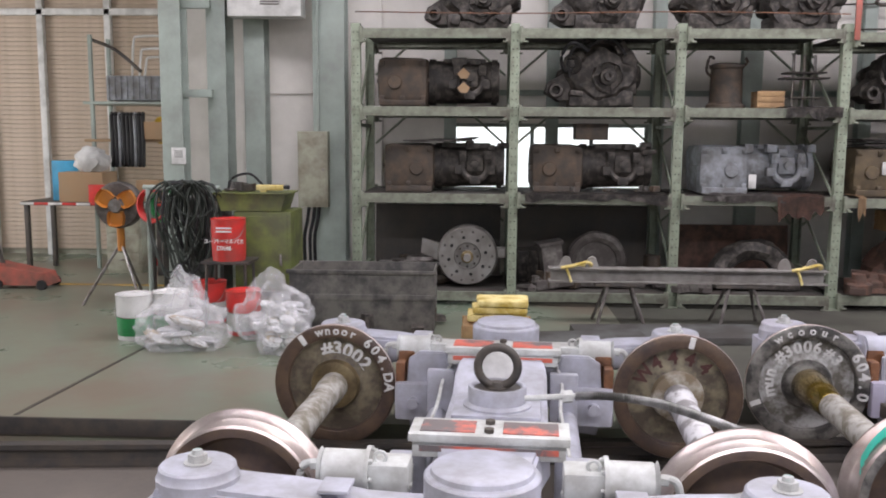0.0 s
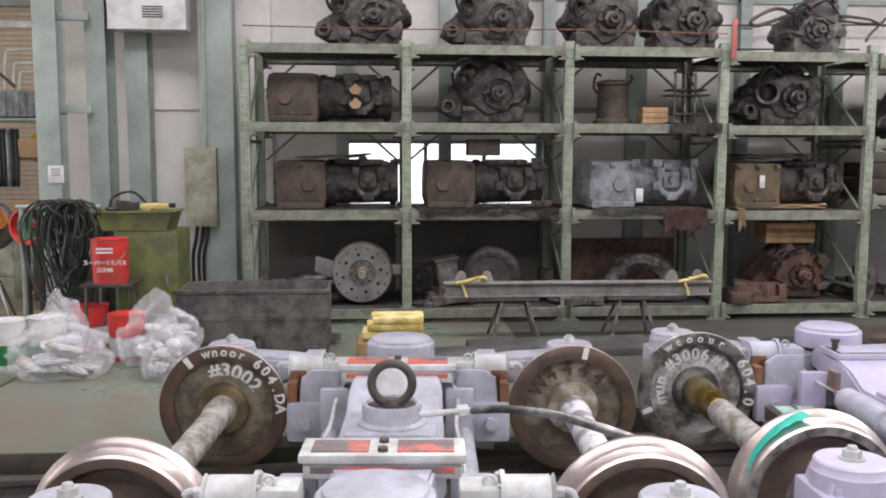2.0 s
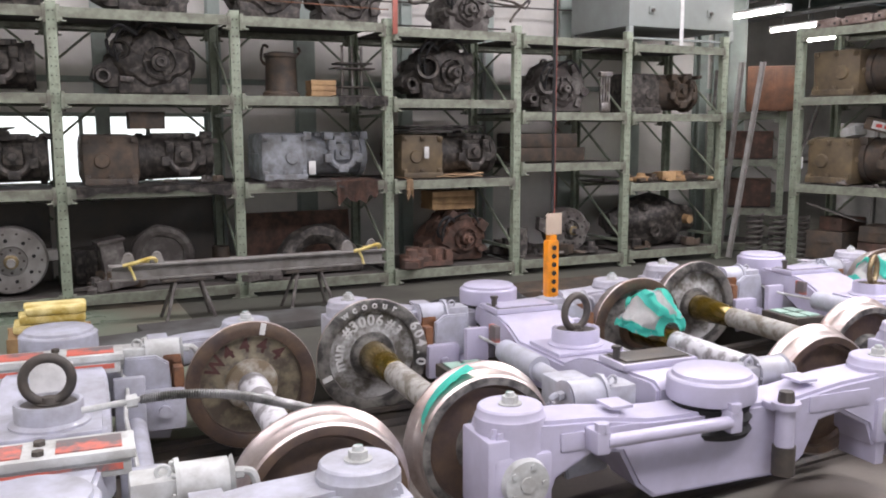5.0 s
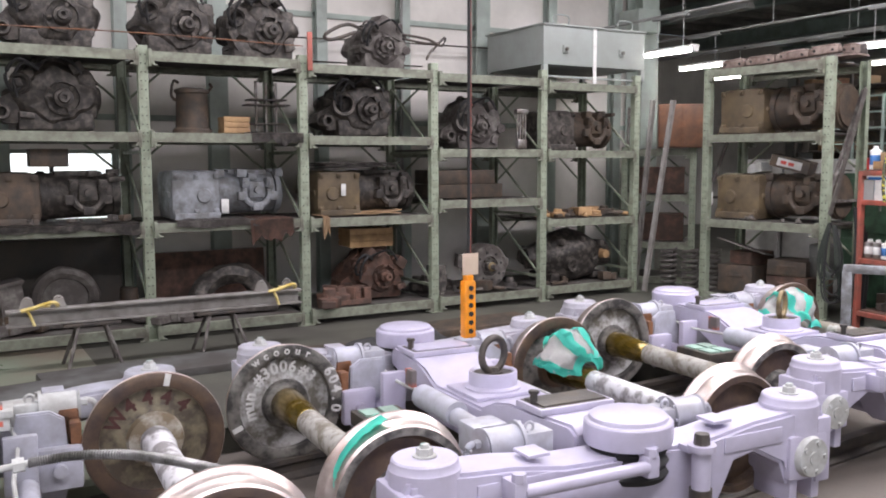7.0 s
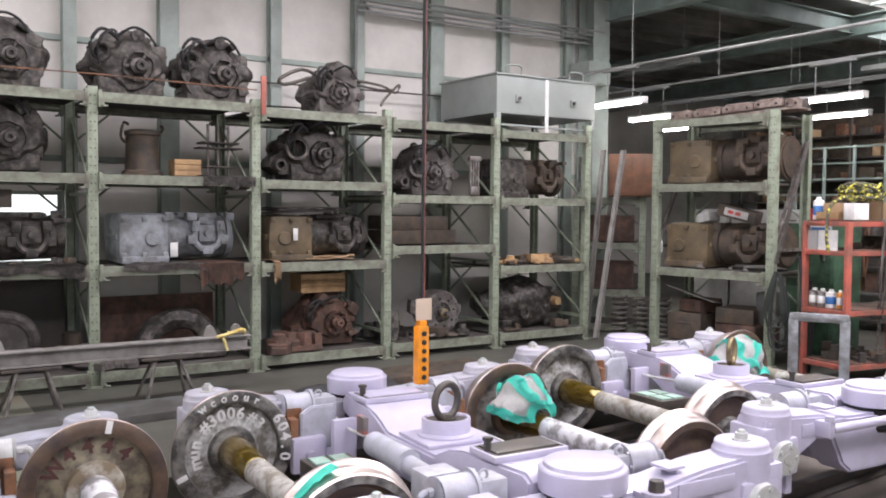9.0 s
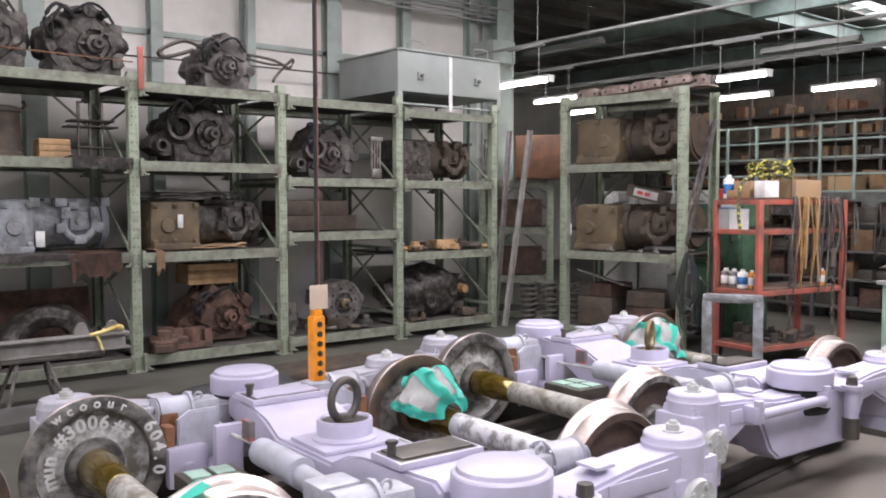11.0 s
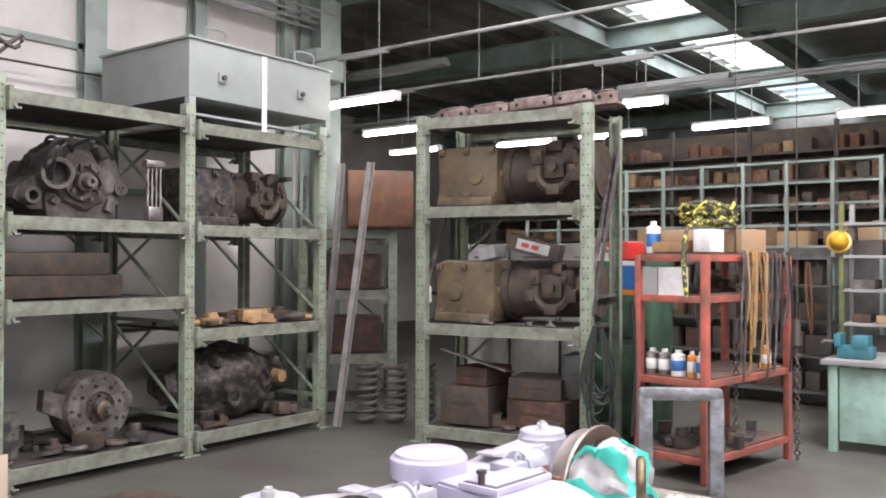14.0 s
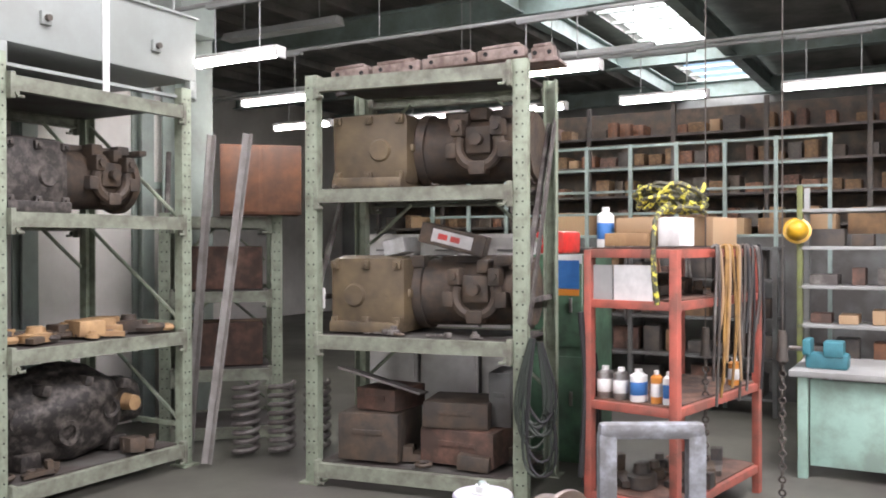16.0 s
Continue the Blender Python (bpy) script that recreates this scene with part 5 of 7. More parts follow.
            bm = B()
            box(bm, (0.0, yc, 0.516), (0.34, 0.165, 0.012), 0.003)
            part("wear_plate", bm, M_darksteel if q < 0 else paint, tp, "dark greasy wear plate" if q < 0 else "painted wear plate")
            bm = B()
            box(bm, (0.0, yc, 0.512), (0.37, 0.19, 0.006), 0.002)
            part("gasket", bm, M_darksteel, tp, "dark gasket under the plate")
            bm = B()
            cyl(bm, (-0.17, yc, 0.51), (-0.17, yc, 0.56), 0.017, None, 6)
            cyl(bm, (-0.17, yc, 0.56), (-0.17, yc, 0.575), 0.024, None, 6)
            parts(("stud", "nut"), bm, M_darksteel, tp)
    # bolster, gull-winged across the bogie
    side = [(0.0, 0.40), (0.26, 0.40), (0.40, 0.46), (0.52, 0.482), (0.95, 0.482), (1.0, 0.45), (1.0, 0.36), (0.62, 0.33), (0.45, 0.24), (0.30, 0.20), (0, 0.20)]
    outline = side[1:-1] + [(-a, z) for a, z in reversed(side[1:-1])]
    bm = B()
    vs = prism(bm, outline, -0.22, 0.22, pose(0, 0, 0, 0, 0, 90))
    for v in bm.verts:
        v.co.x *= 1.0 if abs(v.co.y) < 0.8 else 0.72
    es = [e for e in bm.edges if abs(e.verts[0].co.x - e.verts[1].co.x) < 0.1 and e.is_manifold]
    bmesh.ops.bevel(bm, geom=es, offset=0.014, segments=2, affect="EDGES")
    part("bolster", bm, paint, t)
    bm = B()
    for s in (-1, 1):
        tube(bm, [(s * 0.33, -1.05, 0.17), (s * 0.33, 1.05, 0.17)], 0.05, 14)
        for y in (-0.62, 0.62):
            box(bm, (s * 0.31, y, 0.28), (0.14, 0.05, 0.26), 0.01)
            box(bm, (s * 0.47, y * 1.22, 0.20), (0.2, 0.07, 0.2), 0.02)
            cyl(bm, (s * 0.47, y * 1.1, 0.2), (s * 0.47, y * 1.4, 0.2), 0.03, None, 12)
    parts(("cross_tube", "bracket", "hanger", "pin", "bracket", "hanger", "pin"), bm, paint, t)
    bm = B()
    lathe(bm, [(0.105, 0.42), (0.105, 0.502), (0.112, 0.51), (0.125, 0.51), (0.128, 0.50), (0.128, 0.44), (0.15, 0.43), (0.15, 0.40)], (0, 0, 0), seg=40)
    box(bm, (0, 0, 0.41), (0.38, 0.34, 0.02), 0.006)
    parts(("pivot_housing", "pivot_flange"), bm, paint, t)
    bm = B()
    cyl(bm, (0, 0, 0.42), (0, 0, 0.497), 0.104, None, 32)
    part("pivot_pin", bm, M_darksteel, t)
    bm = B()
    a = {"grey": 0, "lavender": -18, "brass": -30}[style]
    ax = (math.sin(radians(a)), math.cos(radians(a)), 0)
    ring(bm, (0, 0, 0.592), ax, 0.087, 0.0195, 36, 12)
    cyl(bm, (0, 0, 0.497), (0, 0, 0.525), 0.035, 0.026, 16)
    cyl(bm, (0, 0, 0.497), (0, 0, 0.503), 0.05, None, 16)
    part("lifting_eye", bm, {"grey": M_darksteel, "lavender": M_darksteel, "brass": M_hub}[style], t, "dark steel lifting eye")
    # wheelsets
    for s in (-1, 1):
        rim, web, hub, axle, far = wheels[s]
        x = s * 0.895
        bm = B()
        lathe(bm, [(0.0, -1.12), (0.055, -1.12), (0.055, -0.85), (0.075, -0.83), (0.075, -0.60), (0.066, -0.56), (0.066, 0.56), (0.075, 0.60), (0.075, 0.83), (0.055, 0.85), (0.055, 1.12), (0, 1.12)], (x, 0, WZ), (0, 1, 0), 28)
        ax_ob = part("axle", bm, axle, t)
        if far == "oil":
            bm = B()
            lathe(bm, [(0.0665, 0.34), (0.069, 0.345), (0.082, 0.52), (0.095, 0.66), (0.095, 0.725), (0.07, 0.73)], (x, 0, WZ), (0, 1, 0), 28)
            part("journal_seat", bm, M_oil, ax_ob, "amber oiled axle seat")
        for q in (-1, 1):
            wheel(t, x, q, rim, web if q > 0 else M_wheel, hub)
        for q in (-1, 1):
            # brake caliper and shoe behind the wheel
            bm = B()
            box(bm, (s * 0.52, q * 0.90, 0.30), (0.09, 0.12, 0.30), 0.015)
            box(bm, (s * 0.545, q * 0.83, 0.27), (0.05, 0.13, 0.26), 0.012)
            cyl(bm, (s * 0.50, q * 0.84, 0.40), (s * 0.50, q * 0.98, 0.40), 0.035, None, 14)
            parts(("brake_hanger", "brake_shoe", "hanger_pin"), bm, M_shoe if q > 0 else M_grey, t)
            bm = B()
            prism(bm, [(-0.11, 0.06), (0.09, 0.04), (0.12, 0.16), (0.10, 0.42), (0.04, 0.46), (-0.10, 0.46), (-0.13, 0.30)], -0.02, 0.02, Matrix.Translation((s * 0.40, q * 0.80, 0)) @ pose(0, 0, 0, 0, 0, 0 if s > 0 else 180))
            es = [e for e in bm.edges if abs(e.verts[0].co.y - e.verts[1].co.y) < 1e-5]
            bmesh.ops.bevel(bm, geom=es, offset=0.008, segments=2, affect="EDGES")
            cp = part("caliper_plate", bm, M_grey, t)
            bm = B()
            cyl(bm, (s * 0.41, q * 0.80 - 0.034, 0.22), (s * 0.41, q * 0.80 - 0.02, 0.22), 0.036, 0.03, 18)
            part("boss", bm, M_grey, cp)
    for q in (-1, 1):
        for s in (-1, 1):
            brake_cylinder(t, s * 0.46, q * 0.92, 0.44, -s, M_primer if style == "grey" else M_grey)
    # piping
    bm = B()
    for s in (-1, 1):
        tube(bm, [(s * 0.26, -0.95, 0.40), (s * 0.30, -0.5, 0.36), (s * 0.28, 0.1, 0.37), (s * 0.30, 0.6, 0.36), (s * 0.27, 0.95, 0.40)], 0.009, 6)
    part("brake_pipe", bm, M_primer, t)
    if style != "grey":
        # linear unit between the axles, damper and small valve box
        bm = B()
        cyl(bm, (-0.34, 0.15, 0.38), (-0.34, -0.25, 0.38), 0.062, None, 24)
        cyl(bm, (-0.34, -0.25, 0.37), (-0.34, -0.52, 0.36), 0.045, None, 20)
        box(bm, (-0.36, -0.55, 0.36), (0.18, 0.16, 0.14), 0.02)
        parts(("actuator", "actuator_rod", "actuator_block"), bm, M_grey, t)
        bm = B()
        cyl(bm, (-0.62, -1.34, 0.40), (-0.05, -1.34, 0.40), 0.026, None, 14)
        for x in (-0.64, -0.03):
            box(bm, (x, -1.31, 0.40), (0.06, 0.1, 0.09), 0.012)
            cyl(bm, (x, -1.34, 0.44), (x, -1.34, 0.475), 0.028, None, 6)
        parts(("traction_rod", "rod_end", "bolt", "rod_end", "bolt"), bm, paint, t)
        bm = B()
        cyl(bm, (0.24, -1.33, 0.14), (0.24, -1.33, 0.26), 0.048, None, 18)
        part("damper", bm, M_darksteel, t)
        bm = B()
        cyl(bm, (0.24, -1.33, 0.26), (0.24, -1.33, 0.42), 0.04, None, 18)
        cyl(bm, (0.24, -1.33, 0.42), (0.24, -1.33, 0.445), 0.06, None, 18)
        box(bm, (0.24, -1.28, 0.42), (0.1, 0.08, 0.03), 0.006)
        parts(("damper_rod", "damper_collar", "damper_bracket"), bm, paint, t)
        bm = B()
        cyl(bm, (0.24, -1.33, 0.445), (0.24, -1.33, 0.49), 0.035, 0.03, 8)
        part("damper_nut", bm, M_darksteel, t)
        vb = B()
        box(vb, (-0.56, 0.12, 0.28), (0.26, 0.34, 0.07), 0.006)
        vbox = part("valve_box", vb, M_darksteel, t, "dark box with pale green covers")
        for k in range(4):
            bm = B()
            box(bm, (-0.62 + 0.11 * (k % 2), 0.04 + 0.15 * (k // 2), 0.32), (0.085, 0.12, 0.012), 0.003)
            part("cover", bm, M_bench, vbox)
        bm = B()
        box(bm, (-0.33, 0.32, 0.44), (0.03, 0.09, 0.09), 0.004)
        part("marker", bm, M_redpad, t, "small red marker plate")
    else:
        bm = B()
        box(bm, (0, 0.3, 0.50), (0.17, 0.008, 0.17), 0.003)
        part("upright_plate", bm, M_white, t, "white plate behind the lifting eye")
    return t


AX, BX, CX = 0.08, 2.63, 5.22
YA, YB, YD = 3.74, 3.92, 4.20
SLIM = Matrix.Diagonal((1, 0.95, 1, 1))
TA = bogie(pose(AX, YA, 0, 0, 0, -3.5) @ SLIM, M_grey, "grey-painted bogie with red pads and a lifting eye", "grey", {-1: (M_wheel, M_web, M_hub, M_axle, ""), 1: (M_wheel, M_web, M_hubpale, M_axlewhite, "")})
TB = bogie(pose(BX, YB, 0, 0, 0, -3) @ SLIM, M_lav, "fresh lavender-painted bogie on the rails", "lavender", {-1: (M_wheeldark, M_webwhite, M_wheeldark, M_axle, "oil"), 1: (M_wheel, M_wheeldark, M_wheel, M_axlewhite, "oil")})
TC = bogie(pose(CX, YD, 0, 0, 0, -4) @ SLIM, M_lav, "lavender-painted bogie with a brass lifting eye", "brass", {-1: (M_wheeldark, M_webwhite, M_wheeldark, M_axle, "oil"), 1: (M_wheel, M_webwhite, M_wheel, M_axle, "")})

# hand marks on the wheel faces
wy = WY - 0.0015
face_text("#3002", 0.19, -14, 17, 0.105, WY + 0.032, WZ, TA, -0.895)
face_text("604.DA", 0.292, 38, 10.5, 0.072, wy, WZ, TA, -0.895)
face_text("wnoor", 0.294, -16, 9, 0.062, wy, WZ, TA, -0.895)
face_text("W4444", 0.2, -58, 25, 0.1, WY + 0.032, WZ, TA, 0.895, M_maroon)
face_text("#3006", 0.2, -46, 15, 0.09, WY + 0.032, WZ, TB, -0.895)
face_text("#3", 0.2, 34, 16, 0.085, WY + 0.032, WZ, TB, -0.895)
face_text("604.0", 0.292, 58, 11, 0.085, wy, WZ, TB, -0.895)
face_text("mun", 0.2, -104, 15, 0.09, WY + 0.032, WZ, TB, -0.895)
face_text("wcoour", 0.294, -34, 12, 0.06, wy, WZ, TB, -0.895)
for par, x, a in ((TA, -0.895, -36), (TA, 0.895, 12), (TB, -0.895, -112)):
    bm = B()
    box(bm, (0, 0, 0.292), (0.028, 0.003, 0.06), 0.001)
    p = part("paint_mark", bm, M_chalk, par, "white paint stroke on the rim")
    p.matrix_basis = Matrix.Translation((x, wy, WZ)) @ pose(0, 0, 0, 0, a, 0)

# ribbed hose lying across the grey bogie
t = thing("steel_hose", pose(AX, YA, 0, 0, 0, -3.5), "ribbed steel hose with grey end fittings", "hose")
bm = B()
tube(bm, [(0.33, -0.19, 0.53), (0.474, -0.211, 0.54), (0.648, -0.281, 0.54), (0.786, -0.403, 0.535), (0.916, -0.565, 0.53), (0.95, -0.62, 0.525)], 0.02, 10, 96)
part("hose_body", bm, M_hose, t)
for p0, p1 in (((0.12, -0.20, 0.515), (0.33, -0.19, 0.53)), ((0.95, -0.62, 0.525), (0.985, -0.685, 0.515))):
    bm = B()
    cyl(bm, p0, p1, 0.013, None, 10)
    v = Vector(p1) - Vector(p0)
    c = Vector(p0) + v * (0.85 if p0[0] < 0.5 else 0.25)
    cyl(bm, c - v.normalized() * 0.02, c + v.normalized() * 0.02, 0.027, None, 6)
    parts(("fitting", "union_nut"), bm, M_primer, t)

# teal and white wrapping on hubs and rims
def wrap(m, size, label, seed):
    """A crumpled white sheet held by teal tape, thrown over a hub."""
    t = thing("plastic_wrap", m, label, "wrapping")

    def shell(u, v, lift):
        a, b = u * math.pi * 0.95, (v - 0.5) * math.pi * 0.9
        co = Vector((math.cos(a) * math.cos(b) * size[0], math.sin(b) * size[1], math.sin(a) * math.cos(b) * size[2]))
        n = noise.noise_vector(co * 9 + Vector((seed, 0, 0))) * 0.05 + noise.noise_vector(co * 24 + Vector((0, seed, 0))) * 0.018
        return co * (1 + lift) + n

    for nm, mt, u0, u1, v0, v1, lift in (("sheet", M_paper, 0, 1, 0.05, 0.95, 0), ("tape", M_teal, 0, 1, 0.03, 0.12, 0.025), ("tape", M_teal, 0.30, 0.40, 0.1, 0.98, 0.03), ("tape", M_teal, 0.62, 0.72, 0.05, 0.9, 0.04), ("tape", M_teal, 0.9, 1.0, 0.1, 0.95, 0.03), ("tape", M_teal, 0.0, 0.07, 0.1, 0.9, 0.03)):
        bm = B()
        nu, nv = 26, 14
        g = [[bm.verts.new(shell(u0 + (u1 - u0) * i / nu, v0 + (v1 - v0) * j / nv, lift)) for j in range(nv + 1)] for i in range(nu + 1)]
        for i in range(nu):
            for j in range(nv):
                bm.faces.new((g[i][j], g[i + 1][j], g[i + 1][j + 1], g[i][j + 1]))
        bmesh.ops.solidify(bm, geom=bm.faces[:], thickness=0.003)
        part(nm, bm, mt, t)
    return t


wrap(pose(BX + 0.86, YB + 0.46, WZ + 0.04, 0, 0, 12), (0.24, 0.17, 0.25), "crumpled white sheet with teal tape over an axle", 1)
wrap(pose(CX - 0.7, YD - 0.5, WZ + 0.04, 0, 0, 20), (0.2, 0.13, 0.2), "white and teal plastic wrapped on an axle", 3)
wrap(pose(CX + 0.6, YD + 0.42, WZ + 0.06, 0, 0, -20), (0.2, 0.2, 0.27), "teal plastic sheet wrapped on a wheel hub", 4)
t = thing("rim_tape", pose(BX - 0.893, YB - 0.715 + 0.047, WZ, 0, 0, -3), "torn teal tape stuck on a wheel rim", "tape")
bm = B()
g = []
for i in range(25):
    a = radians(-78 + 62 * i / 24)
    w0, w1 = 0.336, 0.27 - 0.03 * abs(noise.noise(Vector((i * 0.5, 0, 0))))
    g.append([bm.verts.new((w0 * math.sin(a), -0.09 - 0.04 * abs(noise.noise(Vector((i * 0.7, 1, 0)))), w0 * math.cos(a))), bm.verts.new((w0 * math.sin(a), 0.006, w0 * math.cos(a))), bm.verts.new((w1 * math.sin(a), 0.006, w1 * math.cos(a)))])
for r0, r1 in zip(g, g[1:]):
    for j in range(2):
        bm.faces.new((r0[j], r0[j + 1], r1[j + 1], r1[j]))
bmesh.ops.solidify(bm, geom=bm.faces[:], thickness=0.002)
part("strip", bm, M_teal, t)

# crane pendant
t = thing("crane_pendant", pose(2.93, 4.65, -0.493) @ Matrix.Scale(1.31, 4), "orange crane push-button pendant hanging on its cable", "pendant control")
bm = B()
box(bm, (0, 0, 0.91), (0.06, 0.05, 0.27), 0.012)
box(bm, (0, 0, 1.055), (0.04, 0.04, 0.03), 0.008)
part("case", bm, M_pend, t)
for k in range(6):
    bm = B()
    cyl(bm, (0.0, -0.03, 0.81 + k * 0.04), (0.0, -0.024, 0.81 + k * 0.04), 0.012, None, 12)
    part("button", bm, M_black, t)
bm = B()
tube(bm, [(0, 0, 1.06), (0.002, 0, 1.14), (0.004, 0, 1.3), (0.006, 0, 3.85)], 0.008, 8)
cyl(bm, (0, 0, 1.065), (0, 0, 1.16), 0.014, 0.01, 10)
part("cable", bm, M_black, t)
bm = B()
tube(bm, [(0.012, 0.0, 1.1), (0.014, 0, 3.85)], 0.004, 6)
part("support_rope", bm, M_rackred, t, "thin reddish support rope")
bm = B()
box(bm, (0.005, -0.012, 1.12), (0.085, 0.003, 0.1), 0.001)
part("tag", bm, M_shutter, t, "pale card tag")


M_yellowhose = mat("yellow_hose_rubber", (0.75, 0.50, 0.02), 0.45, 0, 0.1)

# ---- floor things before the racking ----
def pail(m, label, body=M_red, band=M_white, h=0.35, r=0.14, lid=M_white, text=False):
    t = thing("paint_pail", m, label, "pail", "pails on the floor")
    bm = B()
    lathe(bm, [(0, 0), (r * 0.93, 0), (r, h * 0.98), (r * 1.04, h), (r * 0.97, h), (r * 0.96, h * 0.96), (0, h * 0.96)], seg=32)
    part("can", bm, body, t)
    bm = B()
    lathe(bm, [(r * 0.945, h * 0.1), (r * 0.951, h * 0.1), (r * 0.99, h * 0.52), (r * 0.984, h * 0.52)], seg=32)
    part("label_band", bm, band, t)
    bm = B()
    tube(bm, [(-r, 0, h * 0.85), (-r * 0.7, -r * 0.9, h * 0.55), (r * 0.7, -r * 0.9, h * 0.55), (r, 0, h * 0.85)], 0.003, 6)
    part("bail", bm, M_steel, t)
    if text:
        letters("\u30b9\u30fc\u30d1\u30fc\u30de\u30eb\u30d1\u30b9", 0.042, pose(0, -r * 1.0, h * 0.48, 90), M_white, t)
        letters("DX46", 0.05, pose(0, -r * 1.0, h * 0.32, 90), M_white, t)
        for k in range(2):
            bm = B()
            box(bm, (0, -r * 1.0, h * (0.72 + 0.08 * k)), (0.13, 0.004, 0.014))
            part("print_line", bm, M_white, t)
    return t


pail(pose(-2.70, 6.62, 0), "white pail with a green label band", M_white, M_greencan)
pail(pose(-2.46, 6.75, 0), "white pail with a green label band", M_white, M_greencan)
pail(pose(-2.30, 7.25, 0), "red paint pail on the floor", M_red, M_white)
pail(pose(-1.90, 6.85, 0), "red paint pail beside plastic bags", M_red, M_white)
pail(pose(-3.95, 10.1, 0), "red and white pail under a table", M_white, M_red)
pail(pose(-3.62, 10.2, 0), "red and white pail under a table", M_white, M_red)
t = thing("stool", pose(-2.12, 7.25, 0), "low dark steel stool under a red pail", "stool")
bm = B()
box(bm, (0, 0, 0.525), (0.4, 0.34, 0.025), 0.004)
part("seat", bm, M_darksteel, t)
for x in (-0.16, 0.16):
    for y in (-0.13, 0.13):
        bm = B()
        cyl(bm, (x * 1.1, y * 1.1, 0), (x, y, 0.515), 0.014, None, 8)
        part("leg", bm, M_darksteel, t)
pail(pose(-2.12, 7.23, 0.538), "red pail with white lettering on a stool", M_red, M_red, 0.35, 0.145, text=True)


def bag(m, size, label, seed):
    """A knotted clear bag: ridged film over a heap of folded rags."""
    t = thing("plastic_bag", m, label, "plastic bag", "clear rubbish bags")
    bm = B()
    bmesh.ops.create_icosphere(bm, subdivisions=5, radius=1.0)
    for v in bm.verts:
        d = v.co.copy()
        n1 = noise.noise(d * 2.2 + Vector((seed, 1, 0)))
        n2 = abs(noise.noise(d * 4 + Vector((0, seed, 1))))
        n3 = abs(noise.noise(Vector((d.x * 9, d.y * 9, d.z * 4 + seed))))
        f = 1 + 0.25 * n1 - 0.30 * n2 - 0.13 * n3
        v.co = Vector((d.x * size[0] / 2 * f, d.y * size[1] / 2 * f, max(d.z * f, -0.55) * size[2] * 0.62))
        if d.z > 0.6:
            v.co.z += size[2] * 0.45 * (d.z - 0.6) * (1 + n1)
            v.co.x *= 1 - 0.7 * (d.z - 0.6)
    zmin = min(v.co.z for v in bm.verts)
    bmesh.ops.translate(bm, vec=(0, 0, -zmin + 0.003), verts=bm.verts)
    part("bag_film", bm, M_bag, t)
    r2 = random.Random(seed)
    for k in range(11):
        bm = B()
        bmesh.ops.create_icosphere(bm, subdivisions=3, radius=1.0)
        for v in bm.verts:
            d = v.co.copy()
            f = 1 - 0.45 * abs(noise.noise(Vector((d.x * 2.5, d.y * 6, d.z * 6)) + Vector((seed, k, 0))))
            v.co = Vector((d.x * f * size[0] * 0.17, d.y * f * size[1] * 0.15, d.z * f * size[2] * 0.085))
        p = part("rag", bm, M_ragwhite if r2.random() < (0.35 if seed == 1 else 0.75) else M_rag, t)
        p.matrix_basis = pose(r2.uniform(-0.24, 0.24) * size[0], r2.uniform(-0.22, 0.2) * size[1], size[2] * (0.1 + 0.05 * k), r2.uniform(-25, 25), r2.uniform(-25, 25), r2.uniform(-40, 40))
    return t


bag(pose(-2.22, 6.35, 0), (0.74, 0.5, 0.40), "clear plastic bag full of rags", 1)
bag(pose(-1.62, 6.7, 0), (0.66, 0.5, 0.44), "clear plastic bag of white waste", 2)
bag(pose(-2.42, 6.95, 0), (0.42, 0.34, 0.44), "clear plastic bag on a pail", 3)
bag(pose(-1.45, 6.25, 0), (0.4, 0.4, 0.4), "clear plastic bag of crumpled film", 4)

M_bin = mat("bin_black", (0.05, 0.048, 0.046), 0.6, 0.1, 0.3, 5, 0.15, (0.15, 0.14, 0.125), 0.36, 6, 0.1)
t = thing("steel_bin", pose(-0.95, 7.1, 0), "open black steel scrap bin", "bin")
for nm, c, s in (("side", (0, -0.24, 0.26), (1.16, 0.012, 0.5)), ("side", (0, 0.24, 0.26), (1.16, 0.012, 0.5)), ("side", (-0.574, 0, 0.26), (0.012, 0.47, 0.5)), ("side", (0.574, 0, 0.26), (0.012, 0.47, 0.5)), ("bottom", (0, 0, 0.02), (1.13, 0.46, 0.02))):
    bm = B()
    box(bm, c, s, 0.002)
    rough_up(bm, 0.004, 3, 2)
    part(nm, bm, M_bin, t)
bm = B()
box(bm, (0, -0.25, 0.505), (1.2, 0.03, 0.03), 0.004)
box(bm, (0, 0.25, 0.505), (1.2, 0.03, 0.03), 0.004)
box(bm, (0, -0.25, 0.3), (1.2, 0.014, 0.05), 0.004)
parts("rim", bm, M_bin, t)
scrap(pose(-0.95, 7.1, 0.03), 16, M_motor, "dark swarf and parts inside a bin", 77, (0.95, 0.35), 0.17, 0.9)
for k in range(4):
    bm = B()
    box(bm, (0, 0, 0), (0.75, 0.16, 0.09), 0.006)
    rough_up(bm, 0.004, 5, k)
    single("timber", bm, M_wood if k % 2 else M_rackdark, "old timber baulk in a stack", "timber", pose(-1.62 + 0.02 * k, 7.62 + 0.17 * (k % 2), 0.046 + 0.092 * (k // 2), 0, 0, 2 * k), "stacked timbers")
bm = B()
box(bm, (0, 0, 0.02), (0.85, 0.5, 0.04), 0.004)
single("steel_plate", bm, M_darksteel, "dark steel plate lying on timbers", "plate", pose(-1.6, 7.7, 0.186))

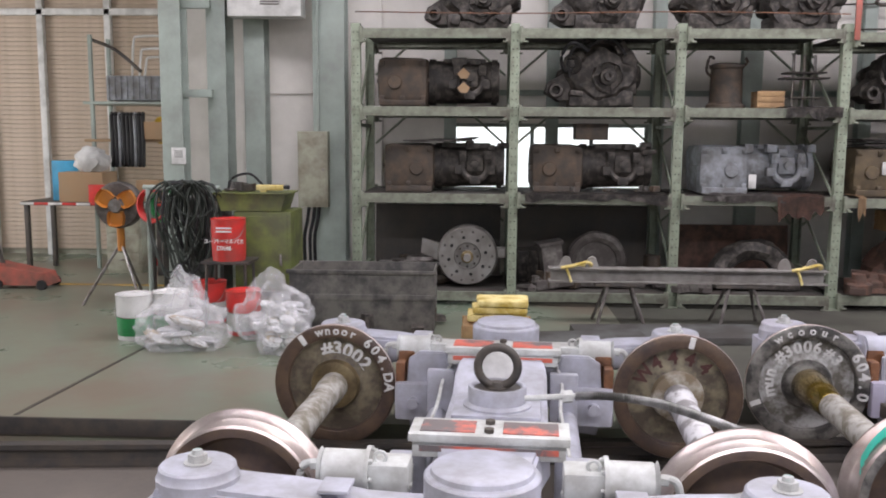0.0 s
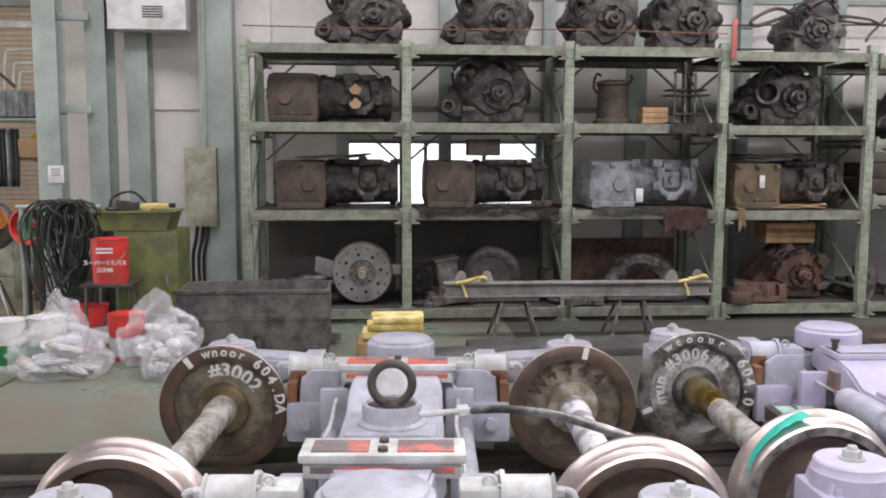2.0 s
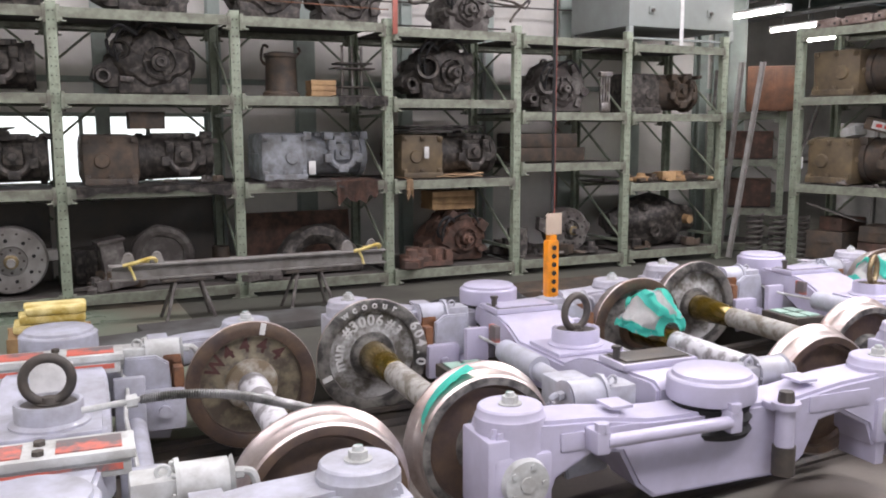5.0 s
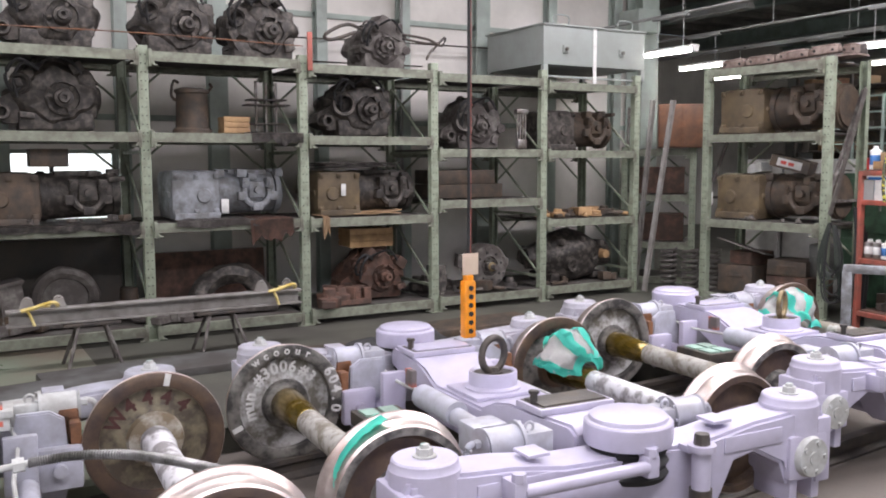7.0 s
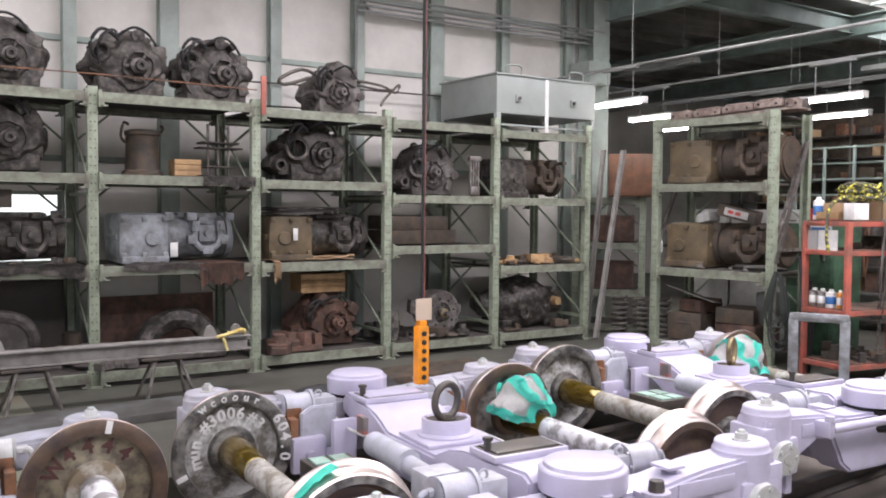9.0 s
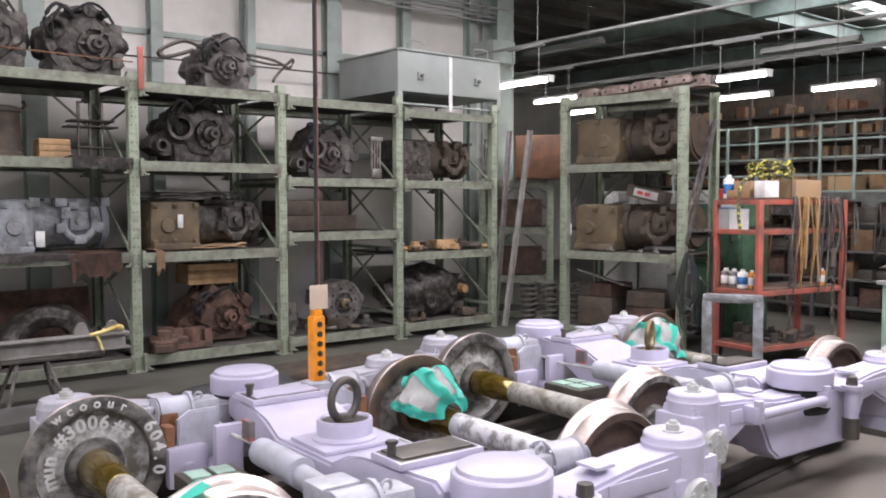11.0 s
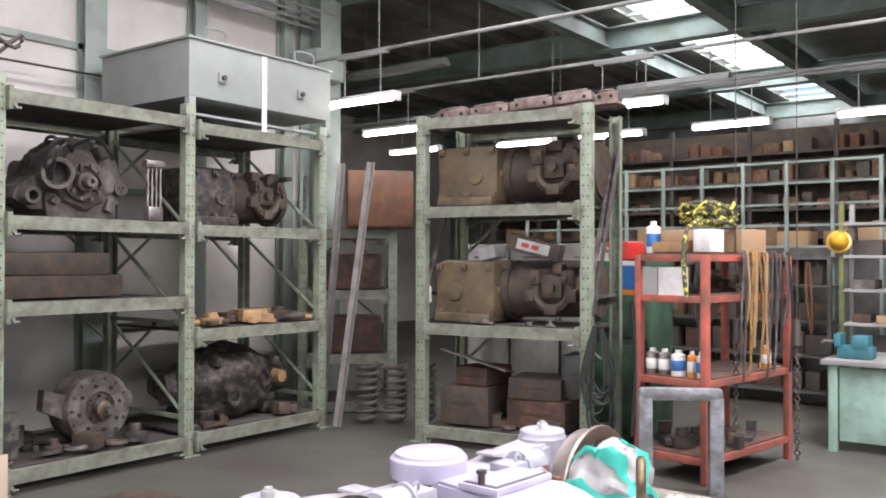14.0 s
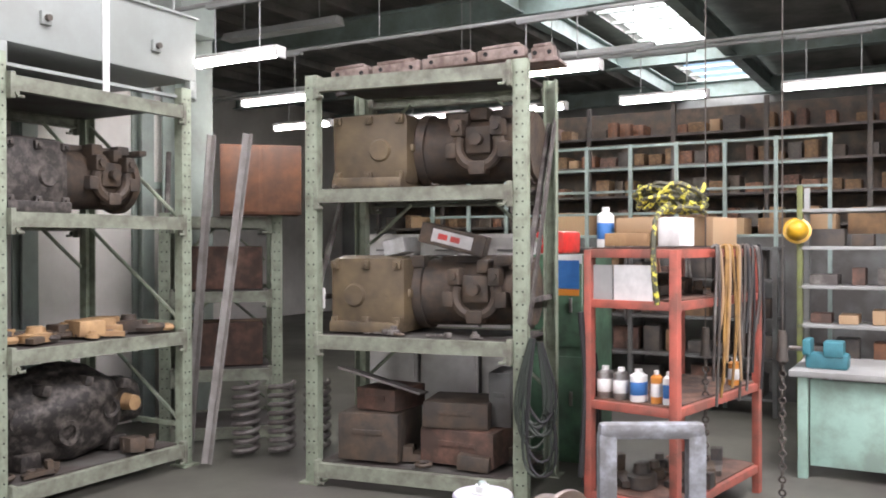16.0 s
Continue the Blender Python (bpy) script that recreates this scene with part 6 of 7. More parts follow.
# lifting beam on trestles
t = thing("lifting_beam", pose(1.75, 7.46, 0.36), "grey steel lifting beam with lugs and yellow slings", "lifting beam")
bm = B()
for z in (0.0, 0.11):
    box(bm, (0, 0, z), (2.34, 0.13, 0.014), 0.003)
box(bm, (0, 0, 0.055), (2.3, 0.02, 0.1))
part("girder", bm, M_dustbeam, t)
for x in (-1.02, -0.8, 0.82, 1.05):
    bm = B()
    prism(bm, [(x - 0.06, 0.117), (x + 0.06, 0.117), (x + 0.035, 0.19), (x - 0.035, 0.19)], -0.012, 0.012)
    ring(bm, (x, 0, 0.175), (0, 1, 0), 0.028, 0.012, 14, 6)
    part("lug", bm, M_dustbeam, t)
for x in (-0.95, 0.98):
    bm = B()
    tube(bm, [(x - 0.12, -0.075, 0.12), (x - 0.02, -0.08, 0.14), (x + 0.1, -0.075, 0.17), (x + 0.14, 0.0, 0.13), (x + 0.02, 0.075, 0.13)], 0.016, 6)
    tube(bm, [(x - 0.08, -0.078, 0.13), (x - 0.05, -0.08, 0.06), (x - 0.03, -0.076, 0.0)], 0.012, 6)
    part("sling", bm, M_yellow, t, "knotted yellow sling")
for x in (1.18, 2.2):
    t = thing("trestle", pose(x, 7.44, 0), "rusty steel trestle under the lifting beam", "trestle", "trestles")
    bm = B()
    box(bm, (0, 0, 0.335), (0.42, 0.14, 0.025), 0.004)
    part("top", bm, M_darksteel, t)
    for sx in (-1, 1):
        for sy in (-1, 1):
            bm = B()
            cyl(bm, (sx * 0.2, sy * 0.16, 0), (sx * 0.1, sy * 0.05, 0.325), 0.014, None, 8)
            part("leg", bm, M_motorl, t)
crate(pose(0.12, 6.15, 0), (0.5, 0.36, 0.28), M_wood, "low wooden crate beside the track")
bm = B()
for k in range(3):
    box(bm, (0.02 * k, 0, 0.035 + 0.05 * k), (0.42 - 0.03 * k, 0.28, 0.05), 0.02)
rough_up(bm, 0.012, 7, 3)
single("folded_cloth", bm, M_yellow, "folded yellow cloths on a crate", "cloth", pose(0.12, 6.15, 0.286))
for k, (x, y, w2, a) in enumerate(((1.5, 6.9, 1.5, 3), (2.9, 6.7, 1.2, -6), (0.8, 6.6, 1.0, 8), (4.6, 7.2, 1.3, 2))):
    bm = B()
    box(bm, (0, 0, 0.03), (w2, 0.5, 0.06), 0.006)
    rough_up(bm, 0.01, 3, k)
    single("plank", bm, M_motorb if k % 2 else M_darkgrey, "dirty board lying on the floor", "board", pose(x, y, 0.002, 0, 0, a))
bm = B()
bmesh.ops.create_grid(bm, x_segments=36, y_segments=24, size=0.5)
for v in bm.verts:
    r0 = max(0, 1 - (v.co.length / 0.5) ** 2)
    v.co.z = 0.26 * r0 * (0.8 + 0.5 * noise.noise(v.co * 4)) + 0.05 * abs(noise.noise(v.co * 9)) + 0.004
bmesh.ops.scale(bm, vec=(1.5, 0.8, 1), verts=bm.verts)
single("tarpaulin", bm, M_black, "heap of black plastic sheet on the floor", "plastic sheet", pose(3.35, 6.35, 0))

# ---- the corner by the shutter ----
t = thing("tool_cabinet", pose(-1.9, 7.75, 0), "olive green steel cabinet", "cabinet")
bm = B()
box(bm, (0, 0, 0.46), (0.5, 0.5, 0.92), 0.012)
part("body", bm, M_olive, t)
bm = B()
box(bm, (0, -0.256, 0.46), (0.44, 0.012, 0.84), 0.004)
d = part("door", bm, M_olive, t)
bm = B()
box(bm, (0.16, -0.27, 0.5), (0.02, 0.02, 0.1), 0.004)
part("handle", bm, M_steel, d)
t = thing("parts_tray", pose(-2.0, 7.7, 0.925), "green steel tray of parts on a cabinet", "tray")
bm = B()
prism(bm, [(-0.26, 0), (0.26, 0), (0.31, 0.15), (-0.31, 0.15)], -0.2, 0.2)
part("tub", bm, M_olive, t)
bm = B()
box(bm, (0, 0, 0.152), (0.66, 0.44, 0.015), 0.004)
part("rim", bm, M_olive, t)
bm = B()
tube(bm, [(-0.24, -0.05, 0.16), (-0.2, -0.05, 0.28), (-0.05, -0.02, 0.32), (0.06, 0.0, 0.22), (0.1, 0.02, 0.16)], 0.012, 6)
single("extension_lead", bm, M_black, "black extension lead looped over a tray", "cable", pose(-2.0, 7.7, 0.92))
bm = B()
box(bm, (0, 0, 0.5), (0.32, 0.3, 1.0), 0.01)
box(bm, (0, -0.02, 1.01), (0.36, 0.34, 0.03), 0.006)
rough_up(bm, 0.006, 4, 1)
single("old_machine", bm, M_darkgrey, "dark grey machine stand behind hanging cables", "machine", pose(-2.5, 7.95, 0))
t = thing("cordless_tool", pose(-1.85, 7.6, 1.085), "yellow and black hand tool on a tray", "hand tool")
bm = B()
box(bm, (0, 0, 0.04), (0.24, 0.06, 0.05), 0.012)
box(bm, (-0.06, 0, 0.02), (0.05, 0.05, 0.07), 0.01)
part("body", bm, M_yellow, t)
bm = B()
cyl(bm, (0.12, 0, 0.045), (0.17, 0, 0.045), 0.02, None, 12)
part("nose", bm, M_black, t)
scrap(pose(-2.15, 7.72, 1.085), 8, M_darksteel, "small dark tools on a tray", 90, (0.25, 0.25), 0.09, 0.8)
t = thing("cable_stand", pose(-2.62, 7.55, 0), "steel stand hung with dark green cable coils", "cable stand")
for x in (-0.3, 0.3):
    bm = B()
    cyl(bm, (x, 0, 0), (x, 0, 1.12), 0.02, None, 10)
    part("upright", bm, M_col, t)
bm = B()
cyl(bm, (-0.34, 0, 1.12), (0.34, 0, 1.12), 0.022, None, 10)
part("crossbar", bm, M_col, t)
rnd = random.Random(12)
for k in range(36):
    bm = B()
    cx, wd, dp = rnd.uniform(-0.16, 0.2), rnd.uniform(0.1, 0.25), rnd.uniform(0.3, 0.9)
    y0 = rnd.uniform(-0.1, 0.1)
    n = 12
    loop = [(cx + wd * math.sin(2 * math.pi * i / n) * (0.75 + 0.25 * math.cos(2 * math.pi * i / n)) + rnd.uniform(-0.02, 0.02), y0 + rnd.uniform(-0.04, 0.04), 1.17 - dp / 2 + dp / 2 * math.cos(2 * math.pi * i / n) + rnd.uniform(-0.015, 0.015)) for i in range(n + 1)]
    tube(bm, loop, rnd.choice((0.008, 0.01, 0.012)), 6)
    part("cable_coil", bm, M_cable if k % 4 else M_black, t)
for k in range(7):
    bm = B()
    tube(bm, [(rnd.uniform(-0.3, 0.3), rnd.uniform(-0.2, 0.2), 0.03 + rnd.uniform(0, 0.16)) for i in range(7)], 0.01, 6)
    part("loose_cable", bm, M_black, t)
t = thing("drum_fan", pose(-3.35, 7.9, 0), "orange-bladed fan on a chrome tripod", "fan")
bm = B()
lathe(bm, [(0.0, -0.03), (0.06, -0.04), (0.08, 0.0), (0.2, 0.0), (0.215, 0.02), (0.215, 0.10), (0.2, 0.12), (0, 0.12)], (0, 0, 0.93), (0, 1, 0), 32)
part("drum", bm, M_motorl, t)
bm = B()
cyl(bm, (0, -0.06, 0.93), (0, -0.02, 0.93), 0.06, None, 20)
part("hub", bm, M_steel, t)
for k in range(3):
    bm = B()
    a = k * 2.094 + 0.5
    box(bm, (0.12 * math.cos(a), -0.012, 0.93 + 0.12 * math.sin(a)), (0.15, 0.02, 0.15), 0.05, pose(0, 0, 0, 0, -math.degrees(a), 0))
    part("blade", bm, M_orange, t)
bm = B()
cyl(bm, (0, 0.06, 0.5), (0, 0.06, 0.74), 0.035, None, 12)
part("post", bm, M_orange, t)
for a in (200, 320, 80):
    bm = B()
    cyl(bm, (0, 0.06, 0.58), (0.36 * math.cos(radians(a)), 0.06 + 0.36 * math.sin(radians(a)), 0), 0.013, None, 8)
    part("leg", bm, M_steel, t)
for k, (x, mt) in enumerate(((-2.98, M_red), (-2.9, M_greencan))):
    t = thing("hose_reel", pose(x, 7.75 + 0.1 * k, 0.8), "coiled hose hanging by the cable stand", "hose reel")
    for j in range(4):
        bm = B()
        ring(bm, (0, 0.02 * j, 0.14), (0.4, 1, 0), 0.15 - 0.006 * j, 0.012, 26, 6)
        part("hose_turn", bm, mt, t)
    bm = B()
    box(bm, (0, 0.03, -0.4), (0.04, 0.04, 0.8), 0.004)
    part("stand", bm, M_darksteel, t)

t = thing("switch_box", pose(-1.78, 9.27, 0.82), "beige steel electrical box on a column", "electrical box")
bm = B()
box(bm, (0, 0, 0.4), (0.32, 0.16, 0.80), 0.008)
part("body", bm, M_beige, t)
bm = B()
box(bm, (0, -0.084, 0.4), (0.28, 0.01, 0.74), 0.004)
d = part("door", bm, M_beige, t)
bm = B()
cyl(bm, (0.11, -0.1, 0.4), (0.11, -0.088, 0.4), 0.014, None, 12)
part("lock", bm, M_steel, d)
for x in (-0.06, 0.0, 0.05):
    bm = B()
    tube(bm, [(x, 0, 0.0), (x - 0.02, 0.0, -0.15), (x - 0.06, 0.02, -0.35), (x - 0.05, 0.03, -0.78)], 0.018, 8)
    part("cable", bm, M_black, t)
bm = B()
tube(bm, [(0.05, 0, 0.8), (0.05, 0.0, 1.6), (0.05, 0, 3.7)], 0.016, 8)
part("conduit", bm, M_col, t)
t = thing("control_box", pose(-2.24, 9.2, 2.78), "pale grey control box high on the wall", "electrical box")
bm = B()
box(bm, (0, 0, 0.4), (0.76, 0.25, 0.8), 0.008)
part("body", bm, M_white, t)
for k in range(5):
    bm = B()
    box(bm, (0.06, -0.128, 0.12 + 0.025 * k), (0.2, 0.008, 0.012))
    part("vent_slat", bm, M_darksteel, t)
t = thing("wall_sign", pose(-3.1, 8.88, 1.36), "small white notice on a column", "sign")
bm = B()
box(bm, (0, 0, 0), (0.15, 0.01, 0.17), 0.002)
part("board", bm, M_white, t)
for k in range(4):
    bm = B()
    box(bm, (0.0, -0.006, 0.05 - 0.02 * k), (0.09, 0.003, 0.01))
    part("print_line", bm, M_dirtywall, t)

# work table and shelf under the shutter
t = thing("work_table", pose(-4.35, 9.9, 0), "cluttered steel work table with red and white edge", "table")
bm = B()
box(bm, (0, 0, 0.8), (1.6, 0.7, 0.04), 0.005)
part("tabletop", bm, M_darksteel, t)
for k in range(10):
    bm = B()
    box(bm, (-0.72 + 0.16 * k, -0.356, 0.8), (0.155, 0.012, 0.028), 0.002)
    part("edge_band", bm, M_red if k % 2 else M_white, t)
for x in (-0.75, 0.75):
    for y in (-0.3, 0.3):
        bm = B()
        box(bm, (x, y, 0.39), (0.05, 0.05, 0.78), 0.004)
        part("leg", bm, M_darksteel, t)
t2 = thing("drawer_unit", pose(-4.05, 9.95, 0), "grey-green steel drawer unit under a table", "drawers")
bm = B()
box(bm, (0, 0, 0.35), (0.4, 0.5, 0.7), 0.006)
part("body", bm, M_beige, t2)
for k in range(3):
    bm = B()
    box(bm, (0, -0.255, 0.13 + 0.22 * k), (0.36, 0.012, 0.2), 0.004)
    dr = part("drawer", bm, M_beige, t2)
    bm = B()
    box(bm, (0, -0.268, 0.16 + 0.22 * k), (0.1, 0.014, 0.016), 0.003)
    part("handle", bm, M_steel, dr)


def carton(m, s, label, material=M_card, name="carton"):
    t = thing(name, m, label, "box")
    bm = B()
    box(bm, (0, 0, s[2] / 2), s, 0.004)
    part("body", bm, material, t)
    bm = B()
    box(bm, (0, 0, s[2] + 0.001), (s[0] * 1.0, 0.05, 0.002))
    part("tape", bm, M_card if material != M_card else M_shutter, t)
    return t


carton(pose(-4.45, 9.75, 0.822), (0.5, 0.4, 0.33), "brown carton on the work table")
carton(pose(-4.22, 9.5, 0.822), (0.2, 0.1, 0.2), "small red box on the work table", M_red, "red_box")
carton(pose(-4.72, 9.9, 0.822), (0.3, 0.3, 0.45), "blue box on the work table", M_cyan, "blue_box")
carton(pose(-4.05, 9.72, 0.822), (0.18, 0.2, 0.16), "small red box beside a carton", M_red, "red_box")
carton(pose(-3.75, 9.8, 0.822), (0.26, 0.22, 0.24), "brown carton at the end of the work table", M_card)
carton(pose(-4.6, 9.62, 0.822), (0.16, 0.12, 0.28), "tall white box on the work table", M_white, "white_box")
carton(pose(-3.72, 10.1, 1.516), (0.3, 0.3, 0.2), "brown carton on the pipe shelf")
bm = B()
bmesh.ops.create_icosphere(bm, subdivisions=3, radius=1)
for v in bm.verts:
    f = 1 + 0.3 * noise.noise(v.co * 2.5)
    v.co = Vector((v.co.x * 0.2 * f, v.co.y * 0.14 * f, max(v.co.z, -0.7) * 0.16 * f + 0.112))
single("silver_bag", bm, M_paper, "silvery bag on a carton", "bag", pose(-4.4, 9.75, 1.156))
t = thing("tube_shelf", pose(-3.95, 10.3, 0), "pale green pipe shelf with a grey crate", "shelf")
for x in (-0.55, 0.55):
    for y in (-0.25, 0.25):
        bm = B()
        box(bm, (x, y, 1.35), (0.04, 0.04, 2.7), 0.004)
        part("post", bm, M_col, t)
for z in (1.5, 1.93):
    bm = B()
    box(bm, (0, 0, z), (1.3, 0.56, 0.03), 0.004)
    part("shelf_board", bm, M_card if z < 1.6 else M_col, t)
t = thing("plastic_crate", pose(-4.0, 10.2, 1.947), "grey ribbed plastic crate", "crate")
bm = B()
box(bm, (0, 0, 0.15), (0.62, 0.4, 0.28), 0.015)
part("tub", bm, M_motorg, t)
for k in range(9):
    bm = B()
    box(bm, (-0.28 + 0.07 * k, -0.204, 0.15), (0.02, 0.012, 0.26), 0.003)
    part("rib", bm, M_motorg, t)
t = thing("trolley_frame", pose(-3.85, 10.25, 2.24), "white bent-tube trolley handles in a crate", "trolley")
for k, s in enumerate((1.0, 0.7, 0.5)):
    bm = B()
    tube(bm, [(-0.25 * s, 0.03 * k, 0), (-0.22 * s, 0.05 * k, 0.4 * s), (-0.15 * s, 0.05 * k, 0.46 * s), (0.2 * s, 0.05 * k, 0.46 * s), (0.25 * s, 0.05 * k, 0.38 * s), (0.22 * s, 0.03 * k, 0)], 0.014, 8)
    part("handle_bar", bm, M_white, t)
bm = B()
tube(bm, [(-0.7, -0.1, 0.42), (-0.4, -0.1, 0.3), (-0.1, -0.1, 0.05)], 0.02, 8)
part("rod", bm, M_darksteel, t)
for k in range(9):
    bm = B()
    x = -4.25 + 0.045 * k
    tube(bm, [(0, -0.02, 0), (0.01, -0.03, -0.3), (0, -0.025, -0.55), (-0.01, 0.02, -0.5), (0, 0.02, 0), (0, 0, 0.012), (0, -0.02, 0)], 0.02, 6)
    single("hanging_hose", bm, M_black if k % 4 != 2 else M_motorg, "black hose hanging from a shelf", "hose", pose(x, 9.98, 1.78), "hanging hoses")
bm = B()
for j in range(5):
    ring(bm, (0, 0.014 * j, 0), (0, 1, 0), 0.075 - 0.003 * j, 0.012, 20, 6)
single("yellow_hose", bm, M_yellow, "coil of yellow hose on a shelf post", "hose", pose(-3.58, 9.98, 1.62))
t = thing("floor_jack", pose(-4.7, 8.75, 0), "dark red trolley jack with a long handle", "jack")
bm = B()
prism(bm, [(-0.3, 0.04), (0.3, 0.04), (0.24, 0.16), (0.0, 0.2), (-0.28, 0.26)], -0.14, 0.14)
part("body", bm, M_rackred, t)
bm = B()
tube(bm, [(-0.22, 0, 0.2), (-0.34, 0, 0.6), (-0.5, 0, 1.05)], 0.022, 8)
part("handle", bm, M_darksteel, t)
for x in (-0.22, 0.24):
    for y in (-0.15, 0.15):
        bm = B()
        cyl(bm, (x, y - 0.02, 0.05), (x, y + 0.02, 0.05), 0.05, None, 16)
        part("wheel", bm, M_black, t)

t = thing("yellow_hose", pose(-3.72, 10.05, 1.62), "coil of yellow hose hanging from the shelf", "hose")
for k in range(5):
    bm = B()
    ring(bm, (0.02 * k, -0.01 * k, 0), (0.5, 1, 0), 0.09, 0.014, 20, 6)
    for v in bm.verts:
        v.co.z *= 1.5
    part("hose_turn", bm, M_yellowhose, t)


# ---- store east of the racking ----
def lamp(x, y, z=2.9, L=1.15):
    t = thing("fluorescent_lamp", pose(x, y, z), "lit white fluorescent batten lamp on hangers", "ceiling lamp", "hanging lamps")
    bm = B()
    box(bm, (0, 0, 0.045), (0.12, L + 0.04, 0.03), 0.006)
    part("reflector", bm, M_white, t)
    for s in (-1, 1):
        bm = B()
        cyl(bm, (s * 0.024, -L / 2, 0.0), (s * 0.024, L / 2, 0.0), 0.014, None, 12)
        part("tube", bm, M_tube, t, "glowing white tube")
        bm = B()
        cyl(bm, (0, s * 0.22, 0.06), (0, s * 0.22, 0.42), 0.006, None, 6)
        part("hanger", bm, M_dirtywall, t)
        bm = B()
        box(bm, (0, s * (L / 2 + 0.01), 0.005), (0.1, 0.025, 0.06), 0.004)
        part("end_cap", bm, M_white, t)
    bm = B()
    box(bm, (0, 0, 0.43), (0.05, 0.6, 0.03), 0.004)
    part("bracket", bm, M_dirtywall, t)
    return t


for x, y in ((8.04, 8.2), (9.64, 9.18), (9.64, 6.35), (11.19, 10.1), (11.38, 8.5), (11.38, 7.33), (11.38, 5.93), (11.38, 4.45)):
    lamp(x, y, 2.9, 0.8)
for x in (8.04, 9.64, 11.19, 11.38):
    bm = B()
    cyl(bm, (x, 1.0, 3.355), (x, 15.9, 3.355), 0.018, None, 10)
    for y in (4, 8, 12):
        cyl(bm, (x, y, 3.37), (x, y, 4.62), 0.006, None, 6)
    single("conduit", bm, M_dirtywall, "thin grey conduit pipe carrying lamps", "conduit", kind="structure")
for x, y in ((10.2, 9.6), (12.9, 7.2)):
    bm = B()
    prism(bm, [(-0.09, 0), (0.09, 0), (0.05, 0.08), (-0.05, 0.08)], -0.75, 0.75)
    for yy in (-0.5, 0.5):
        cyl(bm, (0, yy, 0.07), (0, yy, 0.9), 0.006, None, 6)
    single("unlit_lamp", bm, M_dirtywall, "unlit grey lamp trough hanging from the roof", "ceiling lamp", pose(x, y, 3.72))

# red rack with rope, cans and boxes
RM = pose(7.68, 5.31, 0, 0, 0, -100) @ Matrix.Diagonal((0.86, 1.15, 1, 1))
R = thing("red_rack", RM, "red-oxide angle iron rack crowded with cans and ropes", "rack")
for x in (0, 0.58):
    for y in (0, 1.0):
        bm = B()
        box(bm, (x, y, 0.745), (0.05, 0.05, 1.49), 0.004)
        part("post", bm, M_rackred, R)
for z in (1.47, 1.2, 0.65, 0.15):
    for y in (0, 1.0):
        bm = B()
        box(bm, (0.29, y, z), (0.53, 0.04, 0.045), 0.003)
        part("rail", bm, M_rackred, R)
    for x in (0, 0.58):
        bm = B()
        box(bm, (x, 0.5, z), (0.04, 0.95, 0.045), 0.003)
        part("rail", bm, M_rackred, R)
    bm = B()
    box(bm, (0.29, 0.5, z + 0.028), (0.56, 0.98, 0.01))
    part("shelf_board", bm, M_rust, R)
for k, (x, y, z, s, mt) in enumerate(((0.22, 0.16, 1.51, (0.3, 0.22, 0.07), M_wood), (0.44, 0.55, 1.51, (0.3, 0.3, 0.16), M_card), (0.2, 0.72, 1.51, (0.28, 0.26, 0.14), M_wood), (0.25, 0.17, 1.582, (0.24, 0.18, 0.08), M_card), (0.5, 0.14, 1.51, (0.14, 0.16, 0.15), M_white), (0.12, 0.42, 1.51, (0.18, 0.2, 0.13), M_card))):
    carton(RM @ pose(x, y, z), s, "small carton on the red rack", mt)
bm = B()
box(bm, (0.3, 0.05, 1.315), (0.26, 0.006, 0.19))
single("paper_sheet", bm, M_paper, "white sheet of paper pinned to the red rack", "paper", RM @ pose(0, -0.045, 0))
bm = B()
box(bm, (0.05, 0.05, 1.315), (0.16, 0.006, 0.19))
single("paper_sheet", bm, M_dirtywall, "grey sheet pinned to the red rack", "paper", RM @ pose(0.03, -0.045, 0))


def spray_can(m, mt, label, h=0.2, r=0.035, name="spray_can"):
    t = thing(name, m, label, "can", "cans on the red rack")
    bm = B()
    lathe(bm, [(0, 0), (r, 0), (r, h * 0.8), (r * 0.5, h * 0.88), (0, h * 0.88)], seg=18)
    part("can", bm, mt, t)
    bm = B()
    lathe(bm, [(r * 1.0, h * 0.2), (r * 1.02, h * 0.21), (r * 1.02, h * 0.6), (r * 1.0, h * 0.61)], seg=18)
    part("label_band", bm, M_blue if mt == M_white else M_white, t)
    bm = B()
    cyl(bm, (0, 0, h * 0.88), (0, 0, h), r * 0.45, None, 12)
    part("cap", bm, M_white, t)
    return t


for k, (x, mt, lb, r) in enumerate(((0.07, M_steel, "silver can", 0.05), (0.18, M_steel, "silver can with a pale label", 0.046), (0.3, M_white, "white tin", 0.05), (0.42, M_orange, "orange spray can", 0.033), (0.5, M_white, "white spray can", 0.033))):
    spray_can(RM @ pose(x, 0.06, 0.684), mt, lb + " on the red rack shelf", 0.17, r)
spray_can(RM @ pose(0.04, 0.1, 1.504), M_white, "white and blue bottle on the rack", 0.22, 0.05, "bottle")
spray_can(RM @ pose(0.52, 0.8, 0.684), M_orange, "orange bottle on the rack", 0.16, 0.04)
rnd = random.Random(3)
t = thing("rope_heap", RM @ pose(0.36, 0.3, 1.66) @ Matrix.Scale(1.35, 4), "heap of yellow and black rope on boxes", "rope")
for k in range(13):
    bm = B()
    pts = [(0.16 * math.cos(i * 0.9 + k) * rnd.uniform(0.5, 1.1), 0.14 * math.sin(i * 0.9 + k) * rnd.uniform(0.5, 1.1), 0.03 + rnd.uniform(0, 0.11)) for i in range(9)]
    tube(bm, pts, 0.011, 6)
    part("rope_turn", bm, M_rope, t)
bm = B()
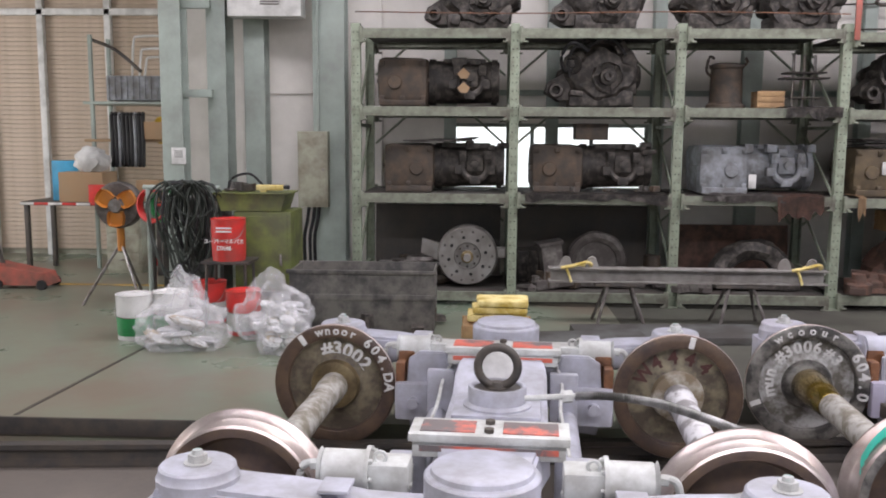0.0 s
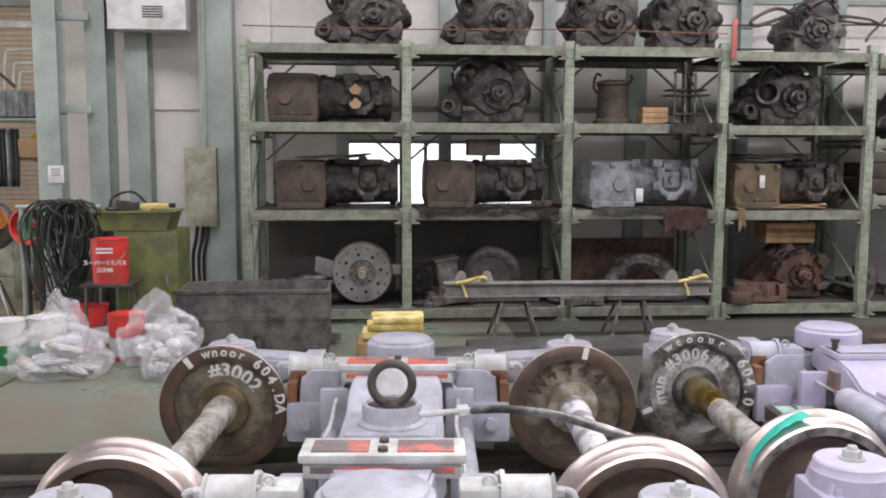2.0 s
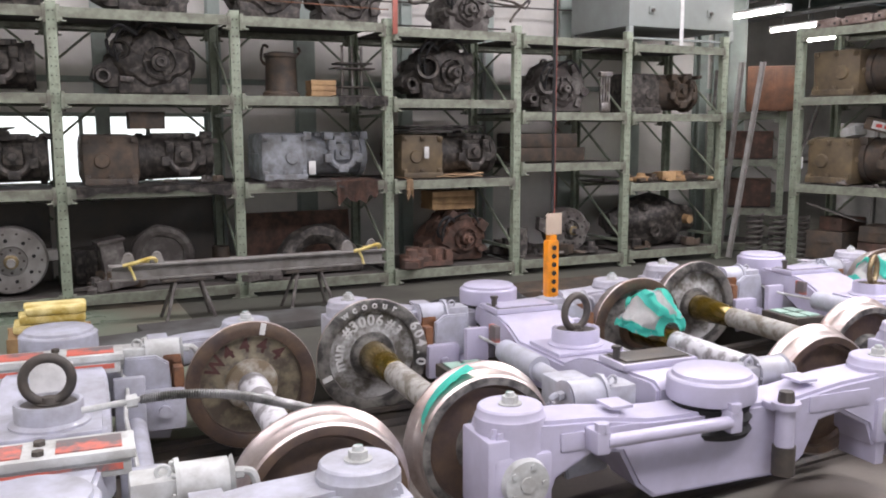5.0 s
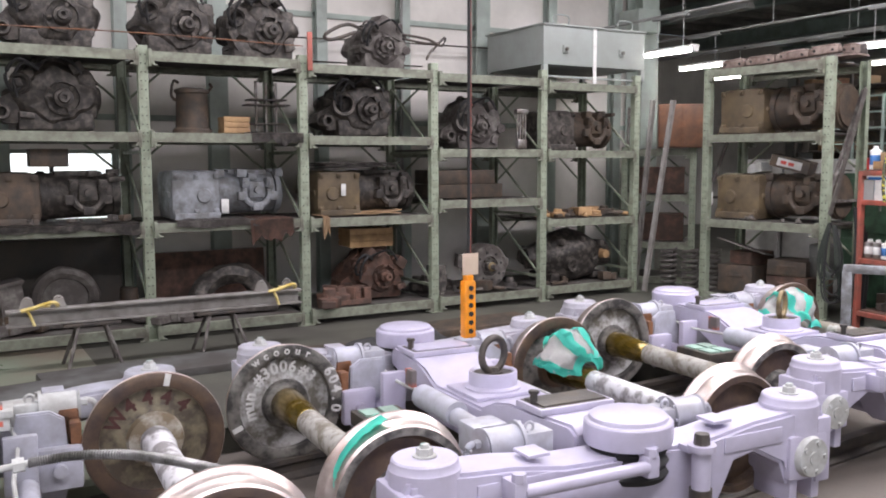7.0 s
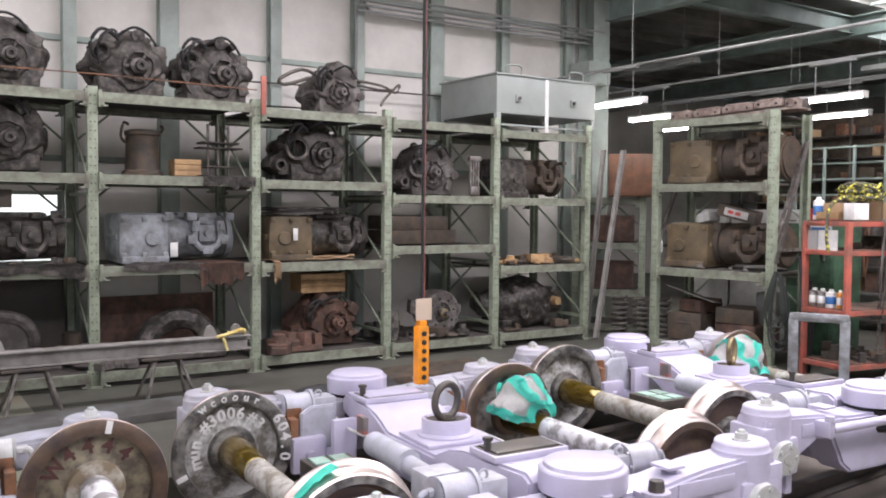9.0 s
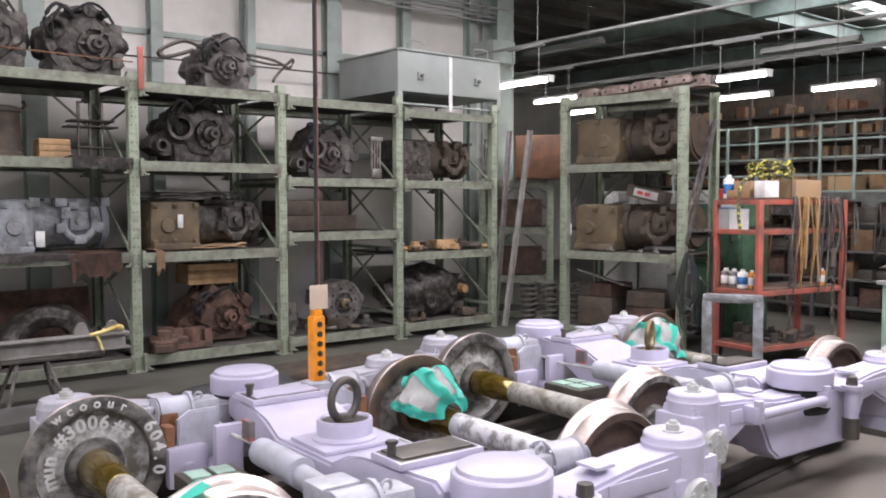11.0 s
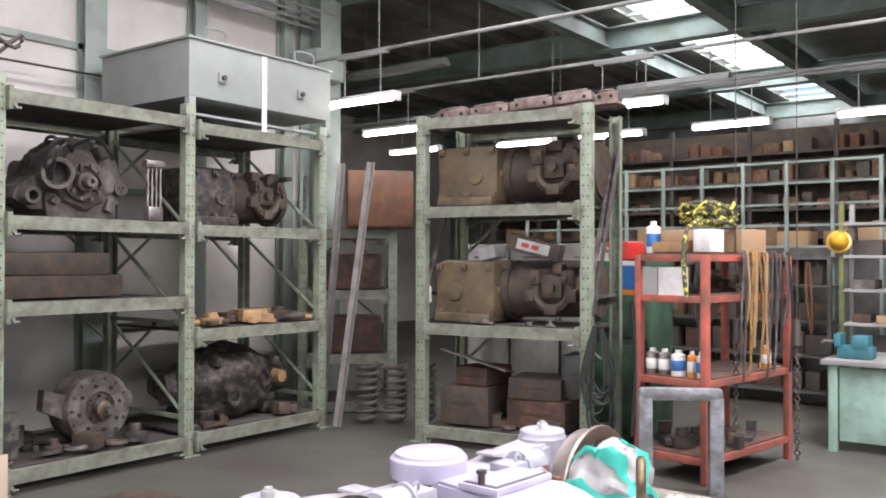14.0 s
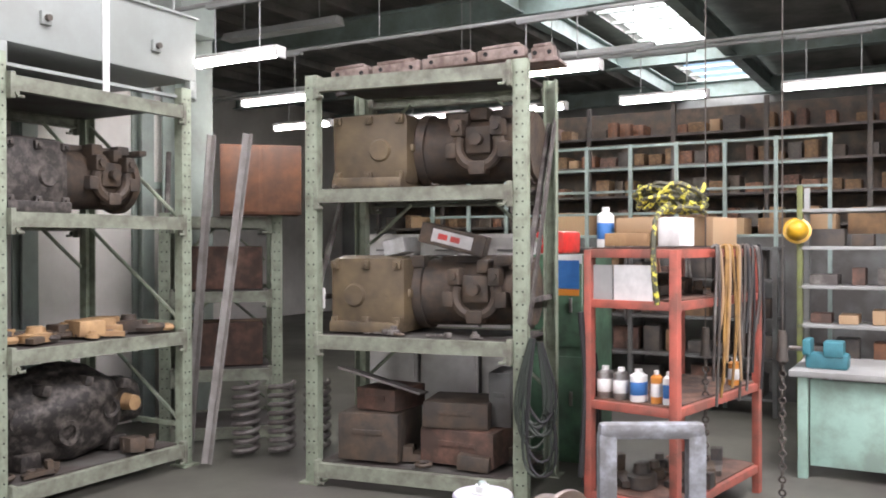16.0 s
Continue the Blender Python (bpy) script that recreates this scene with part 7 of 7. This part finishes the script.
tube(bm, [(0.12, -0.2, 0.05), (0.17, -0.38, -0.02), (0.19, -0.42, -0.2), (0.2, -0.41, -0.32)], 0.011, 6)
part("rope_end", bm, M_rope, t)
for k in range(8, 26):
    bm = B()
    y = 0.04 + 0.92 * (k / 26)
    L2 = rnd.uniform(0.35, 0.85)
    tube(bm, [(0.62, y, 1.5), (0.65, y + rnd.uniform(-0.02, 0.02), 1.48), (0.655, y + rnd.uniform(-0.03, 0.03), 1.45 - L2 * 0.5), (0.64 + rnd.uniform(-0.02, 0.02), y + rnd.uniform(-0.04, 0.04), 1.45 - L2)], 0.009, 6)
    part("hanging_cord", bm, (M_cord, M_card, M_cord)[k % 3] if 10 <= k < 17 else (M_darksteel, M_black, M_motorl)[k % 3], R)
for k in range(5):
    bm = B()
    tube(bm, [(0, 0, 0), (0.02, 0.02, -0.4), (0.0, 0, -0.9)], 0.02, 8)
    p = part("hose", bm, M_black, R)
    p.matrix_basis = pose(-0.04, -0.03 + 0.03 * k, 1.15 - 0.06 * k)
for k, y in enumerate((4.77, 4.37)):
    t = thing("chain", pose(8.04, y, 0), "steel chain with a hook hanging from a conduit", "chain", "chains")
    for j in range(22):
        bm = B()
        ring(bm, (0, 0, 0.9 - 0.035 * j), (0, 1, 0) if j % 2 else (1, 0, 0), 0.016, 0.006, 10, 5)
        part("link", bm, M_darksteel, t)
    bm = B()
    cyl(bm, (0, 0, 0.9), (0, 0, 1.06), 0.03, 0.02, 12)
    part("hook_block", bm, M_darksteel, t)
    bm = B()
    cyl(bm, (0, 0, 1.06), (0, 0, 3.345), 0.004, None, 6)
    part("wire", bm, M_darksteel, t)
scrap(RM @ pose(0.29, 0.5, 0.184), 14, M_darksteel, "tools and fittings on the low shelf", 61, (0.45, 0.8), 0.12, 0.9)
scrap(RM @ pose(0.29, 0.6, 1.234), 10, M_motorb, "fittings on the red rack", 62, (0.45, 0.6), 0.1, 0.9)
t = thing("green_machine", pose(9.1, 6.05, 0.0), "dark green machine cabinet behind the red rack", "machine")
M_machine = mat("machine_green", (0.075, 0.16, 0.095), 0.5, 0, 0.15, 4, 0.06, (0.04, 0.07, 0.045), 0.4, 4)
bm = B()
box(bm, (0, 0, 0.725), (0.5, 0.6, 1.45), 0.012)
part("body", bm, M_machine, t)
for z in (0.45, 1.1):
    bm = B()
    box(bm, (-0.255, 0, z), (0.016, 0.52, 0.58), 0.005)
    d = part("door", bm, M_machine, t)
    bm = B()
    box(bm, (-0.272, -0.18, z), (0.02, 0.02, 0.1), 0.004)
    part("handle", bm, M_steel, d)
bm = B()
box(bm, (0, 0, 0.17), (0.34, 0.22, 0.16), 0.03)
t = thing("red_tool_box", pose(9.05, 6.05, 1.365), "red tool box on the green machine", "tool box")
part("body", bm, M_red, t)
t = thing("poster", pose(8.84, 5.92, 1.17, 0, 0, -90), "small colour print fixed to the green machine", "poster")
bm = B()
box(bm, (0, 0, 0.1), (0.26, 0.004, 0.36))
part("sheet", bm, M_paper, t)
bm = B()
box(bm, (0, -0.004, 0.14), (0.22, 0.003, 0.2))
part("print", bm, M_blue, t)
bm = B()
box(bm, (0, -0.004, 0.02), (0.22, 0.003, 0.05))
part("print", bm, M_orange, t)

# bent pipe frame standing beyond the last bogie
t = thing("pipe_frame", pose(7.2, 4.83, 0, 0, 0, -60) @ Matrix.Diagonal((1, 1, 0.87, 1)), "grey chipped welded frame like a hoop", "frame")
for x in (-0.21, 0.21):
    bm = B()
    box(bm, (x, 0, 0.36), (0.085, 0.085, 0.72), 0.012)
    part("leg", bm, M_motorg, t)
bm = B()
box(bm, (0, 0, 0.735), (0.5, 0.09, 0.09), 0.03)
part("top_bar", bm, M_motorg, t)
bm = B()
box(bm, (0.0, 0, 0.02), (0.55, 0.3, 0.04), 0.005)
part("foot", bm, M_darksteel, t)

# mint workbench
t = thing("workbench", pose(9.2, 4.45, 0, 0, 0, -90), "mint green steel workbench with a cluttered top", "workbench")
bm = B()
box(bm, (0.95, 0.4, 0.68), (2.0, 0.86, 0.04), 0.005)
part("top", bm, M_dirtywall, t)
for x in (0.03, 0.95, 1.87):
    for y in (0.03, 0.77):
        bm = B()
        box(bm, (x, y, 0.33), (0.06, 0.06, 0.66), 0.004)
        part("leg", bm, M_bench, t)
for x in (0.49, 1.41):
    bm = B()
    box(bm, (x, 0.06, 0.36), (0.84, 0.02, 0.56), 0.004)
    part("panel", bm, M_bench, t)
WM = pose(9.2, 4.45, 0, 0, 0, -90)
t = thing("bench_vice", WM @ pose(0.16, 0.2, 0.70), "blue-green steel bench vice", "vice")
bm = B()
box(bm, (0, 0, 0.05), (0.26, 0.16, 0.1), 0.02)
box(bm, (-0.12, 0, 0.14), (0.05, 0.2, 0.1), 0.01)
box(bm, (0.04, 0, 0.13), (0.12, 0.18, 0.1), 0.01)
part("body", bm, mat("vice_blue", (0.05, 0.20, 0.24), 0.45, 0, 0.1), t)
bm = B()
cyl(bm, (-0.24, 0, 0.12), (-0.14, 0, 0.12), 0.016, None, 10)
cyl(bm, (-0.235, -0.1, 0.12), (-0.235, 0.1, 0.12), 0.008, None, 8)
part("screw", bm, M_steel, t)


def helmet(m, label):
    t = thing("safety_helmet", m, label, "helmet", "yellow helmets")
    bm = B()
    lathe(bm, [(0.118, -0.004), (0.118, 0.002), (0.094, 0.006), (0.09, 0.045), (0.074, 0.088), (0.044, 0.114), (0, 0.12)], seg=24)
    part("shell", bm, mat("helmet_yellow", (0.66, 0.38, 0.02), 0.3, 0, 0.04), t)
    return t


helmet(WM @ pose(0.62, 0.3, 0.71), "yellow safety helmet on the workbench")
bm = B()
box(bm, (0, 0, 0.03), (0.4, 0.3, 0.06), 0.01)
rough_up(bm, 0.02, 6, 2)
single("cloth", bm, M_paper, "white cloth on the workbench", "cloth", WM @ pose(0.9, 0.3, 0.701))

# grey shelf behind the bench
t = thing("parts_shelf", pose(10.15, 4.56, 0, 0, 0, -90), "grey steel shelf full of small parts", "shelf")
for x in (0, 1.5):
    for y in (0, 0.4):
        bm = B()
        box(bm, (x, y, 0.98), (0.04, 0.04, 1.96), 0.003)
        part("post", bm, M_dirtywall if y else M_olive, t)
for z in (0.63, 0.91, 1.2, 1.49, 1.77):
    bm = B()
    box(bm, (0.75, 0.2, z), (1.52, 0.44, 0.025), 0.003)
    part("shelf_board", bm, M_dirtywall, t)
SM = pose(10.15, 4.56, 0, 0, 0, -90)
rnd = random.Random(9)
for z in (0.645, 0.925, 1.215, 1.505):
    x = 0.06
    while x < 1.4:
        w2, h2 = rnd.uniform(0.08, 0.24), rnd.uniform(0.06, 0.18)
        bm = B()
        box(bm, (0, 0, h2 / 2), (w2, rnd.uniform(0.15, 0.32), h2), 0.006)
        single("parts_box", bm, rnd.choice((M_card, M_rust, M_motorb, M_woodred, M_darksteel, M_motorl)), "small box of parts on a grey shelf", "box", SM @ pose(x + w2 / 2, 0.2, z), "boxes on the grey shelf")
        x += w2 + rnd.uniform(0.02, 0.1)
# second row of shelving behind the red rack
t = thing("parts_shelf", pose(11.2, 7.5, 0, 0, 0, -90), "dark crowded steel shelf before the store", "shelf")
for x in (0, 1.3, 2.6):
    for y in (0, 0.4):
        bm = B()
        box(bm, (x, y, 0.75), (0.04, 0.04, 1.5), 0.003)
        part("post", bm, M_darkgrey, t)
for z in (0.15, 0.5, 0.85, 1.2, 1.48):
    bm = B()
    box(bm, (1.3, 0.2, z), (2.62, 0.44, 0.025), 0.003)
    part("shelf_board", bm, M_darkgrey, t)
S2 = pose(11.2, 7.5, 0, 0, 0, -90)
for z in (0.165, 0.515, 0.865, 1.215):
    x = 0.06
    while x < 2.4:
        w2, h2 = rnd.uniform(0.1, 0.3), rnd.uniform(0.1, 0.27)
        bm = B()
        box(bm, (0, 0, h2 / 2), (w2, rnd.uniform(0.15, 0.32), h2), 0.006)
        single("parts_box", bm, rnd.choice((M_dimcard, M_rust, M_motorb, M_darksteel, M_darksteel, M_motorl)), "dark box of parts on a crowded shelf", "box", S2 @ pose(x + w2 / 2, 0.2, z), "boxes on the dark shelf")
        x += w2 + rnd.uniform(0.02, 0.08)
for k in range(9):
    x = 0.15 + 0.28 * k
    bm = B()
    tube(bm, [(0, 0, 0), (rnd.uniform(-0.03, 0.03), -0.02, -0.3), (rnd.uniform(-0.06, 0.06), -0.02, -rnd.uniform(0.5, 0.8)), (0.05, -0.01, -0.3), (0.02, 0, 0)], 0.012, 6)
    single("hanging_sling", bm, (M_motorl, M_darksteel, M_woodred)[k % 3], "worn sling hanging on the dark shelf", "sling", S2 @ pose(x, -0.03, 1.44), "hanging slings")
helmet(pose(10.115, 4.575, 1.62, 75, 0, -80) @ Matrix.Scale(0.85, 4), "yellow safety helmet hanging on a shelf post")

# far store racks with boxes behind a mesh fence
S = thing("store_rack", pose(13.5, 10.6, 0, 0, 0, -90), "long dark store rack packed with small boxes", "store rack")
for x in [k * 1.05 for k in range(9)]:
    bm = B()
    box(bm, (x, 0, 1.6), (0.05, 0.05, 3.2), 0.003)
    part("post", bm, M_darksteel, S)
ZS = [0.3 + 0.36 * k for k in range(8)]
for z in ZS:
    bm = B()
    box(bm, (4.2, 0.25, z), (8.5, 0.55, 0.03), 0.003)
    part("shelf_board", bm, M_darksteel, S)
bm = B()
box(bm, (4.2, 0.55, 1.6), (8.5, 0.02, 3.2))
part("back_panel", bm, M_motorb, S, "dark back of the rack")
SB = pose(13.5, 10.6, 0, 0, 0, -90)
rnd = random.Random(21)
shapes = []
# mostly dark materials, so the boxes look as dim as the store
for mt in (M_dimcard, M_woodred, M_motorb, M_dimcard, M_rust, M_darksteel, M_card):
    bm = B()
    box(bm, (0, 0, 0.5), (1, 1, 1), 0.02)
    shapes.append(mesh_of("store_box", bm, mt))
for z in ZS[2:]:
    x = 0.1
    while x < 8.1:
        w2, h2 = rnd.uniform(0.08, 0.2), rnd.uniform(0.08, 0.2)
        if rnd.random() < 0.7:
            ob = new("store_box", rnd.choice(shapes[:6] if rnd.random() < 0.94 else shapes[6:]))
            ob.matrix_basis = SB @ pose(x + w2 / 2, 0.18, z + 0.016) @ Matrix.Diagonal((w2, 0.3, h2, 1))
            tagged(ob, "small dusty carton on the far store rack", "box", "boxes in the far store")
        x += w2 + rnd.uniform(0.01, 0.08)
F = thing("mesh_fence", pose(11.5, 8.54, 0, 0, 0, -90), "pale steel bar fence before the store", "fence")
for x in [k * 0.45 for k in range(10)]:
    bm = B()
    box(bm, (x, 0, 1.25), (0.035, 0.035, 2.5), 0.003)
    part("post", bm, M_beam, F)
for z in (1.6, 1.82, 2.04, 2.26, 2.48):
    bm = B()
    box(bm, (2.02, 0, z), (4.1, 0.025, 0.025), 0.003)
    part("rail", bm, M_beam, F)
for k in range(10):
    carton(pose(12.4 + 0.3 * (k % 2), 7.2 - 0.42 * k, 1.62), (0.4, 0.34, rnd.uniform(0.16, 0.3)), "brown carton on the counter before the store", M_dimcard if k % 2 else M_card)
slab("store_counter", 12.1, 13.0, 2.9, 7.7, 0, 1.615, M_darkgrey, "tall dark grey counter cabinets of the store", "counter")

# corner between the two racks
def locker(m):
    t = thing("steel_locker", m, "pale grey steel locker behind the crosswise rack", "locker", "grey lockers")
    bm = B()
    box(bm, (0, 0.22, 0.8), (0.46, 0.42, 1.6), 0.006)
    part("body", bm, M_locker, t)
    bm = B()
    box(bm, (0, 0.0, 0.82), (0.42, 0.018, 1.5), 0.004)
    d = part("door", bm, M_locker, t)
    for k in range(4):
        bm = B()
        box(bm, (0, -0.011, 1.36 + 0.04 * k), (0.2, 0.006, 0.012), 0.002)
        part("vent_slat", bm, M_darkgrey, d)
    bm = B()
    box(bm, (0.16, -0.018, 0.85), (0.025, 0.02, 0.12), 0.004)
    part("handle", bm, M_steel, d)
    return t


M_locker = mat("pale_grey_locker_paint", (0.46, 0.46, 0.44), 0.5, 0, 0.08, 4, 0.05, (0.3, 0.29, 0.27), 0.35, 3)
for k in range(3):
    locker(pose(8.72 + 0.07 * k, 7.3 - 0.48 * k, 0, 0, 0, -81.6))
t = thing("wooden_cabinet", pose(8.30, 8.20, 1.755, 0, 0, -46), "red-brown wooden cabinet on a low rack", "cabinet")
bm = B()
box(bm, (0, 0.2, 0.27), (0.62, 0.4, 0.54), 0.008)
part("body", bm, M_woodred, t)
for x in (-0.16, 0.16):
    bm = B()
    box(bm, (x, -0.006, 0.27), (0.29, 0.016, 0.5), 0.004)
    part("door", bm, M_woodred, t)
for z, s in ((1.17, 4), (0.56, 5)):
    carton(pose(8.46, 8.74, z, 0, 0, -46), (0.6, 0.4, 0.34), "rust-brown box on the low corner rack", M_rust)
for k in range(3):
    t = thing("coil_spring", pose(7.88 + 0.17 * k, 7.98 - 0.19 * k, 0.0) @ Matrix.Scale(1.15, 4), "grey coil spring standing on the floor", "spring", "coil springs")
    bm = B()
    tube(bm, [(0.075 * math.cos(i * 0.7), 0.075 * math.sin(i * 0.7), 0.02 + 0.0062 * i) for i in range(72)], 0.016, 6)
    part("coil", bm, M_motorl, t)
for k, (p0, p1, wd) in enumerate((((7.50, 7.96, 0.03), (7.80, 7.85, 2.30), 0.05), ((7.66, 8.3, 0.03), (7.9, 8.3, 2.33), 0.045))):
    bm = B()
    d = Vector(p1) - Vector(p0)
    q = Matrix.Translation(p0) @ d.to_track_quat("Z", "Y").to_matrix().to_4x4()
    vs = box(bm, (0, 0, d.length / 2), (wd, 0.008, d.length), 0.002) + box(bm, (wd / 2, wd / 2, d.length / 2), (0.008, wd, d.length), 0.002)
    single("steel_angle", bm, M_dustbeam, "bare steel angle bar leaning in the corner", "steel bar", q, "leaning bars")
# cord strung along the rack tops, wall pipes
bm = B()
tube(bm, [(-1.17, RY - 0.02, 2.70), (0.3, RY - 0.02, 2.685), (1.8, RY - 0.02, 2.70), (3.26, RY - 0.02, 2.68)], 0.006, 6)
tagged(new("safety_line", mesh_of("safety_line", bm, M_woodred)), "reddish safety line along the rack tops", "rope")
bm = B()
box(bm, (3.31, RY - 0.06, 2.63), (0.05, 0.02, 0.36), 0.004)
single("red_strip", bm, M_rackred, "red painted strip on a rack post", "strip")
bm = B()
tube(bm, [(3.4, 9.5, 2.95), (5.0, 9.5, 2.98), (7.2, 9.5, 3.0), (8.4, 9.5, 3.05)], 0.01, 6)
tube(bm, [(3.4, 9.5, 2.7), (5.3, 9.5, 2.72)], 0.01, 6)
single("wall_cable", bm, M_darksteel, "dark cable strung along the wall", "cable")
t = thing("wall_pipe", pose(0, 0, 0), "grey pipes running along the upper wall", "pipe")
for k in range(4):
    bm = B()
    tube(bm, [(5.0, 9.45 - 0.05 * k, 3.9 + 0.05 * k), (8.8, 9.45 - 0.05 * k, 3.9 + 0.05 * k)], 0.016, 8)
    part("pipe_run", bm, M_dirtywall, t)
bm = B()
tube(bm, [(5.05, 9.55, 0.0), (5.05, 9.55, 3.75), (5.2, 9.5, 3.9)], 0.022, 8)
part("riser", bm, M_dirtywall, t)
bm = B()
box(bm, (8.55, 9.3, 3.45), (0.4, 0.4, 0.3), 0.02)
single("junction_box", bm, M_col, "pale green steel junction box at the wall corner", "electrical box")
channel_column(8.75, 9.45, 0.3, 0.3)
